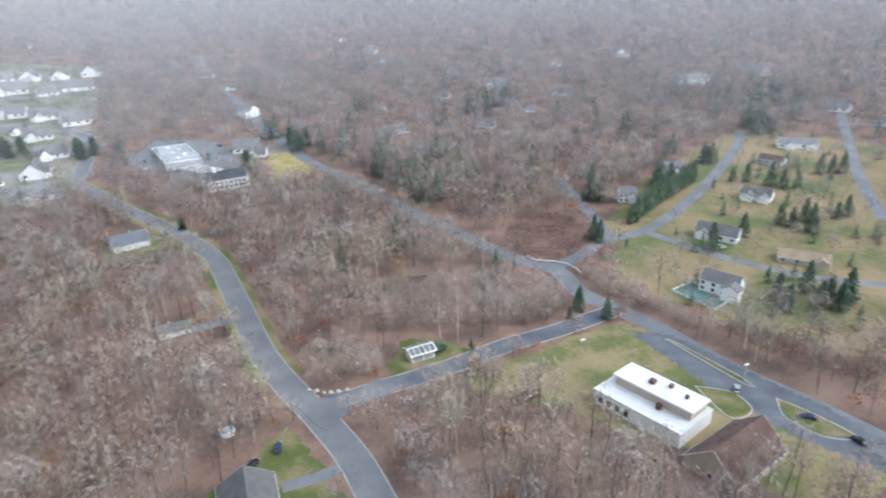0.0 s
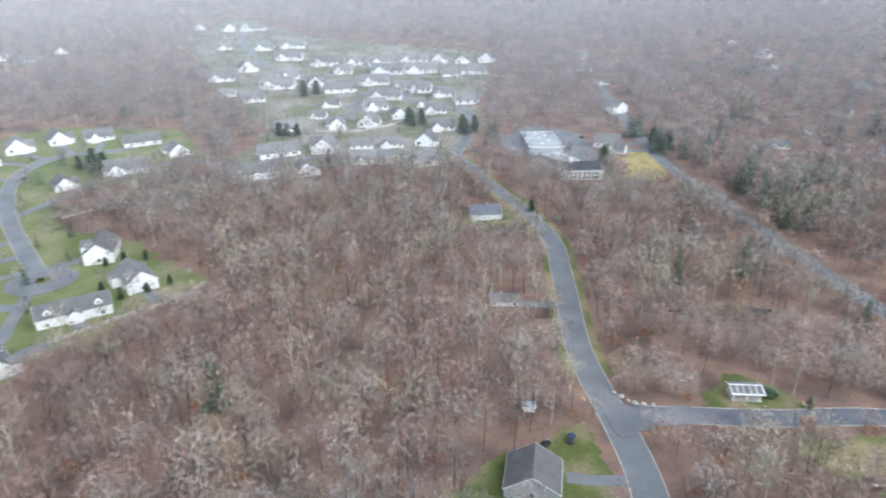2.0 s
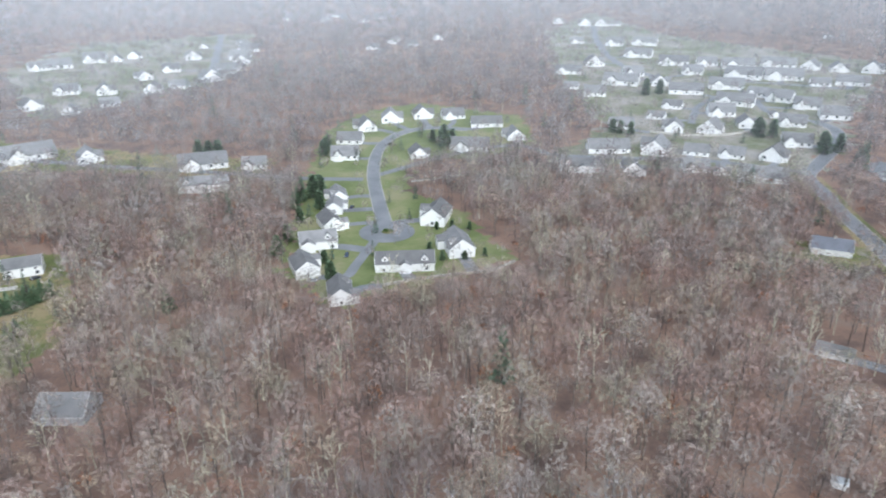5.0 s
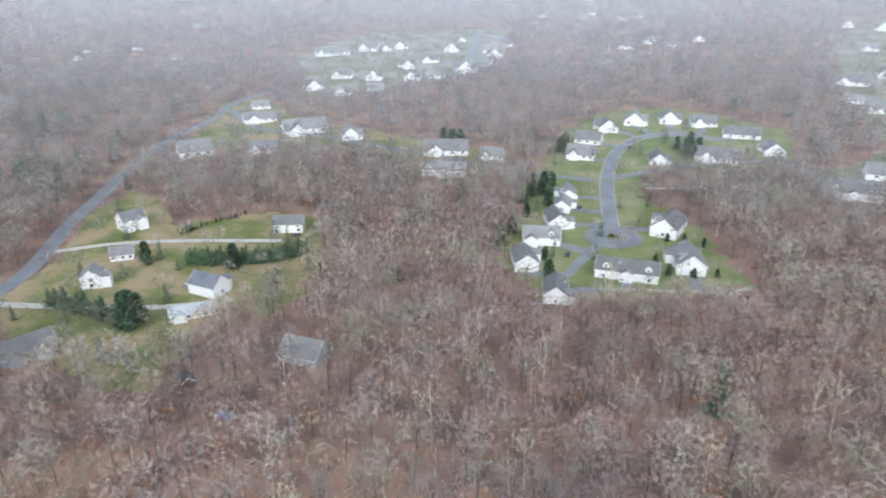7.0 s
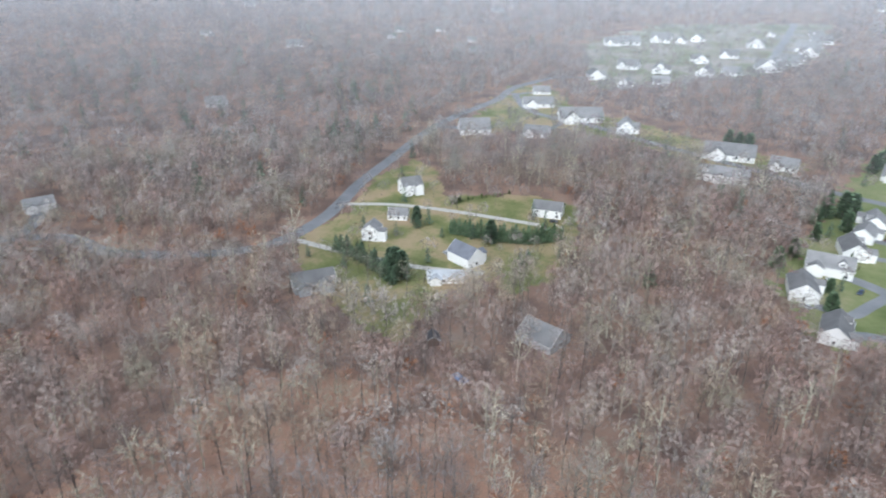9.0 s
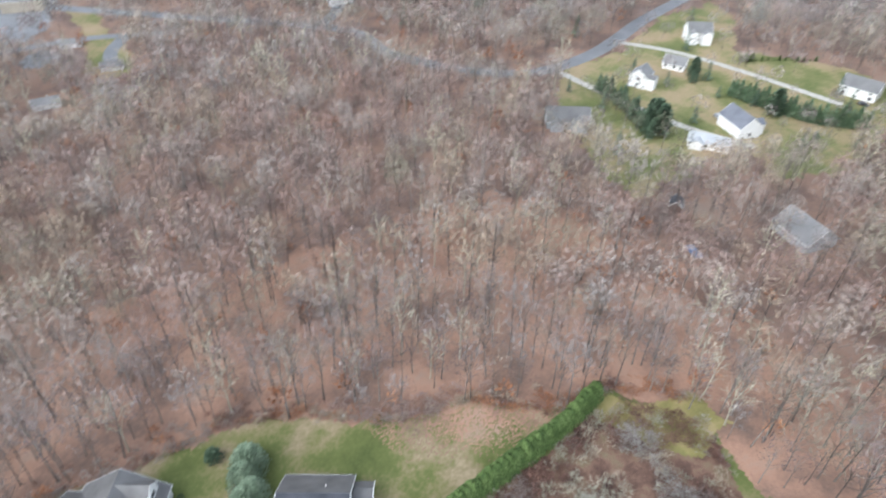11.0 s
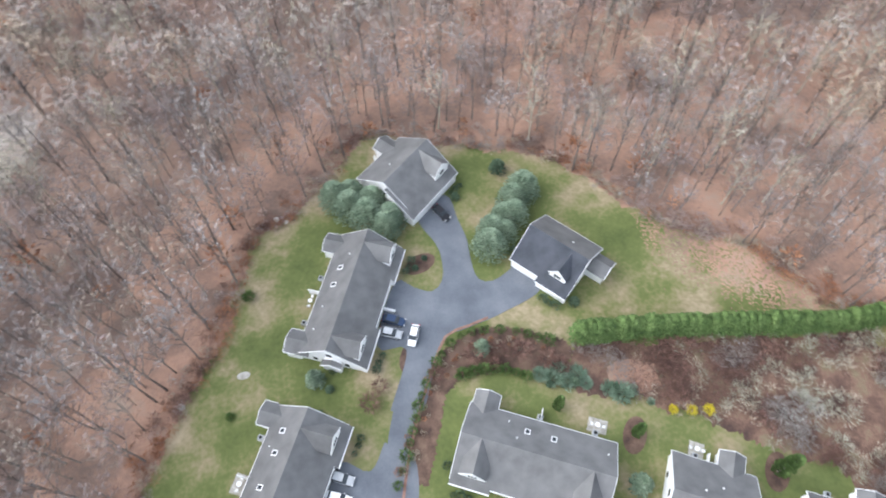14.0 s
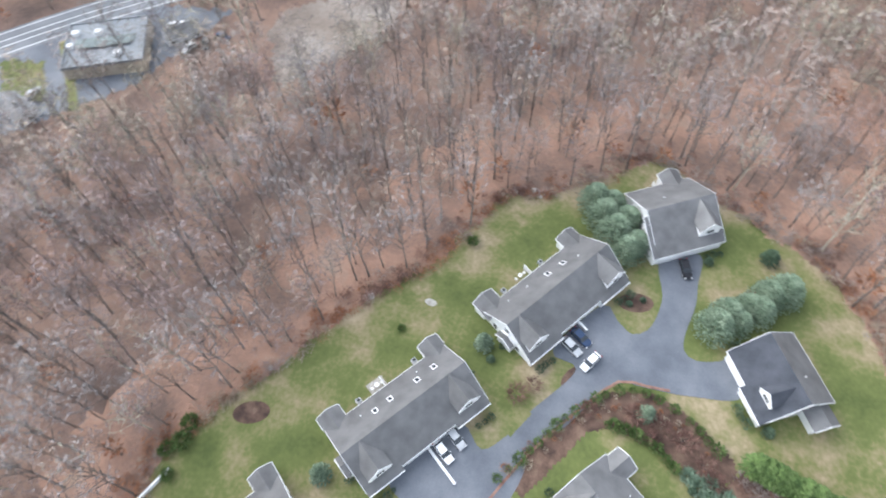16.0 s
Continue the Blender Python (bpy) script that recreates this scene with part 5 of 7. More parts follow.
nx, ny = scatter(20, 122, 5.3, trng, 2.8, 10)
near_to = np.argsort(np.hypot(nx + 30, ny + 60))[:280]
rest = np.setdiff1d(np.arange(len(nx)), near_to)
TREES = [(array_mesh("trunk", *t, [BARK]), [array_mesh("crown", *c, [m]) for m in NEARBY[:5]]) for t, c in NEAR]
KIND = ["grey-brown", "mauve-brown", "ash-grey", "tan", "dark brown"]
for i in near_to:
    x, y, sc = nx[i], ny[i], trng.uniform(0.72, 1.15)
    t = new("tree")
    k = int(trng.integers(0, 5))
    tagged(t, f"tall leafless {KIND[k]} tree in the woods", "tree", "bare trees at the woods edge")
    tm, cms = TREES[int(trng.integers(0, 8))]
    part("trunk", tm, None, t)
    part("crown", cms[k], None, t)
    t.matrix_world = pose(x, y, float(lift(x, y)), 0, 0, trng.uniform(0, 360)) @ Matrix.Scale(sc, 4)
woods(NEAR, nx[rest], ny[rest], "leafless grey-brown woods on brown leaf litter", NEARBY)
mx, my = scatter(122, 440, 7.3, trng, 2.0, 9.0)
ok = facing(mx, my)
deep = np.hypot(mx, my) > 255
woods(MID, mx[ok & ~deep], my[ok & ~deep], "leafless grey-brown woods down the valley", LACY)
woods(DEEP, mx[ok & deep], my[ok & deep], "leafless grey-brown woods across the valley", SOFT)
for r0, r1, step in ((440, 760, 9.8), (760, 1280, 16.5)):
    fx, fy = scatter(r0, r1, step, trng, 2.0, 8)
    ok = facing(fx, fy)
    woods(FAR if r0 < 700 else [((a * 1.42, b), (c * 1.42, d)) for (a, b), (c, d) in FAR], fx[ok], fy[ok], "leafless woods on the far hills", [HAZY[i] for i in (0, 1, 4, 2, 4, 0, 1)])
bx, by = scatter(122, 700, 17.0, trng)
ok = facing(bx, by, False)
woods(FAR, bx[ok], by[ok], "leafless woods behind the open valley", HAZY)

# pale-limbed trees standing out of the woods, and young ones that keep their brown leaves
PALEST = [bare_tree(300 + i, 19 + i, 4.8, 10, 3, 3, 5, 0.12, 2.2, 0.62, 0.012) for i in range(4)]
ok = trng.random(len(nx)) < 0.03
x, y = nx[ok] + 2.5, ny[ok] + 2.0
ok = trng.random(len(mx)) < np.where(np.hypot(mx, my) < 300, 0.085, 0.02)
x, y = np.append(x, mx[ok] + 2.5), np.append(y, my[ok] + 2)
ok = facing(x, y)
for poly in CLEAR:
    ok &= ~inside(poly, x, y) & ~inside(poly, x - 2, y - 2) & ~inside(poly, x + 2, y + 2)
V, T, M = planted(PALEST, x[ok], y[ok], trng.uniform(0.8, 1.1, ok.sum()), trng)
tagged(new("pale_trees", array_mesh("pale_trees", V, T, [PALE, PALE], M)), "pale-barked leafless trees among darker woods", "trees", kind="stuff")


def bush(seed, r, h, n, width, reach=0.5):
    """A rounded shrub of short sprays."""
    rng = random.Random(seed)
    T, G, V, F = [], [], [], []
    for _ in range(3):
        sliver(T, G, Vector((0, 0, -0.2)), Vector((rng.uniform(-0.4, 0.4), rng.uniform(-0.4, 0.4), 1)).normalized(), h * 0.7, 0.12, rng)
    for _ in range(n):
        t, w = rng.random() * math.tau, rng.uniform(-0.1, 1)
        o = Vector((math.cos(t) * math.sqrt(1 - w * w), math.sin(t) * math.sqrt(1 - w * w), w))
        q = rng.uniform(0.35, 0.85)
        a = Vector((o.x * r * q, o.y * r * q, h * (0.25 + 0.6 * w * q)))
        d = (o + Vector((rng.uniform(-0.7, 0.7), rng.uniform(-0.7, 0.7), rng.uniform(-0.1, 0.8)))).normalized()
        sliver(V, F, a, d, reach * r * rng.uniform(0.5, 1.2), width * rng.uniform(0.6, 1.3), rng)
    return (np.array([tuple(v) for v in T]), np.array(G)), (np.array([tuple(v) for v in V]), np.array(F))


YOUNG = [bush(400 + i, 1.7, 4.5 + i, 60, 0.35) for i in range(3)]
x, y = scatter(30, 430, 9.0, trng, 1.0, 7.0)
edge = np.min([np.hypot(x - a, y - b) for a, b in smooth([(62, 7), (57, -15), (43, -44), (26, -81), (-2, -104), (-42, -89.5), (-64, -64), (-90, -37), (-114, -14)], 6)], 0)
ok = facing(x, y) & ((trng.random(len(x)) < 0.13) | ((edge < 9) & (trng.random(len(x)) < 0.45)))
V, T, M = planted(YOUNG, x[ok], y[ok], trng.uniform(0.6, 1.9, ok.sum()), trng)
tagged(new("russet_saplings", array_mesh("russet_saplings", V, T, [BARK, RUSSET], M)), "young trees holding orange-brown dead leaves", "trees", kind="stuff")

LOWBRUSH = [bush(430 + i, 1.5, 1.8, 44, 0.15, 0.7) for i in range(4)]
line = smooth([(62, 7), (62, -3), (57, -15), (51, -27), (43, -44), (33, -59), (26, -81), (18, -84), (6, -95), (-2, -104), (-22, -97), (-42, -89.5), (-55, -75), (-64, -64), (-78, -55), (-90, -37), (-101, -34), (-114, -14)], 1.0)
x = np.array([p.x for p in line for _ in range(4)])
y = np.array([p.y for p in line for _ in range(4)])
n = np.hypot(x + 20, y + 20)
off = trng.uniform(-0.7, 2.4, len(x)) ** 2 + trng.uniform(-1, 0.6, len(x))
x, y = x + (x + 20) / n * off + trng.uniform(-1, 1, len(x)), y + (y + 20) / n * off + trng.uniform(-1, 1, len(x))
V, T, M = planted(LOWBRUSH, x, y, trng.uniform(0.3, 1.0, len(x)), trng, 5)
tagged(new("edge_brush", array_mesh("edge_brush", V, T, [BARK, TWIG, REDDISH, RUSSET, OCHRE, MAUVE], M)), "tangled brown brush along the woods' edge", "brush", kind="stuff")

PINEGREEN = material("pine_needles", [(0.2, (0.05, 0.085, 0.055)), (0.5, (0.085, 0.13, 0.085)), (0.85, (0.13, 0.18, 0.12))], 0.3, 6, 0.85, 0, per_piece=0.3)
PINES = [evergreen(200 + i, 12 + i, 3.6 + 0.3 * i, 84, 0.9) for i in range(3)]
px_, py_ = scatter(60, 900, 30, trng)
keep = (trng.random(len(px_)) < np.where((px_ > -60) & (py_ > 230), 0.50, np.where((px_ < -300) & (py_ < -120), 0.4, np.where(np.hypot(px_, py_) < 340, np.where(np.hypot(px_, py_) < 150, 0.0, 0.02), 0.12)))) & facing(px_, py_)
px_, py_ = px_[keep], py_[keep]
# groves that stand above the bare crowns
for gx_, gy_, count, wide in ((-114, 493, 7, 12), (-88, 462, 5, 8), (-56, 470, 7, 14), (-27, 411, 9, 12), (-8, 389, 8, 11), (3, 360, 6, 9), (50, 555, 6, 14), (66, 573, 7, 14), (78, 592, 6, 16), (-67, 740, 5, 14), (96, 351, 4, 5), (187, 409, 4, 7), (141, 366, 5, 6), (245, 555, 16, 40), (251, 476, 12, 22), (300, 560, 16, 40), (150, 480, 7, 25), (-207, 434, 5, 7), (10, 430, 6, 16), (-430, -190, 8, 30), (-520, -210, 8, 40)):
    px_, py_ = np.append(px_, gx_ + trng.normal(0, wide / 2, count)), np.append(py_, gy_ + trng.normal(0, wide / 2, count))
V, T, M = planted(PINES, px_, py_, trng.uniform(1.0, 1.7, len(px_)), trng)
tagged(new("evergreens", array_mesh("evergreens", V, T, [BARK, PINEGREEN], M)), "dark green conifers scattered through the bare woods", "trees", kind="stuff")


def in_clear(names, step, chance, models, mats, label, name):
    """Garden trees on the open land."""
    xs, ys = [], []
    for poly in names:
        gx = np.arange(min(p[0] for p in poly), max(p[0] for p in poly), step)
        gy = np.arange(min(p[1] for p in poly), max(p[1] for p in poly), step)
        X, Y = (q.ravel() for q in np.meshgrid(gx, gy))
        X, Y = X + trng.uniform(-0.4, 0.4, len(X)) * step, Y + trng.uniform(-0.4, 0.4, len(X)) * step
        ok = inside(poly, X, Y) & (trng.random(len(X)) < chance)
        for hx, hy in HOMES:
            ok &= np.hypot(X - hx, Y - hy) > 10
        for line, half in ROADS:
            P = np.array([tuple(p) for p in line])
            idx = np.nonzero(ok)[0]
            ok[idx] &= np.min(np.hypot(X[idx, None] - P[None, :, 0], Y[idx, None] - P[None, :, 1]), 1) > half + 1.5
        xs.append(X[ok])
        ys.append(Y[ok])
    x, y = np.concatenate(xs), np.concatenate(ys)
    V, T, M = planted(models, x, y, trng.uniform(0.45, 0.85, len(x)), trng)
    return tagged(new(name, array_mesh(name, V, T, mats, M)), label, "trees", kind="stuff")


ESTATES = [p for p in CLEAR if max(math.hypot(*q) for q in p) > 330 and min(q[0] for q in p) < -200]
in_clear(ESTATES, 10, 0.36, FAR, [BARK, SOFT[0]], "small leafless trees between the estate houses", "garden_trees")
MEADOW = [p for p in CLEAR if p[0] == (90, 306)]
in_clear(MEADOW, 10.5, 0.4, DEEP, [BARK, SOFT[0]], "small leafless trees on the valley lawns", "garden_trees")
in_clear([[(-232, -124), (-245, -112), (-226, -76), (-236, -50), (-262, -36), (-250, -18), (-227, -29), (-223, -56), (-181, -64), (-191, -85)]], 8.5, 0.5, MID, [BARK, twigs("olive_twig_clumps", (0.84, 0.88, 0.78), 0.05, 2.4)[5]], "leafless olive-grey trees on the hillside lawn", "garden_trees")
in_clear(MEADOW, 15, 0.35, PINES, [BARK, PINEGREEN], "dark conifers on the valley lawns", "garden_conifers")
in_clear(ESTATES, 20, 0.4, PINES, [BARK, PINEGREEN], "dark green garden conifers between estate houses", "garden_conifers")


# ------------------------------------------------------------------ evergreens with places of their own
def plant(model, mats, name, label, category, group, spots):
    """One thing with trunk and crown, then copies: x, y, size."""
    first = None
    meshes = [(array_mesh("trunk", *t, [mats[0]]), array_mesh("crown", *c, [mats[1]])) for t, c in model]
    protos = {}
    rng = random.Random(len(name) + len(spots))
    for i, (x, y, sc) in enumerate(spots):
        sc = min(sc, 1.5)
        k = i % len(meshes)
        m = pose(x, y, float(lift(x, y)), rng.uniform(-2, 2), rng.uniform(-2, 2), rng.uniform(0, 360)) @ Matrix.Scale(sc, 4)
        if k in protos:
            copy_thing(protos[k], m)
            continue
        t = tagged(new(name), label, category, group)
        part("trunk", meshes[k][0], None, t)
        part("crown", meshes[k][1], None, t)
        t.matrix_world = Matrix.Identity(4)
        t.matrix_basis = m
        protos[k] = t


WHITE_PINE = [evergreen(500 + i, 8.8, 5.0, 2300, 0.22, 0.42, -0.2, 0.03) for i in range(3)]
plant(WHITE_PINE, [BARK, BLUEISH], "pine_tree", "bushy blue-green white pine on the lawn", "pine tree", "pines beside the driveway",
      [(6.9, -85.9, 0.82), (4.2, -82.5, 0.87), (0.6, -79.2, 0.92), (-2.9, -76.0, 0.97), (3.1, -86.6, 0.82), (-0.9, -83.2, 0.87), (-4.3, -78.4, 0.92), (-23.6, -66.4, 0.97), (-25.0, -70.2, 0.82), (-28.6, -73.0, 0.87), (-31.7, -76.9, 0.92), (-34.4, -79.2, 0.97), (-27.5, -68.9, 0.82), (-30.7, -73.1, 0.87)])
SPRUCE = [evergreen(520 + i, 5.5, 2.3, 1000, 0.2, 0.75, 0.1, 0.02) for i in range(2)]
plant(SPRUCE, [BARK, SPRUCEGREEN], "blue_spruce", "small blue-grey spruce beside a house", "spruce tree", "garden spruces", [(16.4, -45.6, 1), (33.5, -10.5, 1.05), (-81, 12, 1.1), (-16.5, -44.9, 0.85), (-54.9, 1.4, 0.8), (-37.6, -13.6, 1.05)])
DARKBUSH = [evergreen(530, 4.0, 2.2, 800, 0.2, 0.5, -0.2, 0.02)]
plant(DARKBUSH, [BARK, NEEDLE], "evergreen_shrub", "dark green rounded evergreen shrub on the lawn", "shrub", "garden shrubs", [(-31, -87, 1), (-19.6, -81.5, 0.55), (-3.5, -68.6, 0.5), (-7.2, -65.6, 0.4), (-9.6, -67.6, 0.35), (-37.5, -50.5, 0.6), (14, -43.2, 0.45), (-27.5, -35, 0.4), (-32.5, -34.2, 0.5), (-39.6, -31.4, 0.45)])
BRIGHT = [bush(540 + i, 2.0, 3.0, 420, 0.28, 0.35) for i in range(2)]
plant(BRIGHT, [BARK, CEDAR], "shrub", "bright green rounded shrub at the lawn edge", "shrub", "green shrubs at the woods edge", [(60.8, -8.5, 1), (60.2, -5.0, 1.1), (62, -2.6, 0.9), (27.8, -66.5, 0.7), (33, -42, 0.5), (59, 1, 0.7)])
GOLD = [bush(550, 0.9, 1.2, 260, 0.16, 0.35)]
plant(GOLD, [BARK, YELLOW], "yellow_shrub", "small bright yellow clipped shrub", "shrub", "yellow shrubs by the hollow", [(-48.6, -25.2, 1.2), (-51.9, -24.3, 1.15), (-55.1, -23.6, 1.2), (-93.5, 3.2, 1.0)])
COLUMN = [evergreen(560, 4.2, 0.72, 520, 0.17, 0.3, -0.7, 0.02)]
plant(COLUMN, [BARK, CEDAR], "columnar_cedar", "tall narrow green cedar in a mulch bed", "cedar tree", "cedars between the houses", [(-40, -22.4, 1.5), (-62.5, -10.6, 1.5), (-84.6, 4.6, 1.5), (-27.4, -30.4, 1.0)])
LOW = [bush(570 + i, 0.8, 1.2, 150, 0.16, 0.4) for i in range(2)]
row_a = smooth([(4.4, -23), (0.8, -30), (-3.0, -38.2), (-8.4, -45.4), (-13, -48.4), (-18, -48.6), (-24.2, -46.9), (-30, -43.6)], 2.2)
row_b = smooth([(-10.6, -40.3), (-15, -40.6), (-20, -39.6), (-23.6, -37.4)], 0.9)
plant(LOW, [BARK, CEDAR], "low_shrub", "low bright green shrub in a mulch bed", "shrub", "low shrubs along the driveway bed", [(p.x, p.y, random.Random(i).uniform(0.95, 1.5)) for i, p in enumerate(list(row_a) + list(row_b))])
ARBOR = [evergreen(580 + i, 5.9, 2.5, 1350, 0.17, 0.3, 0.5, 0.01) for i in range(4)]
hedge = tagged(new("hedge"), "tall clipped green arborvitae hedge across the lawn", "hedge")
arbor_parts = [(array_mesh("trunk", *t, [BARK]), array_mesh("foliage", *c, [CEDAR])) for t, c in ARBOR]
for i, p in enumerate(smooth([(-36.4, -43.4), (-50.0, -41.6), (-68.9, -37.9), (-87.4, -34.4), (-98.0, -33.6)], 1.55)):
    rng = random.Random(i)
    plantling = part("arborvitae", arbor_parts[i % 4][1], None, hedge)
    plantling.matrix_basis = pose(p.x, p.y, 0, 0, 0, rng.uniform(0, 360)) @ Matrix.Scale(rng.uniform(0.86, 1.08), 4)
    stem = part("trunk", arbor_parts[i % 4][0], None, plantling)

TALL = [evergreen(600 + i, 10, 3.3, 420, 0.42, 0.7, 0.15, 0.02) for i in range(3)]
SCREENGREEN = material("screen_needles", [(0.2, (0.075, 0.135, 0.065)), (0.5, (0.125, 0.19, 0.105)), (0.85, (0.185, 0.25, 0.15))], 0.4, 6, 0.8, 0, per_piece=0.3)
ROWTREE = [evergreen(640 + i, 8.5, 1.9, 480, 0.38, 0.55, 0.1, 0.02) for i in range(3)]
SCREEN = [evergreen(620 + i, 8, 2.9, 420, 0.55, 0.3, -0.2, 0.02) for i in range(3)]
line = smooth([(107, 311), (135, 343), (165, 373)], 2.2)
plant(ROWTREE, [BARK, SCREENGREEN], "spruce_tree", "tall dark spruce in a dense row beside a lane", "spruce tree", "spruce row beside the lane", [(p.x, p.y, 1.1 + 0.1 * (i % 3)) for i, p in enumerate(line)])
line = smooth([(-282, -70), (-280, -53), (-279, -34), (-287, -17)], 1.9)
plant(ROWTREE, [BARK, SCREENGREEN], "spruce_tree", "dark spruce in a screening row beside a driveway", "spruce tree", "spruce row beside the driveway", [(p.x, p.y, 0.92 + 0.08 * (i * 7 % 3)) for i, p in enumerate(line)])
line = smooth([(-322, -80), (-334, -68), (-346, -52)], 2.6)
plant(SCREEN, [BARK, CEDAR], "hedge_shrub", "rounded green shrub in a ragged hedge row", "shrub", "shrub row on the hillside lawn", [(p.x, p.y, 0.42 + 0.08 * (i * 5 % 3)) for i, p in enumerate(line)])
plant(SCREEN, [BARK, NEEDLE], "juniper_tree", "broad dark green juniper on a lawn", "juniper tree", "junipers on the hillside", [(-290, -90, 1.2), (-276, -49, 1.45), (-238, -86, 1.2), (-233, -82, 1.3), (-229, -78, 1.1)])
line = smooth([(-249, -116), (-244, -106), (-238, -97), (-232, -89), (-224, -80)], 2.8)
plant(TALL, [BARK, NEEDLE], "spruce_tree", "dark spruce in a ragged row on the hillside", "spruce tree", "spruces on the hillside", [(p.x, p.y, 0.8 + 0.12 * (i % 3)) for i, p in enumerate(line)] + [(-285, -88, 0.75), (-255, -32, 0.85), (-258, -29, 0.8), (-249, 22, 1.05), (-268, -2, 0.7)])
plant(TALL, [BARK, PINEGREEN], "spruce_tree", "dark spruce standing on a winter lawn", "spruce tree", "spruces across the valley",
      [(99, 360, 1.0), (144, 375, 1.1), (146, 372, 1.2), (152, 376, 1.3), (189, 410, 1.0), (139, 223, 1.1), (138, 214, 1.2), (154, 229, 1.3), (152, 216, 1.0), (160, 222, 1.1), (158, 213, 1.2), (165, 219, 1.3), (188, 370, 1.0), (196, 369, 1.1), (206, 360, 1.2), (211, 354, 1.3), (219, 353, 1.0), (244, 374, 1.1), (252, 375, 1.2), (258, 373, 1.3), (182, 302, 1.0), (186, 298, 1.1), (196, 305, 1.2), (191, 290, 1.3), (214, 306, 1.0), (221, 309, 1.1), (135, 274, 1.2), (156, 288, 1.3), (59, 221, 1.0), (83, 293, 1.1), (85, 289, 1.2), (15, 194.5, 0.45), (68, 213, 0.8), (54, 214, 0.6)])
plant(SCREEN, [BARK, SCREENGREEN], "spruce_tree", "dark garden spruce beside a white house", "spruce tree", "spruces round the cul-de-sac",
      [(-403, 248, 1.12), (-410, 244, 0.98), (-418, 240, 1.19), (-395, 240, 1.12), (-448, 168, 1.12), (-434, 160, 1.19), (-428, 156, 1.26), (-370, 118, 1.12), (-350, 112, 1.26), (-340, 105, 1.12), (-318, 100, 1.12), (-296, 86, 0.98), (-282, 76, 1.12), (-262, 92, 0.84), (-268, 165, 0.55), (-262, 172, 0.55), (-230, 160, 0.55), (-128, 322, 0.70), (-244, 88, 0.98), (-405, 240, 1.54), (-400, 246, 1.40), (-413, 247, 1.54), (-333, 117, 1.40), (-352, 120, 1.54), (-356, 126, 1.40), (-272, 158, 0.55), (-248, 140, 0.55), (-236, 140, 0.55), (-232, 150, 0.55)])
plant(SCREEN, [BARK, SCREENGREEN], "spruce_tree", "dark spruce beside the estate road", "spruce tree", "spruces in the white estate",
      [(-361, 370, 1.30), (-355, 372, 1.26), (-348, 376, 1.30), (-291, 449, 1.30), (-285, 445, 1.30), (-280, 452, 1.30), (-241, 451, 1.30), (-236, 445, 1.30), (-232, 455, 1.26), (-431, 480, 1.30), (-425, 474, 1.26), (-420, 486, 1.30), (-455, 90, 1.30), (-458, 84, 1.30), (-462, 78, 1.26), (-118, 425, 1.26), (-92, 470, 1.30), (-86, 476, 1.30), (-98, 478, 1.30)])


# ------------------------------------------------------------------ large buildings
def block(name, x, y, turn_deg, w, d, h, wall_mat, roof_mat, label, category="building"):
    b = tagged(new(name), label, category)
    part("wall", Shape().box(-w / 2, w / 2, -d / 2, d / 2, -1, h), wall_mat, b)
    part("roof", Shape().box(-w / 2 + 0.3, w / 2 - 0.3, -d / 2 + 0.3, d / 2 - 0.3, h - 0.1, h + 0.12), roof_mat, b)
    for a, c, e, f in ((-w / 2 - 0.1, w / 2 + 0.1, -d / 2 - 0.1, -d / 2 + 0.3), (-w / 2 - 0.1, w / 2 + 0.1, d / 2 - 0.3, d / 2 + 0.1), (-w / 2 - 0.1, -w / 2 + 0.3, -d / 2 + 0.3, d / 2 - 0.3), (w / 2 - 0.3, w / 2 + 0.1, -d / 2 + 0.3, d / 2 - 0.3)):
        part("parapet", Shape().box(a, c, e, f, h - 0.3, h + 0.45), TRIM, b)
    b.matrix_world = pose(x, y, float(lift(x, y)), 0, 0, turn_deg)
    HOMES.append((x, y))
    return b


hall = block("meeting_hall", 65.5, 156, -52, 29, 17, 4.6, SIDING, METALROOF, "white flat-roofed meeting hall with a raised upper roof")
up = part("upper_wall", Shape().box(-12, 13, -1.0, 7.4, 4.7, 7.6), TAN, hall, "tan clerestory wall")
part("upper_roof", Shape().box(-12.8, 13.8, -1.6, 8.0, 7.6, 8.1), METALROOF, hall, "white upper roof slab")
for x, y, w in ((4, -2.6, 1.4), (-2, 3, 1.8), (3, 5, 1.2), (9, 3.5, 0.9)):
    part("roof_unit", Shape().box(x - w / 2, x + w / 2, y - w / 2, y + w / 2, 4.7 if y < -1.6 else 8.1, 6.4 if y < -1.6 else 9.2), BROWNROOF, hall, "dark rooftop unit")
for i in range(4):
    part("window", Shape().box(-12.5 + i * 3, -11.1 + i * 3, -8.6, -8.48, 1.2, 3.2), GLASS, hall)
chapel = house(23, 15.5, 3.2, 6.6, TAN, BROWNROOF, "tan hall with a steep brown shingle roof", windows=outlook(23, 15.5))
settle(chapel, 80.5, 133.5, 34)
store = block("store_building", -172, 446, -60, 52, 24, 4.5, GREYSIDE, GREYROOF, "large store with a pale grey flat roof")
for i in range(5):
    part("roof_unit", Shape().box(-20 + i * 9, -18 + i * 9, -3 + (i % 2) * 6, -1 + (i % 2) * 6, 4.6, 5.7), TRIM, store)
block("store_annex", -145, 414, -35, 26, 13, 4.0, GREYSIDE, GREYROOF, "low annex with a grey flat roof")
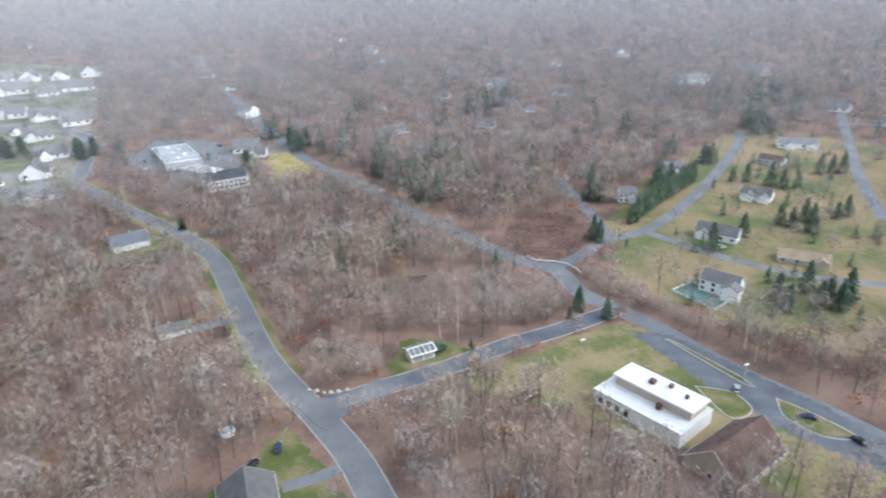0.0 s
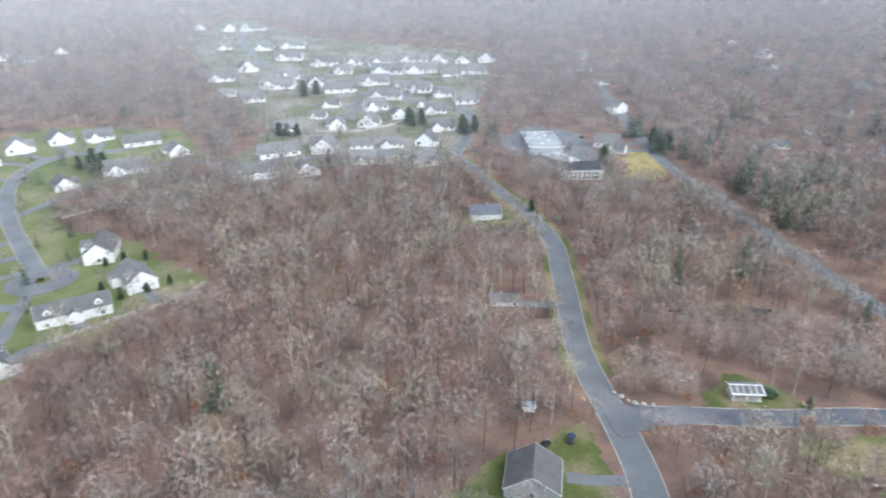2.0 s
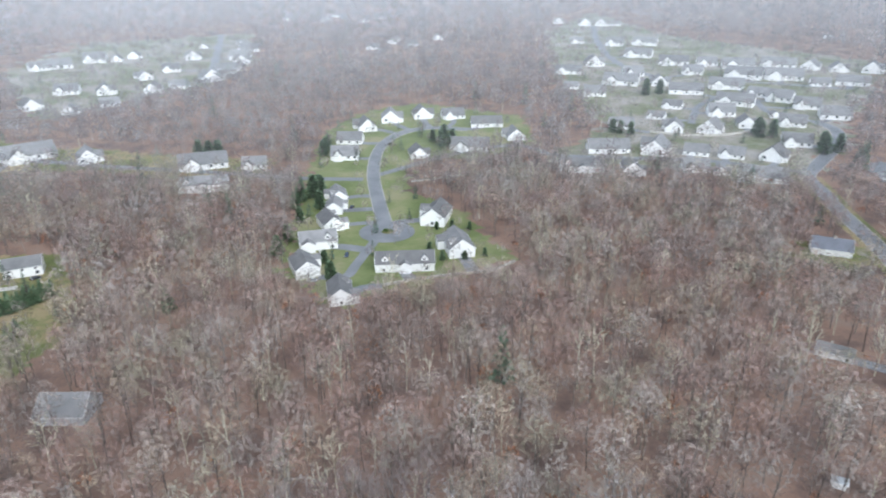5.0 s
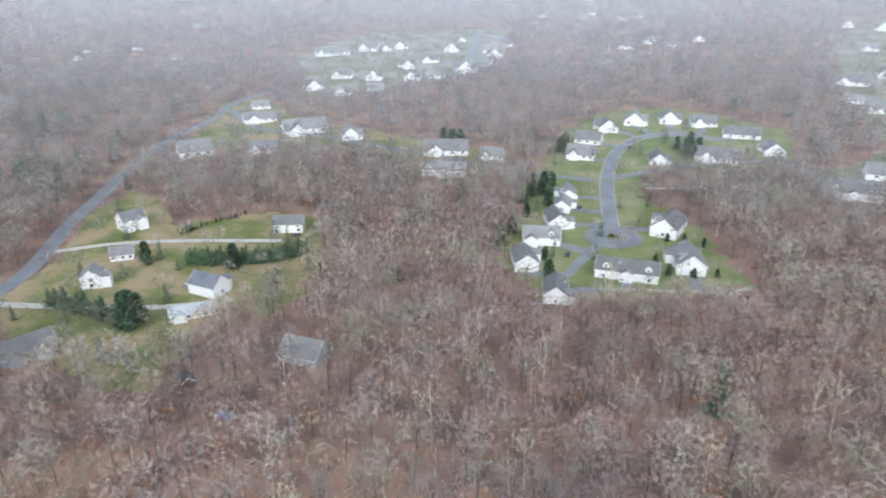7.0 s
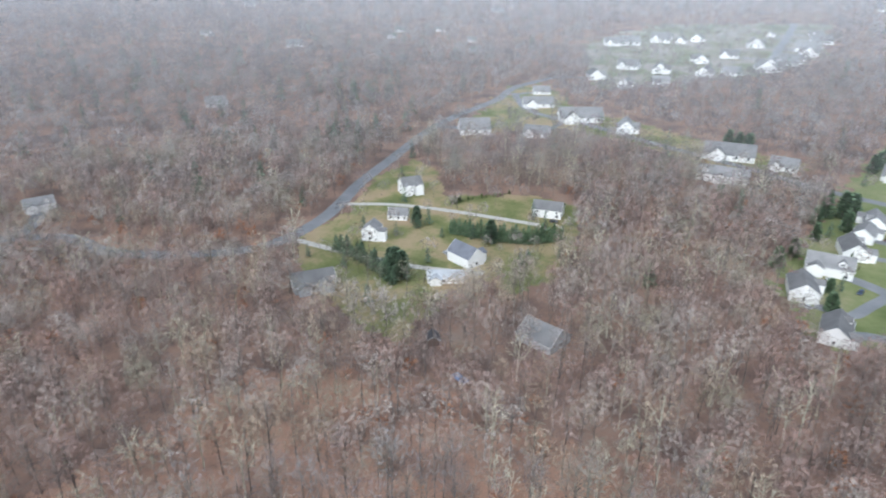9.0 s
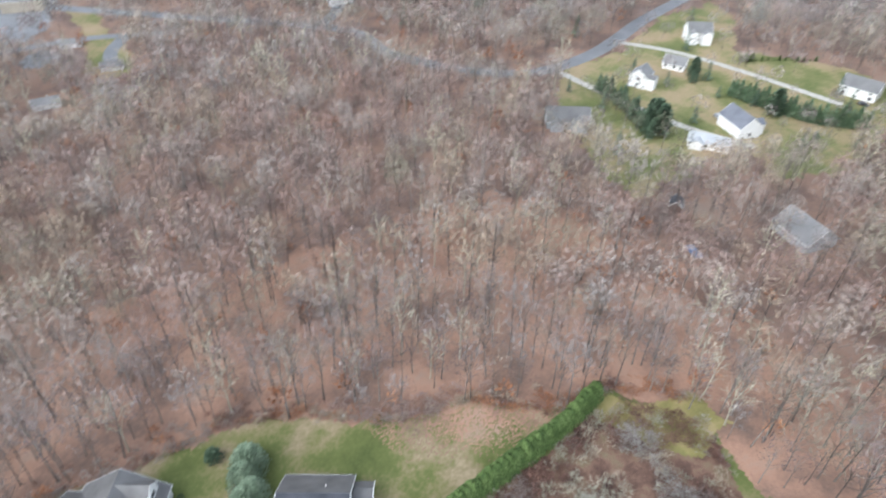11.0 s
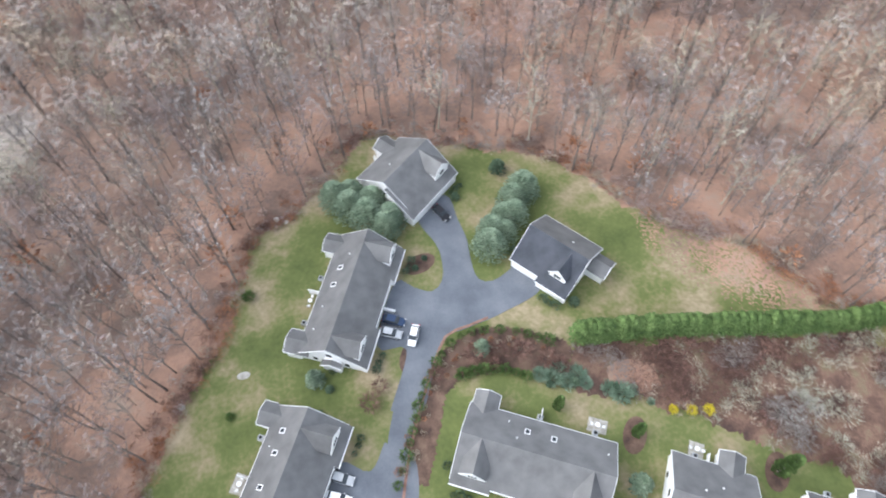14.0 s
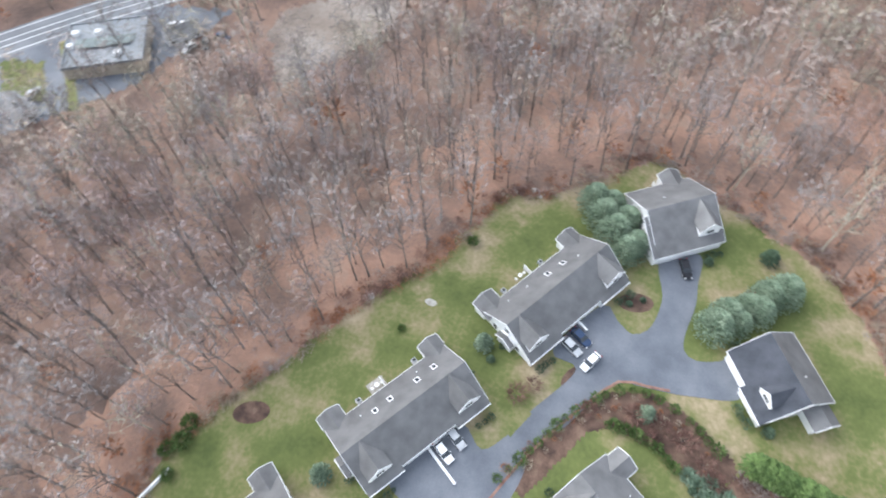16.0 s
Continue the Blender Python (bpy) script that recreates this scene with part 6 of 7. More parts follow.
lodge = house(26, 13, 6.2, 4.2, SIDING, DARKSHADEROOF, "white two-storey lodge with a dark blue-grey roof", windows=[(-10 + 2.8 * i, 6.5, z, 1.3, 1.5, 1, 1) for i in range(8) for z in (1.6, 4.4)] + outlook(26, 13))
part("cupola", Shape().box(5, 7, -1, 1, 9, 13.0), TRIM, lodge, "white square cupola")
settle(lodge, -124, 392, 212)
barn = house(14.5, 12, 3.0, 4.5, GREYSIDE, FARROOF, "grey house with a broad weathered roof among trees", windows=outlook(14.5, 12))
settle(barn, -196, -15, 60)
shop = block("shop_building", 141, -82.5, 33, 21, 17, 3.8, TAN, FLATROOF, "low shop with a grey flat roof beside the highway", "building")
for edge in shop.children:
    if edge.name.startswith("parapet"):
        edge.data.materials[0] = FLATROOF
part("roof_ridge", Shape().prism([(-8, -2.2, 3.9), (8, -2.2, 3.9), (6.5, 0, 4.5), (-6.5, 0, 4.5)], (0, 2.2, 0)), GREENROOF, shop, "pale grey-green raised roof strip")
for x, y in ((-4, 5.5), (8, -4), (9, 1), (2, -3.5)):
    part("roof_unit", Shape().box(x - 0.8, x + 0.8, y - 0.7, y + 0.7, 3.9, 5.0), TRIM, shop, "white rooftop unit")
patch([(168, -68.5), (156, -72.6), (146.4, -61), (157.5, -57.5)], LAWN, "roadside_lawn", "green grass beside the highway lots", 1.2, 0.1, ragged=0.15)
tagged(ribbon([(157, -81), (147, -72), (136.5, -62)], 2.4, 0.12, DRYGREEN, "grass_strip"), "narrow grass strip between asphalt lots", "grass", kind="structure")


def pavilion(x, y, turn_deg):
    p = tagged(new("pavilion"), "open park pavilion with white posts and a panelled grey roof", "pavilion")
    for a in (-4, 0, 4):
        for b in (-2.6, 2.6):
            part("post", Shape().box(a - 0.15, a + 0.15, b - 0.15, b + 0.15, 0, 2.7), TRIM, p)
    part("floor_slab", Shape().box(-4.6, 4.6, -3.2, 3.2, -0.2, 0.12), CONCRETE, p)
    for s in (-1, 1):
        part("roof", Shape().prism([(-5, s * 3.6, 2.6), (-5, 0, 4.0), (-5, 0, 4.2), (-5, s * 3.6, 2.8)], (10, 0, 0)), TRIM, p)
        for i in range(5):
            o = [(-4.7 + i * 1.9, s * 3.2, 2.99), (-4.7 + i * 1.9, s * 0.4, 4.08), (-3.1 + i * 1.9, s * 0.4, 4.08), (-3.1 + i * 1.9, s * 3.2, 2.99)]
            part("roof_panel", Shape().prism(o, (0, 0, 0.06)), FARROOF, p, "dull grey roof panel")
    p.matrix_world = pose(x, y, float(lift(x, y)), 0, 0, turn_deg)
    HOMES.append((x, y))


pavilion(-3, 192, 25)


front = house(13, 14, 3.0, 4.2, GREYSIDE, SHINGLE, "grey house with a weathered roof by the road", windows=outlook(13, 14), garages=[(-3, 4.6)])
settle(front, -46.0, 125, 109)
road([(-39, 131), (-31, 134), (-24, 138)], 4.0, name="driveway", label="short grey asphalt driveway", height=0.08)


# ------------------------------------------------------------------ small things by the houses and roads
def boulder(x, y, size, seed):
    rng = random.Random(seed)
    bm = bmesh.new()
    bmesh.ops.create_icosphere(bm, subdivisions=2, radius=size)
    for v in bm.verts:
        v.co *= 1 + 0.35 * noise.noise(v.co * (1.6 / size) + Vector((seed * 7.1, 0, 0)))
        v.co.z *= 0.65
    me = bpy.data.meshes.new("boulder")
    bm.to_mesh(me)
    bm.free()
    me.materials.append(STONE)
    b = tagged(new("boulder", me), "pale grey field boulder on the ground", "boulder", "boulders")
    b.matrix_world = pose(x, y, float(lift(x, y)) + size * 0.3, 0, 0, rng.uniform(0, 360))


for i, (x, y, size) in enumerate([(-38.9, 174.1, 0.8), (-36.3, 173.0, 1.0), (-33.7, 171.9, 0.7), (-31.5, 171.8, 0.9), (-29.2, 172.6, 0.8), (-26.6, 173.7, 0.7), (24, -82.6, 0.6), (20.6, -84.8, 0.7), (18.6, -83.6, 0.5), (-56.4, -74.2, 0.5), (42, -46, 0.7), (53, -24, 0.6)]):
    boulder(x, y, size, i + 3)


def cooling_unit(x, y, turn_deg):
    u = tagged(new("air_conditioner"), "small pale grey air conditioner beside a house", "air conditioner", "air conditioners")
    part("case", Shape().box(-0.45, 0.45, -0.45, 0.45, 0.1, 0.95), GREYSIDE, u)
    part("base", Shape().box(-0.6, 0.6, -0.6, 0.6, 0, 0.1), CONCRETE, u)
    ring = [(0.34 * math.cos(math.tau * i / 12), 0.34 * math.sin(math.tau * i / 12), 0.95) for i in range(12)]
    part("fan_grille", Shape().prism(ring, (0, 0, 0.04)), RUBBER, u)
    u.matrix_world = pose(x, y, 0.04, 0, 0, turn_deg)


def beside(hx, hy, a, u, v):
    q = radians(a)
    return hx + u * math.cos(q) - v * math.sin(q), hy + u * math.sin(q) + v * math.cos(q)


for hx, hy, a, spots in ((6.7, -60.2, 64, [(6.5, -8.6), (-4, -8.6)]), (23.4, -26, 62, [(5.5, -8.8), (-7.6, -8.8)]), (-20, -21.2, -29, [(0.5, -8.8), (-9.8, -8.8)]), (-46.7, -7.4, -31, [(2.6, -8.8)]), (-67, 4, -29, [(2.8, -8.8)])):
    for u, v in spots:
        cooling_unit(*beside(hx, hy, a, u, v), a)


def terrace(hx, hy, a, u, v, w, d):
    """A paved terrace with a table and two chairs."""
    x, y = beside(hx, hy, a, u, v)
    t = tagged(new("terrace"), "pale paved terrace behind a house", "terrace", "terraces", "structure")
    nx_, ny_ = int(w / 0.9), int(d / 0.9)
    for i in range(nx_):
        for j in range(ny_):
            part("paving_slab", Shape().box(-w / 2 + i * 0.9, -w / 2 + i * 0.9 + 0.87, -d / 2 + j * 0.9, -d / 2 + j * 0.9 + 0.87, 0, 0.1), STONE, t)
    t.matrix_world = pose(x, y, 0.04, 0, 0, a)
    table = tagged(new("garden_table"), "round pale garden table on a terrace", "table", "garden tables")
    ring = [(0.48 * math.cos(math.tau * i / 16), 0.48 * math.sin(math.tau * i / 16), 0.7) for i in range(16)]
    part("tabletop", Shape().prism(ring, (0, 0, 0.05)), TRIM, table)
    part("leg", Shape().box(-0.06, 0.06, -0.06, 0.06, 0, 0.7), TRIM, table)
    table.matrix_world = pose(x, y, 0.14, 0, 0, a)
    for s in (-1, 1):
        c = tagged(new("garden_chair"), "pale garden chair beside a table", "chair", "garden chairs")
        part("seat", Shape().box(-0.25, 0.25, -0.25, 0.25, 0.4, 0.46), TRIM, c)
        part("backrest", Shape().box(-0.25, 0.25, 0.21, 0.27, 0.46, 0.9), TRIM, c)
        for lx in (-0.22, 0.22):
            for ly in (-0.22, 0.22):
                part("leg", Shape().box(lx - 0.025, lx + 0.025, ly - 0.025, ly + 0.025, 0, 0.4), TRIM, c)
        c.matrix_world = pose(*beside(x, y, a, s * 1.1, 0), 0.14, 0, 0, a - 90 * s)


for spec in ((6.7, -60.2, 64, 1.5, -9.0, 3.6, 2.7), (23.4, -26, 62, 1.0, -9.2, 3.6, 2.7), (-20, -21.2, -29, -10, -10.4, 3.6, 2.7), (-46.7, -7.4, -31, 2.4, -10.2, 2.7, 2.7)):
    terrace(*spec)


def privacy_screen(hx, hy, a, u, v, length):
    x, y = beside(hx, hy, a, u, v)
    f = tagged(new("privacy_screen"), "short white privacy screen behind a house", "screen", "privacy screens")
    for q in (-length / 2, length / 2):
        part("post", Shape().box(-0.09, 0.09, q - 0.09, q + 0.09, 0, 1.95), TRIM, f)
    part("panel", Shape().box(-0.05, 0.05, -length / 2 + 0.09, length / 2 - 0.09, 0.15, 1.85), TRIM, f)
    f.matrix_world = pose(x, y, 0.04, 0, 0, a)


for spec in ((6.95, -60.35, 64, -0.4, -8.2, 2.6), (23.65, -26.1, 62, -0.2, -8.3, 2.6), (-20.1, -21.4, -29, 0.4, -8.6, 2.6), (-9.9, -88, 40, -0.6, -9.6, 2.0), (-46.7, -7.4, -31, 0.4, -8.6, 2.2)):
    privacy_screen(*spec)


def frame_bed(x, y, turn_deg):
    f = tagged(new("raised_bed"), "weathered wooden raised bed on the lawn", "raised bed", "raised beds")
    for a, b, c, d in ((-2, 2, -0.6, -0.5), (-2, 2, 0.5, 0.6), (-2, -1.9, -0.5, 0.5), (1.9, 2, -0.5, 0.5)):
        part("board", Shape().box(a, b, c, d, 0, 0.45), STONE, f)
    part("soil", Shape().box(-1.9, 1.9, -0.5, 0.5, 0, 0.35), MULCH, f)
    f.matrix_world = pose(x, y, float(lift(x, y)) + 0.04, 0, 0, turn_deg)


for i in range(4):
    frame_bed(36 + 2.1 * i, 160.5 - 0.4 * i, 75)
frame_bed(50, 152, 20)
shed = house(3.2, 2.4, 2.0, 0.9, SIDING, GREYROOF, "small white shed in the woods", name="shed")
settle(tagged(shed, category="shed"), -59, 153, 30)
hut = house(4, 3, 2.2, 1.2, BROWNROOF, BROWNROOF, "small brown hut on the hall lawn", name="shed")
settle(tagged(hut, category="shed"), 31, 166, 30)
barnlet = house(5, 4, 2.4, 1.6, BROWNROOF, DARKSHADEROOF, "dark shed among the trees", name="shed")
settle(tagged(barnlet, category="shed"), -185, -52, 20)
tarp = Shape()
tx, ty = 13, 7
tz = [[0.75 * math.sin(math.pi * i / (tx - 1)) ** 0.5 * math.sin(math.pi * j / (ty - 1)) ** 0.5 * (0.8 + 0.5 * noise.noise((i * 0.9, j * 0.9, 2.0))) for j in range(ty)] for i in range(tx)]
for i in range(tx):
    for j in range(ty):
        tarp.v.append((-3.2 + 6.4 * i / (tx - 1), -1.6 + 3.2 * j / (ty - 1), tz[i][j]))
for i in range(tx - 1):
    for j in range(ty - 1):
        tarp.f.append((i * ty + j, (i + 1) * ty + j, (i + 1) * ty + j + 1, i * ty + j + 1))
        tarp.m.append(0)
TARP = material("blue_tarp", [(0.2, (0.10, 0.17, 0.30)), (0.8, (0.20, 0.28, 0.42))], 0.8, 6, 0.5, 0.4, 4)
tagged(part("tarpaulin", tarp, TARP), "crumpled blue tarpaulin over a pile", "tarpaulin").matrix_world = pose(-167, -38, 0.4, 0, 0, 50)

# foundation shrubs along the near houses
spots = []
for hx, hy, a, L, W in ((-9.9, -88, 40, 15.2, 17), (6.7, -60.2, 64, 27.2, 14.4), (-36.4, -60.7, -50, 13.8, 14.4), (23.4, -26, 62, 27, 14.6), (-20, -21.2, -29, 27, 14.8), (-46.7, -7.4, -31, 14, 14.8), (-67, 4, -29, 14, 14.6)):
    rng = random.Random(int(abs(hx)))
    for s in (-1, 1):
        for k in range(3):
            spots.append((*beside(hx, hy, a, s * (L / 2 - 1.0 - 1.5 * k), W / 2 + 1.2 + rng.uniform(0, 0.6)), rng.uniform(0.7, 1.3)))
        spots.append((*beside(hx, hy, a, s * (L / 2 + 1.3), rng.uniform(-5, 5)), rng.uniform(0.8, 1.4)))
spots = [p for p in spots if not inside(APRON, np.array([p[0]]), np.array([p[1]]))[0]]
plant(LOW, [BARK, NEEDLE], "foundation_shrub", "low dark green shrub against a house wall", "shrub", "foundation shrubs", spots)
rng = random.Random(5)
bed = [(2.4, -26), (-4, -38.5), (-9.5, -44.6), (-15.5, -46.5), (-21, -45.6), (-27, -42.5), (-31, -39.4)]
spots = []
for p in smooth(bed, 1.1):
    for _ in range(2):
        spots.append((p.x + rng.uniform(-1.6, 1.6), p.y + rng.uniform(-1.6, 1.6), rng.uniform(0.35, 0.75)))
plant([bush(760 + i, 1.5, 1.8, 130, 0.12, 0.6) for i in range(2)], [BARK, OCHRE], "dry_ornamental_grass", "clump of tan ornamental grass in a bed", "grass clump", "grasses in the driveway bed", spots[::2])
plant([bush(770 + i, 1.5, 1.6, 150, 0.14, 0.5) for i in range(2)], [BARK, RUSSET], "russet_shrub", "small russet shrub in a mulch bed", "shrub", "russet shrubs in the driveway bed", spots[1::4])
plant([bush(780 + i, 2.0, 1.3, 520, 0.26, 0.4) for i in range(3)], [BARK, JUNIPER], "juniper_shrub", "grey-green spreading evergreen shrub", "shrub", "evergreen shrubs by the hollow", [(-26.4, -37.2, 0.9), (-28.6, -36.0, 1.1), (-30.0, -37.4, 0.9), (-31.0, -34.9, 1.2), (-33.2, -35.6, 1.0), (-34.4, -33.6, 0.8), (-38.4, -31.6, 1.0), (-40.4, -30.2, 1.1), (-42.4, -30.4, 0.8), (-45.2, -27.6, 0.5), (3.6, 196.2, 1.6)])


# ------------------------------------------------------------------ road details
def disc(x, y, r, mat, name, label, height, squash=1.0, turn_deg=0.0, n=40):
    s = Shape()
    q = radians(turn_deg)
    rim = []
    for i in range(n):
        t = math.tau * i / n
        u, v = r * math.cos(t), r * squash * math.sin(t)
        px, py = x + u * math.cos(q) - v * math.sin(q), y + u * math.sin(q) + v * math.cos(q)
        rim.append((px, py, float(lift(px, py)) + height))
    s.prism([(a, b, c - 0.1) for a, b, c in rim], (0, 0, 0.1))
    return tagged(part(name, s, mat), label, name.split("_")[-1], kind="structure")


tagged(ribbon(UPPER_WALL, 0.7, 1.3, CONCRETE, "retaining_wall", 0, 1.3), "pale retaining wall along the wood's edge", "wall", kind="structure")
tagged(ribbon(ESTATE_WALL, 0.9, 1.6, CONCRETE, "retaining_wall", 0, 1.6), "pale retaining wall below the white houses", "wall", kind="structure")
disc(-282, 134, 14.5, ROADGREY, "turning_circle", "round asphalt end of the cul-de-sac", 0.2)
disc(-282, 134.5, 3.2, LAWN, "traffic_island", "small planted island in the turning circle", 0.3)
plant(LOW, [BARK, CEDAR], "low_shrub", "low green shrub on the traffic island", "shrub", "island shrubs", [(-283, 134, 2.2), (-281, 136, 1.8), (-281.5, 133.4, 2.0)])
for poly in ([(106, 160), (113, 152), (119, 141), (110, 142), (104, 151)], [(85, 197), (88, 194), (101, 171), (100, 168)], [(84, 168), (94, 164), (96, 155), (88, 152)]):
    ob = patch(poly, LAWN, "grass_island", "grass island in the car park", 0.8, 0.2, clear=False, ragged=0.15)
    edge_line = smooth(poly + poly[:1], 2.0)
    k = ribbon([tuple(p) for p in edge_line], 0.4, 0.22, CONCRETE, "kerb", 0, 0.2)
    k.parent = ob
highway = [(215, -20), (185, -55), (172, -73), (158, -91), (143, -108), (110, -145)]
for off in (-4.4, -1.2, 1.2, 4.4):
    tagged(ribbon(highway, 0.28, 0.075, TRIM, "lane_line", off), "white painted lane line on the highway", "lane line", kind="structure")
tagged(ribbon([(42, 270.5), (47, 264), (59, 259.8), (62, 252)], 0.3, 0.95, TRIM, "guard_rail", 6.0, 0.5), "white guard rail along the street bend", "guard rail", kind="structure")
tagged(ribbon(TERRACE_WALL, 0.7, 1.3, CONCRETE, "retaining_wall", 0, 1.3), "pale stone retaining wall below the houses", "wall", kind="structure")
tagged(ribbon([(18.3, -23.0), (10.8, -19.0)], 0.5, 0.5, TRIM, "low_wall", 0, 0.5), "low white wall between two driveways", "wall", kind="structure")
tagged(ribbon([(1.6, -58.0), (-1.2, -56.5)], 0.5, 0.9, TRIM, "low_wall", 0, 0.9), "low white wall beside a garage", "wall", kind="structure")
tagged(ribbon([(61.5, 8), (59.4, 0.0)], 0.4, 1.1, TRIM, "fence_run", 0, 1.1), "white fence at the lawn's edge", "fence", kind="structure")

patch([(3.9, -24), (-3.2, -39.2), (-9.0, -46.4), (-16.1, -49.4), (-24.4, -48.0), (-33.5, -43.0), (-34.0, -40), (-30, -36.4), (-22, -39), (-11.3, -40), (-7.7, -37.5), (-1.0, -22)], MULCH, "planting_bed", "red-brown mulch bed along the driveway", 0.5, 0.1, clear=False, ragged=0.15)
BRICK = material("red_brick_edging", [(0.2, (0.20, 0.105, 0.08)), (0.8, (0.33, 0.20, 0.155))], 0.8, 8, 0.9, 0.3, 8, depth=0.03)
tagged(ribbon([(4.0, -19), (1.2, -27.5), (-2.3, -35.1), (-6.3, -42.6), (-10.3, -48.8), (-15.2, -50), (-19.5, -50.9)], 0.5, 0.17, BRICK, "edging", 0.35, 0.17), "thin red-brown edging along the driveway", "edging", kind="structure")
for x, y, a in ((-8.4, -66.6, 20), (-40, -22.3, 60), (-62.5, -10.6, 60), (-84.8, 4.8, 60), (-29, -75.5, 60), (51.6, -15.0, 30), (30.1, -49.8, 0), (-2.6, -46.5, 60)):
    disc(x, y, 3.6 if x != 30.1 else 1.3, MULCH if x != 30.1 else STONE, "planting_bed", "oval mulch bed on the lawn", 0.1, 0.6, a)
plant([bush(700 + i, 1.5, 2.2, 200, 0.12, 0.6) for i in range(2)], [BARK, REDDISH], "bare_shrub", "leafless reddish brown shrub in a bed", "shrub", "bare garden shrubs", [(6.9, -38.6, 1.7), (4.5, -41.6, 1.2), (-14.5, -44, 1), (-19.5, -43.6, 1.2), (-24, -42.6, 1.1), (-28.5, -40, 1.2), (-6.5, -41.5, 0.8), (-18, -41.2, 0.9), (-31, -37.8, 0.9)])
hollow = [(-34.2, -40.8), (-48, -39), (-67.4, -36), (-86.6, -32.2), (-99.7, -31.7), (-109, -10.8), (-94.5, 3.2), (-77, -4.5), (-59, -19), (-42, -29)]
gx, gy = (q.ravel() for q in np.meshgrid(np.arange(-112, -30, 1.25), np.arange(-42, 6, 1.25)))
gx, gy = gx + trng.uniform(-0.7, 0.7, len(gx)), gy + trng.uniform(-0.7, 0.7, len(gx))
lump = np.array([noise.noise((a * 0.11, b * 0.11, 9.0)) for a, b in zip(gx, gy)])
for sel, mat, nm, lb in (((lump > 0.04) & (lump < 0.27) | (gx > -56) & (lump < -0.13), REDDISH, "red_brush", "low reddish brown brush in the wet hollow"), ((np.hypot(gx + 88, gy + 16) < 6 + 16 * lump) | (np.hypot(gx + 73, gy + 20) < 3 + 10 * lump), ASHEN, "grey_brush", "pale grey dead brush in the wet hollow"), ((lump > -0.13) & (lump < -0.07), OCHRE, "tan_brush", "tan dry brush in the wet hollow"), ((lump > -0.07) & (lump < 0.03) & (gx < -52), LICHEN, "olive_brush", "grey-olive dry brush in the wet hollow"), ((lump > 0.25), DUSK, "dark_brush", "dark brown brush in the wet hollow")):
    ok = inside(hollow, gx, gy) & sel
    V, T, M = planted([bush(720 + i, 1.2, 1.4, 40, 0.10, 0.8) for i in range(4)], gx[ok], gy[ok], trng.uniform(0.6, 1.4, ok.sum()), trng)
    tagged(new(nm, array_mesh(nm, V, T, [BARK, mat], M)), lb, "brush", kind="stuff")
strip = [(108, 208), (121, 200), (135, 186), (148, 171), (142, 160), (121, 180), (104, 205)]
patch([(-39, -36), (-44, -37), (-49, -34.5), (-48, -29.5), (-43, -29), (-39, -32)], FRESH, "leaf_patch", "orange-tan fallen leaves in the hollow", 0.5, 0.1, clear=False, ragged=0.5)
patch([(-96, -35), (-107, -23), (-114, -14), (-112, -6), (-108, -8), (-98, -8), (-95, -18), (-93, -28)], OLIVE, "olive_grass", "yellow-olive grass at the hollow's edge", 0.6, 0.09, clear=False, ragged=1.2)
MARSH = material("marsh_twigs", [(0.25, (0.225, 0.115, 0.105)), (0.75, (0.33, 0.18, 0.16))], 0.1, 4, 0.95, 0, per_piece=0.15, lace=2.0)
for poly in (RED_MARSH, strip):
    X, Y = (q.ravel() for q in np.meshgrid(np.arange(min(p[0] for p in poly), max(p[0] for p in poly), 2.2), np.arange(min(p[1] for p in poly), max(p[1] for p in poly), 2.2)))
    X, Y = X + trng.uniform(-1, 1, len(X)), Y + trng.uniform(-1, 1, len(X))
    ok = inside(poly, X, Y)
    V, T, M = planted([bush(740 + i, 1.7, 2.2, 50, 0.2, 0.7) for i in range(3)], X[ok], Y[ok], trng.uniform(0.6, 1.3, ok.sum()), trng)
    tagged(new("marsh_brush", array_mesh("marsh_brush", V, T, [BARK, MARSH], M)), "dense reddish brush on marshy ground", "brush", kind="stuff")


PALER = twigs("pale_twig_clumps", (1.5, 1.42, 1.36), 0.05, 1.8)
for poly in THICKETS:
    X, Y = (q.ravel() for q in np.meshgrid(np.arange(min(p[0] for p in poly), max(p[0] for p in poly), 3.2), np.arange(min(p[1] for p in poly), max(p[1] for p in poly), 3.2)))
    X, Y = X + trng.uniform(-1.4, 1.4, len(X)), Y + trng.uniform(-1.4, 1.4, len(X))
    ok = inside(poly, X, Y)
    for line, half in ROADS:
        ok &= np.min(np.hypot(X[:, None] - np.array([p.x for p in line]), Y[:, None] - np.array([p.y for p in line])), 1) > half + 2.5
    V, T, M = planted([clumped(bush(790 + i, 2.6, 6.5, 90, 0.2, 0.6), 790 + i, 7.5, 3.0, 0.4, 70, 1.2) for i in range(4)], X[ok], Y[ok], trng.uniform(0.7, 1.25, ok.sum()), trng, 4)
    tagged(new("thicket", array_mesh("thicket", V, T, [BARK] + PALER[:4], M)), "dense pale leafless thicket beside the side road", "thicket", kind="stuff")


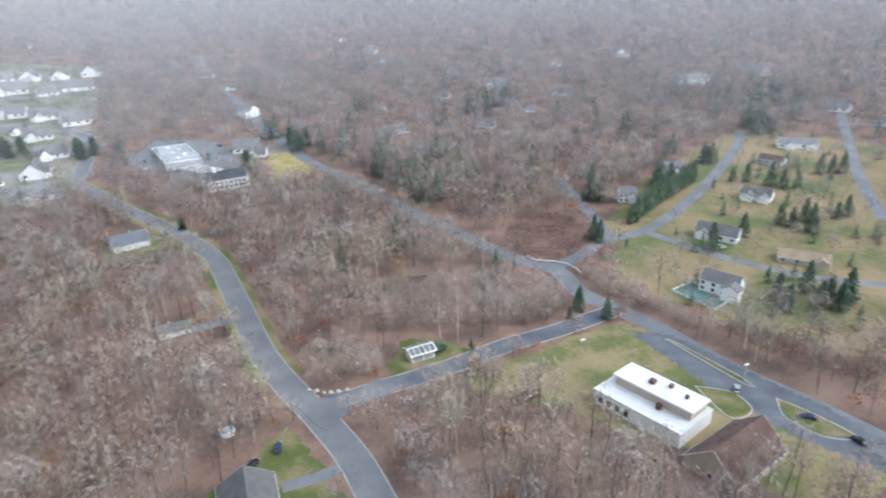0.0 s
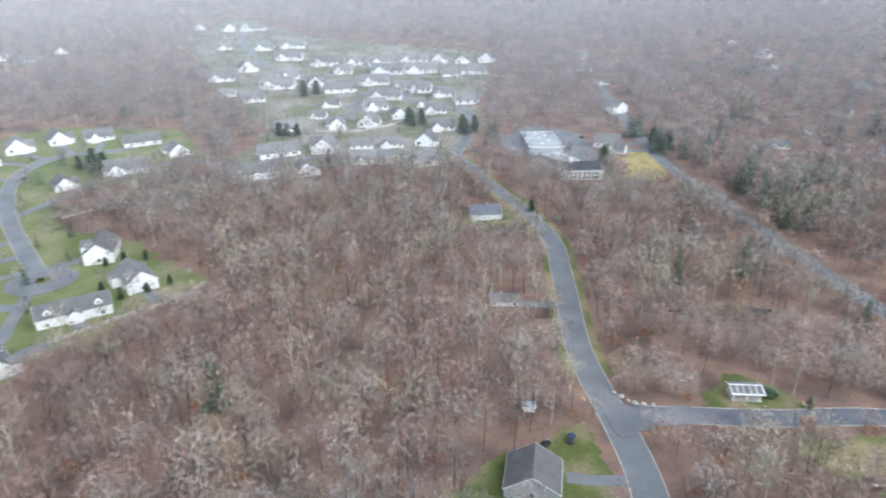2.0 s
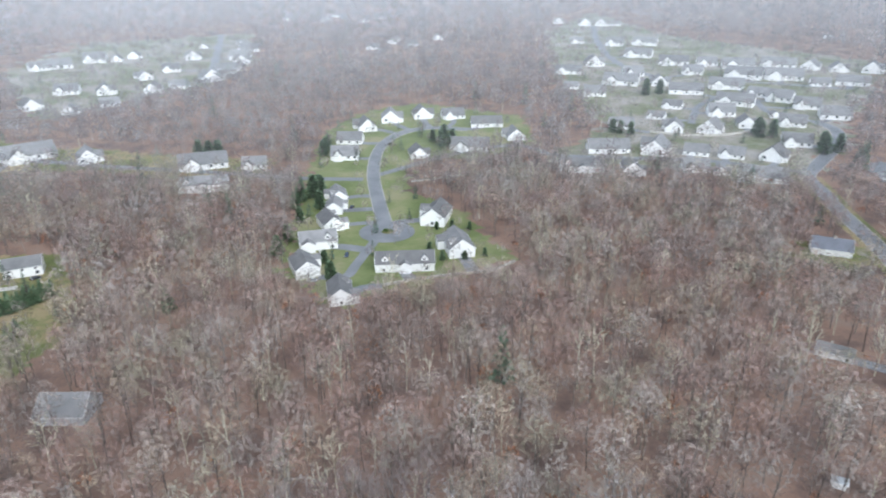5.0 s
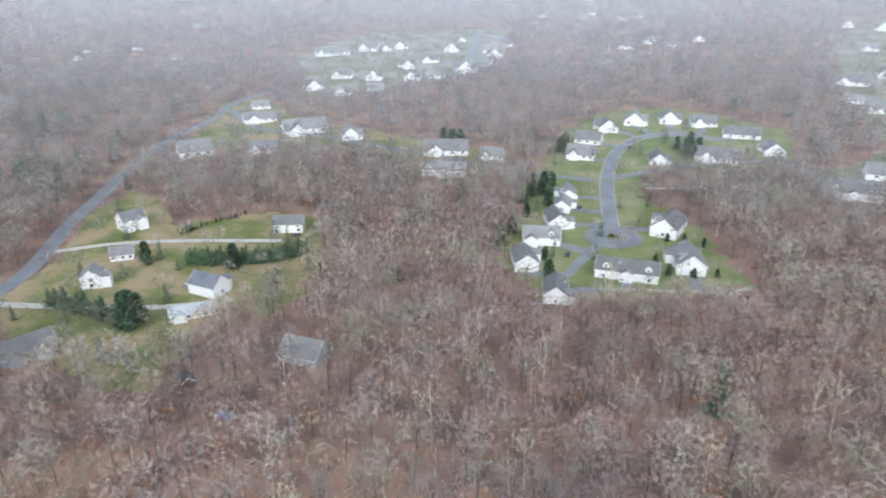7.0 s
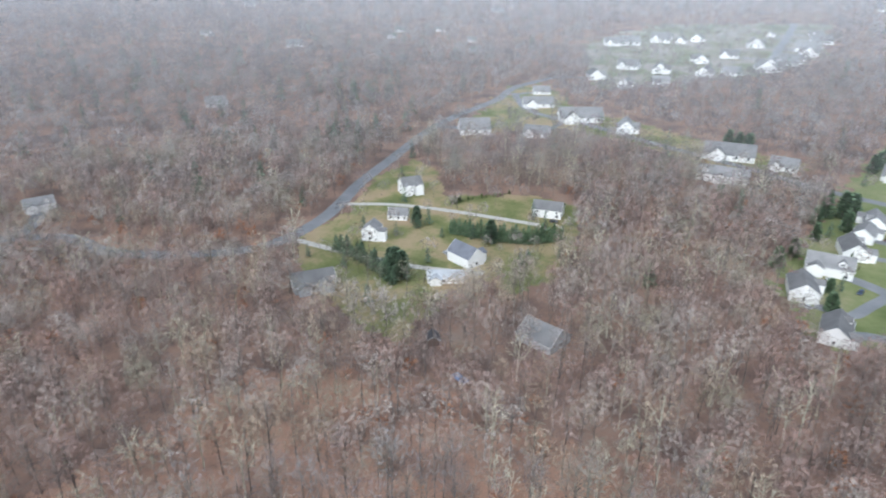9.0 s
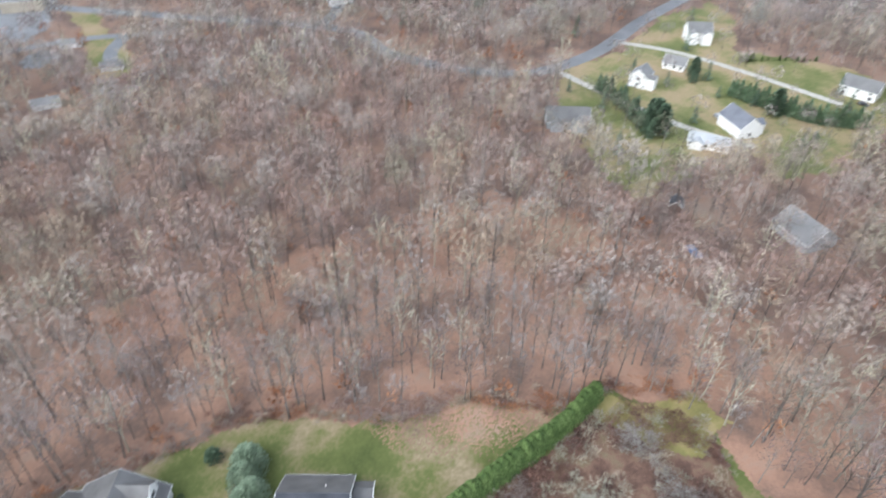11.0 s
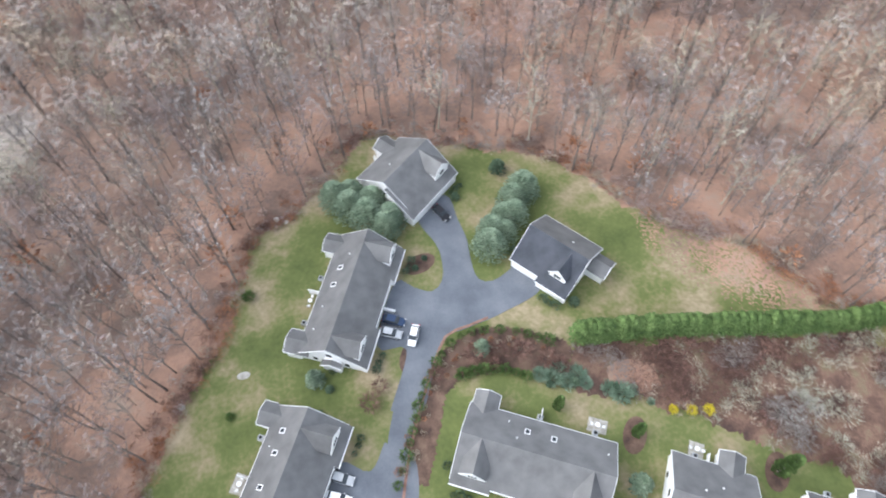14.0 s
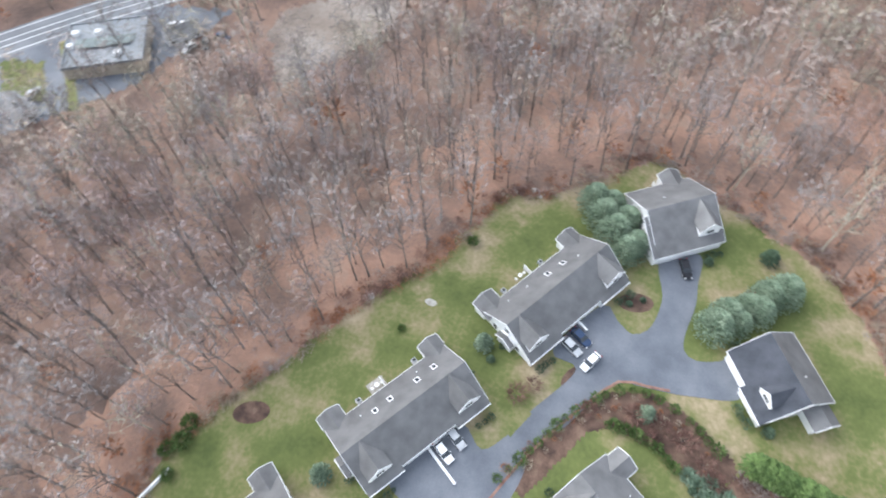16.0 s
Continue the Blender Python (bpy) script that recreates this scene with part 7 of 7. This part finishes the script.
POOL = material("pool_cover", [(0.2, (0.10, 0.20, 0.19)), (0.8, (0.16, 0.27, 0.25))], 0.3, 6, 0.5, 0.1, 4)
patch([(102, 234), (111.5, 240), (119, 223), (111, 217)], POOL, "pool_cover", "teal covered pool inside a white fence", 0.8, 0.12, clear=False, ragged=0.05)
fence = tagged(new("pool_fence"), "low white fence round a covered pool", "fence")
ring = [Vector(p) for p in ((101, 234), (112, 241.5), (120, 223), (111, 216))]
for a, b in zip(ring, ring[1:] + ring[:1]):
    n = int((b - a).length / 2.4)
    for i in range(n):
        p = a.lerp(b, i / n)
        z = float(lift(p.x, p.y))
        part("post", Shape().box(p.x - 0.08, p.x + 0.08, p.y - 0.08, p.y + 0.08, z, z + 1.3), TRIM, fence)
    d = (b - a).normalized()
    q = Vector((-d.y, d.x)) * 0.05
    z = float(lift(a.x, a.y))
    part("panel", Shape().prism([(*(a - q), z + 0.15), (*(b - q), z + 0.15), (*(b - q), z + 1.2), (*(a - q), z + 1.2)], (2 * q.x, 2 * q.y, 0)), TRIM, fence)


# ------------------------------------------------------------------ cars
def paint(name, c):
    return material(name, [(0.2, c), (0.8, tuple(min(1, v * 1.15 + 0.005) for v in c))], 1, 5, 0.25, 0)


PAINT = {"white": paint("white_paint", (0.75, 0.75, 0.75)), "black": paint("black_paint", (0.015, 0.015, 0.018)), "dark blue": paint("blue_paint", (0.03, 0.05, 0.10)), "silver": paint("silver_paint", (0.42, 0.43, 0.44)), "red": paint("red_paint", (0.35, 0.03, 0.03))}


def car(colour, x, y, turn_deg, group, tall=1.0):
    c = tagged(new("car"), f"{colour} car parked on the asphalt", "car", group)
    body = Shape()
    hull = [(-2.36, 0.62, 0.45, 0.72), (-2.22, 0.8, 0.35, 0.93), (-1.9, 0.88, 0.33, 0.99), (-1.0, 0.91, 0.33, 1.0), (1.0, 0.91, 0.33, 0.98), (1.75, 0.88, 0.33, 0.9), (2.15, 0.78, 0.35, 0.8), (2.36, 0.55, 0.45, 0.64)]
    rows = [[(x, -w * 0.94, lo), (x, -w, (lo + hi) / 2), (x, -w * 0.9, hi), (x, w * 0.9, hi), (x, w, (lo + hi) / 2), (x, w * 0.94, lo)] for x, w, lo, hi in hull]
    for p, q in zip(rows, rows[1:]):
        for i in range(6):
            body.face([p[i], q[i], q[(i + 1) % 6], p[(i + 1) % 6]])
    body.face(rows[0])
    body.face(rows[-1][::-1])
    part("body", body, PAINT[colour], c)
    for b in (-0.98, 0.98):
        part("mirror", Shape().box(0.72, 0.9, b - 0.09, b + 0.09, 0.98, 1.12), PAINT[colour], c)
    cabin = Shape()
    lo = [(-1.9, -0.84), (1.15, -0.84), (1.15, 0.84), (-1.9, 0.84)]
    hi = [(-1.35, -0.68), (0.35, -0.68), (0.35, 0.68), (-1.35, 0.68)]
    z0, z1 = 0.99, 0.99 + 0.48 * tall
    for i in range(4):
        j = (i + 1) % 4
        cabin.face([(*lo[i], z0), (*lo[j], z0), (*hi[j], z1), (*hi[i], z1)])
    part("windows", cabin, GLASS, c, "dark car windows")
    part("roof", Shape().box(-1.45, 0.42, -0.7, 0.7, z1 - 0.02, z1 + 0.05), PAINT[colour], c)
    for a in (-1.45, 1.45):
        for b in (-0.88, 0.88):
            ring = [(a + 0.34 * math.cos(math.tau * i / 14), b - 0.11, 0.34 + 0.34 * math.sin(math.tau * i / 14)) for i in range(14)]
            w = part("wheel", Shape().prism(ring, (0, 0.22, 0)), RUBBER, c)
            hub = [(a + 0.2 * math.cos(math.tau * i / 10), b - 0.13, 0.34 + 0.2 * math.sin(math.tau * i / 10)) for i in range(10)]
            part("rim", Shape().prism(hub, (0, 0.26, 0)), PAINT["silver"], w)
    for b in (-0.68, 0.68):
        part("headlight", Shape().box(2.22, 2.36, b - 0.18, b + 0.18, 0.6, 0.76), TRIM, c)
        part("tail_light", Shape().box(-2.37, -2.25, b - 0.18, b + 0.18, 0.68, 0.88), PAINT["red"], c)
    c.matrix_world = pose(x, y, float(lift(x, y)) + 0.1, 0, 0, turn_deg)
    return c


G = "cars on the shared driveway"
car("black", -15.6, -78.0, 118, G, 1.25)
car("dark blue", -0.6, -54.6, 154, G, 1.2)
car("silver", 0.5, -52.0, 154, G, 1.25)
car("white", -3.9, -50.5, 67, G)
car("silver", 14.0, -26.4, 152, G, 1.3)
car("white", 15.0, -23.2, 152, G, 1.2)
car("black", -48.5, 139.5, 75, "cars by the roadside house", 1.2)
car("dark blue", -43, 146, 100, "cars by the roadside house", 1.1)
G = "cars parked by hillside houses"
for i, (x, y) in enumerate([(-264, -108), (-258, -66), (-310, -23), (-325, 133), (-273, 95), (-246, 80), (-428, 209), (-264, 104), (140, 276), (96, 165), (118, 139), (110, 150), (-185, 425), (-178, 420), (-192, 440), (-150, 475), (-120, 440), (122, -92), (119, -95), (116, -99), (131, -98), (150, -62)]):
    car(("white", "silver", "black", "dark blue")[i % 4], x, y, i * 47 % 360, G)


# ------------------------------------------------------------------ poles
def pole(x, y, h, label, arm=True):
    p = tagged(new("street_lamp" if not arm else "utility_pole"), label, "lamp post" if not arm else "pole")
    ring = [(0.14 * math.cos(math.tau * i / 8), 0.14 * math.sin(math.tau * i / 8), -0.3) for i in range(8)]
    part("post", Shape().prism(ring, (0, 0, h)), STONE if not arm else BARK, p)
    if arm:
        part("crossarm", Shape().box(-1.1, 1.1, -0.07, 0.07, h - 1.2, h - 1.05), BARK, p)
        for a in (-0.9, 0, 0.9):
            part("insulator", Shape().box(a - 0.06, a + 0.06, -0.06, 0.06, h - 1.05, h - 0.8), TRIM, p)
    else:
        part("lamp_head", Shape().box(-0.9, 0.9, -0.3, 0.3, h - 0.4, h - 0.1), TRIM, p, "white lamp head")
    p.matrix_world = pose(x, y, float(lift(x, y)), 0, 0, 30)


pole(52, 186, 8, "tall grey lamp post on the hall lawn", False)
pole(100, 169, 7, "grey lamp post in the car park", False)
for x, y in ((-263, -147), (-292, -148), (-236, -165), (-345, -149), (-420, -143), (44, 284), (74, 232), (96, 196), (-54, 178), (-92, 245), (-165, 345)):
    pole(x, y, 10, "wooden utility pole beside the road")

# ------------------------------------------------------------------ haze shells
def mist(radius, strength, top):
    """An added see-through cylinder round the valley that imitates distance haze, denser higher up."""
    m = bpy.data.materials.new("mist")
    m.use_nodes = True
    n, l = m.node_tree.nodes, m.node_tree.links
    n.remove(n["Principled BSDF"])
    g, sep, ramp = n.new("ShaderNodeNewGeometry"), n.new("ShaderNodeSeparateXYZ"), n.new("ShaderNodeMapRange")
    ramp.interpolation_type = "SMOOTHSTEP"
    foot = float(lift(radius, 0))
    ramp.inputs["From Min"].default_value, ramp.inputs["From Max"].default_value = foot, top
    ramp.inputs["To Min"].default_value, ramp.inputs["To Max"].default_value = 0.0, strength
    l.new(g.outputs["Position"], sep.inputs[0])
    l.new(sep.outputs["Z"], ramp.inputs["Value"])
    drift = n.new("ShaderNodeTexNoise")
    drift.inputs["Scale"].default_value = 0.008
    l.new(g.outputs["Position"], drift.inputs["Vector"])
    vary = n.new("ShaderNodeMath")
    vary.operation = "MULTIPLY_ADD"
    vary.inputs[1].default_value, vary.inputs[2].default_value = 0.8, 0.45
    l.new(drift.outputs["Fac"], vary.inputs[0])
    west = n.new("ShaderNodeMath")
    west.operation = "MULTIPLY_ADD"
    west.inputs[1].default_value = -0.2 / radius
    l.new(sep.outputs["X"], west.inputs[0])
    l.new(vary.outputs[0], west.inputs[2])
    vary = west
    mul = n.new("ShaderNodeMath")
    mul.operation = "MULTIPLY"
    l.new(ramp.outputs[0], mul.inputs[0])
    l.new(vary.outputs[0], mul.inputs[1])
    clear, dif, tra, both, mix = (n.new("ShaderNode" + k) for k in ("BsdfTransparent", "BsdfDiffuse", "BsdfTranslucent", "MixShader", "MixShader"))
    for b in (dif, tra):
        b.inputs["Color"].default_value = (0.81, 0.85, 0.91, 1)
    l.new(dif.outputs[0], both.inputs[1])
    l.new(tra.outputs[0], both.inputs[2])
    l.new(mul.outputs[0], mix.inputs["Fac"])
    l.new(clear.outputs[0], mix.inputs[1])
    l.new(both.outputs[0], mix.inputs[2])
    l.new(mix.outputs[0], n["Material Output"].inputs["Surface"])
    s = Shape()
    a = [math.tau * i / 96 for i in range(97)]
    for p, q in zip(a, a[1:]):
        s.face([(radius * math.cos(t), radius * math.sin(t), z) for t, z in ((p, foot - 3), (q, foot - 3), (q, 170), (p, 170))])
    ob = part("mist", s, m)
    return tagged(ob, "translucent shell standing in for haze over the valley woods", "mist", kind="structure")


# three added shells, one behind another, so haze builds with distance
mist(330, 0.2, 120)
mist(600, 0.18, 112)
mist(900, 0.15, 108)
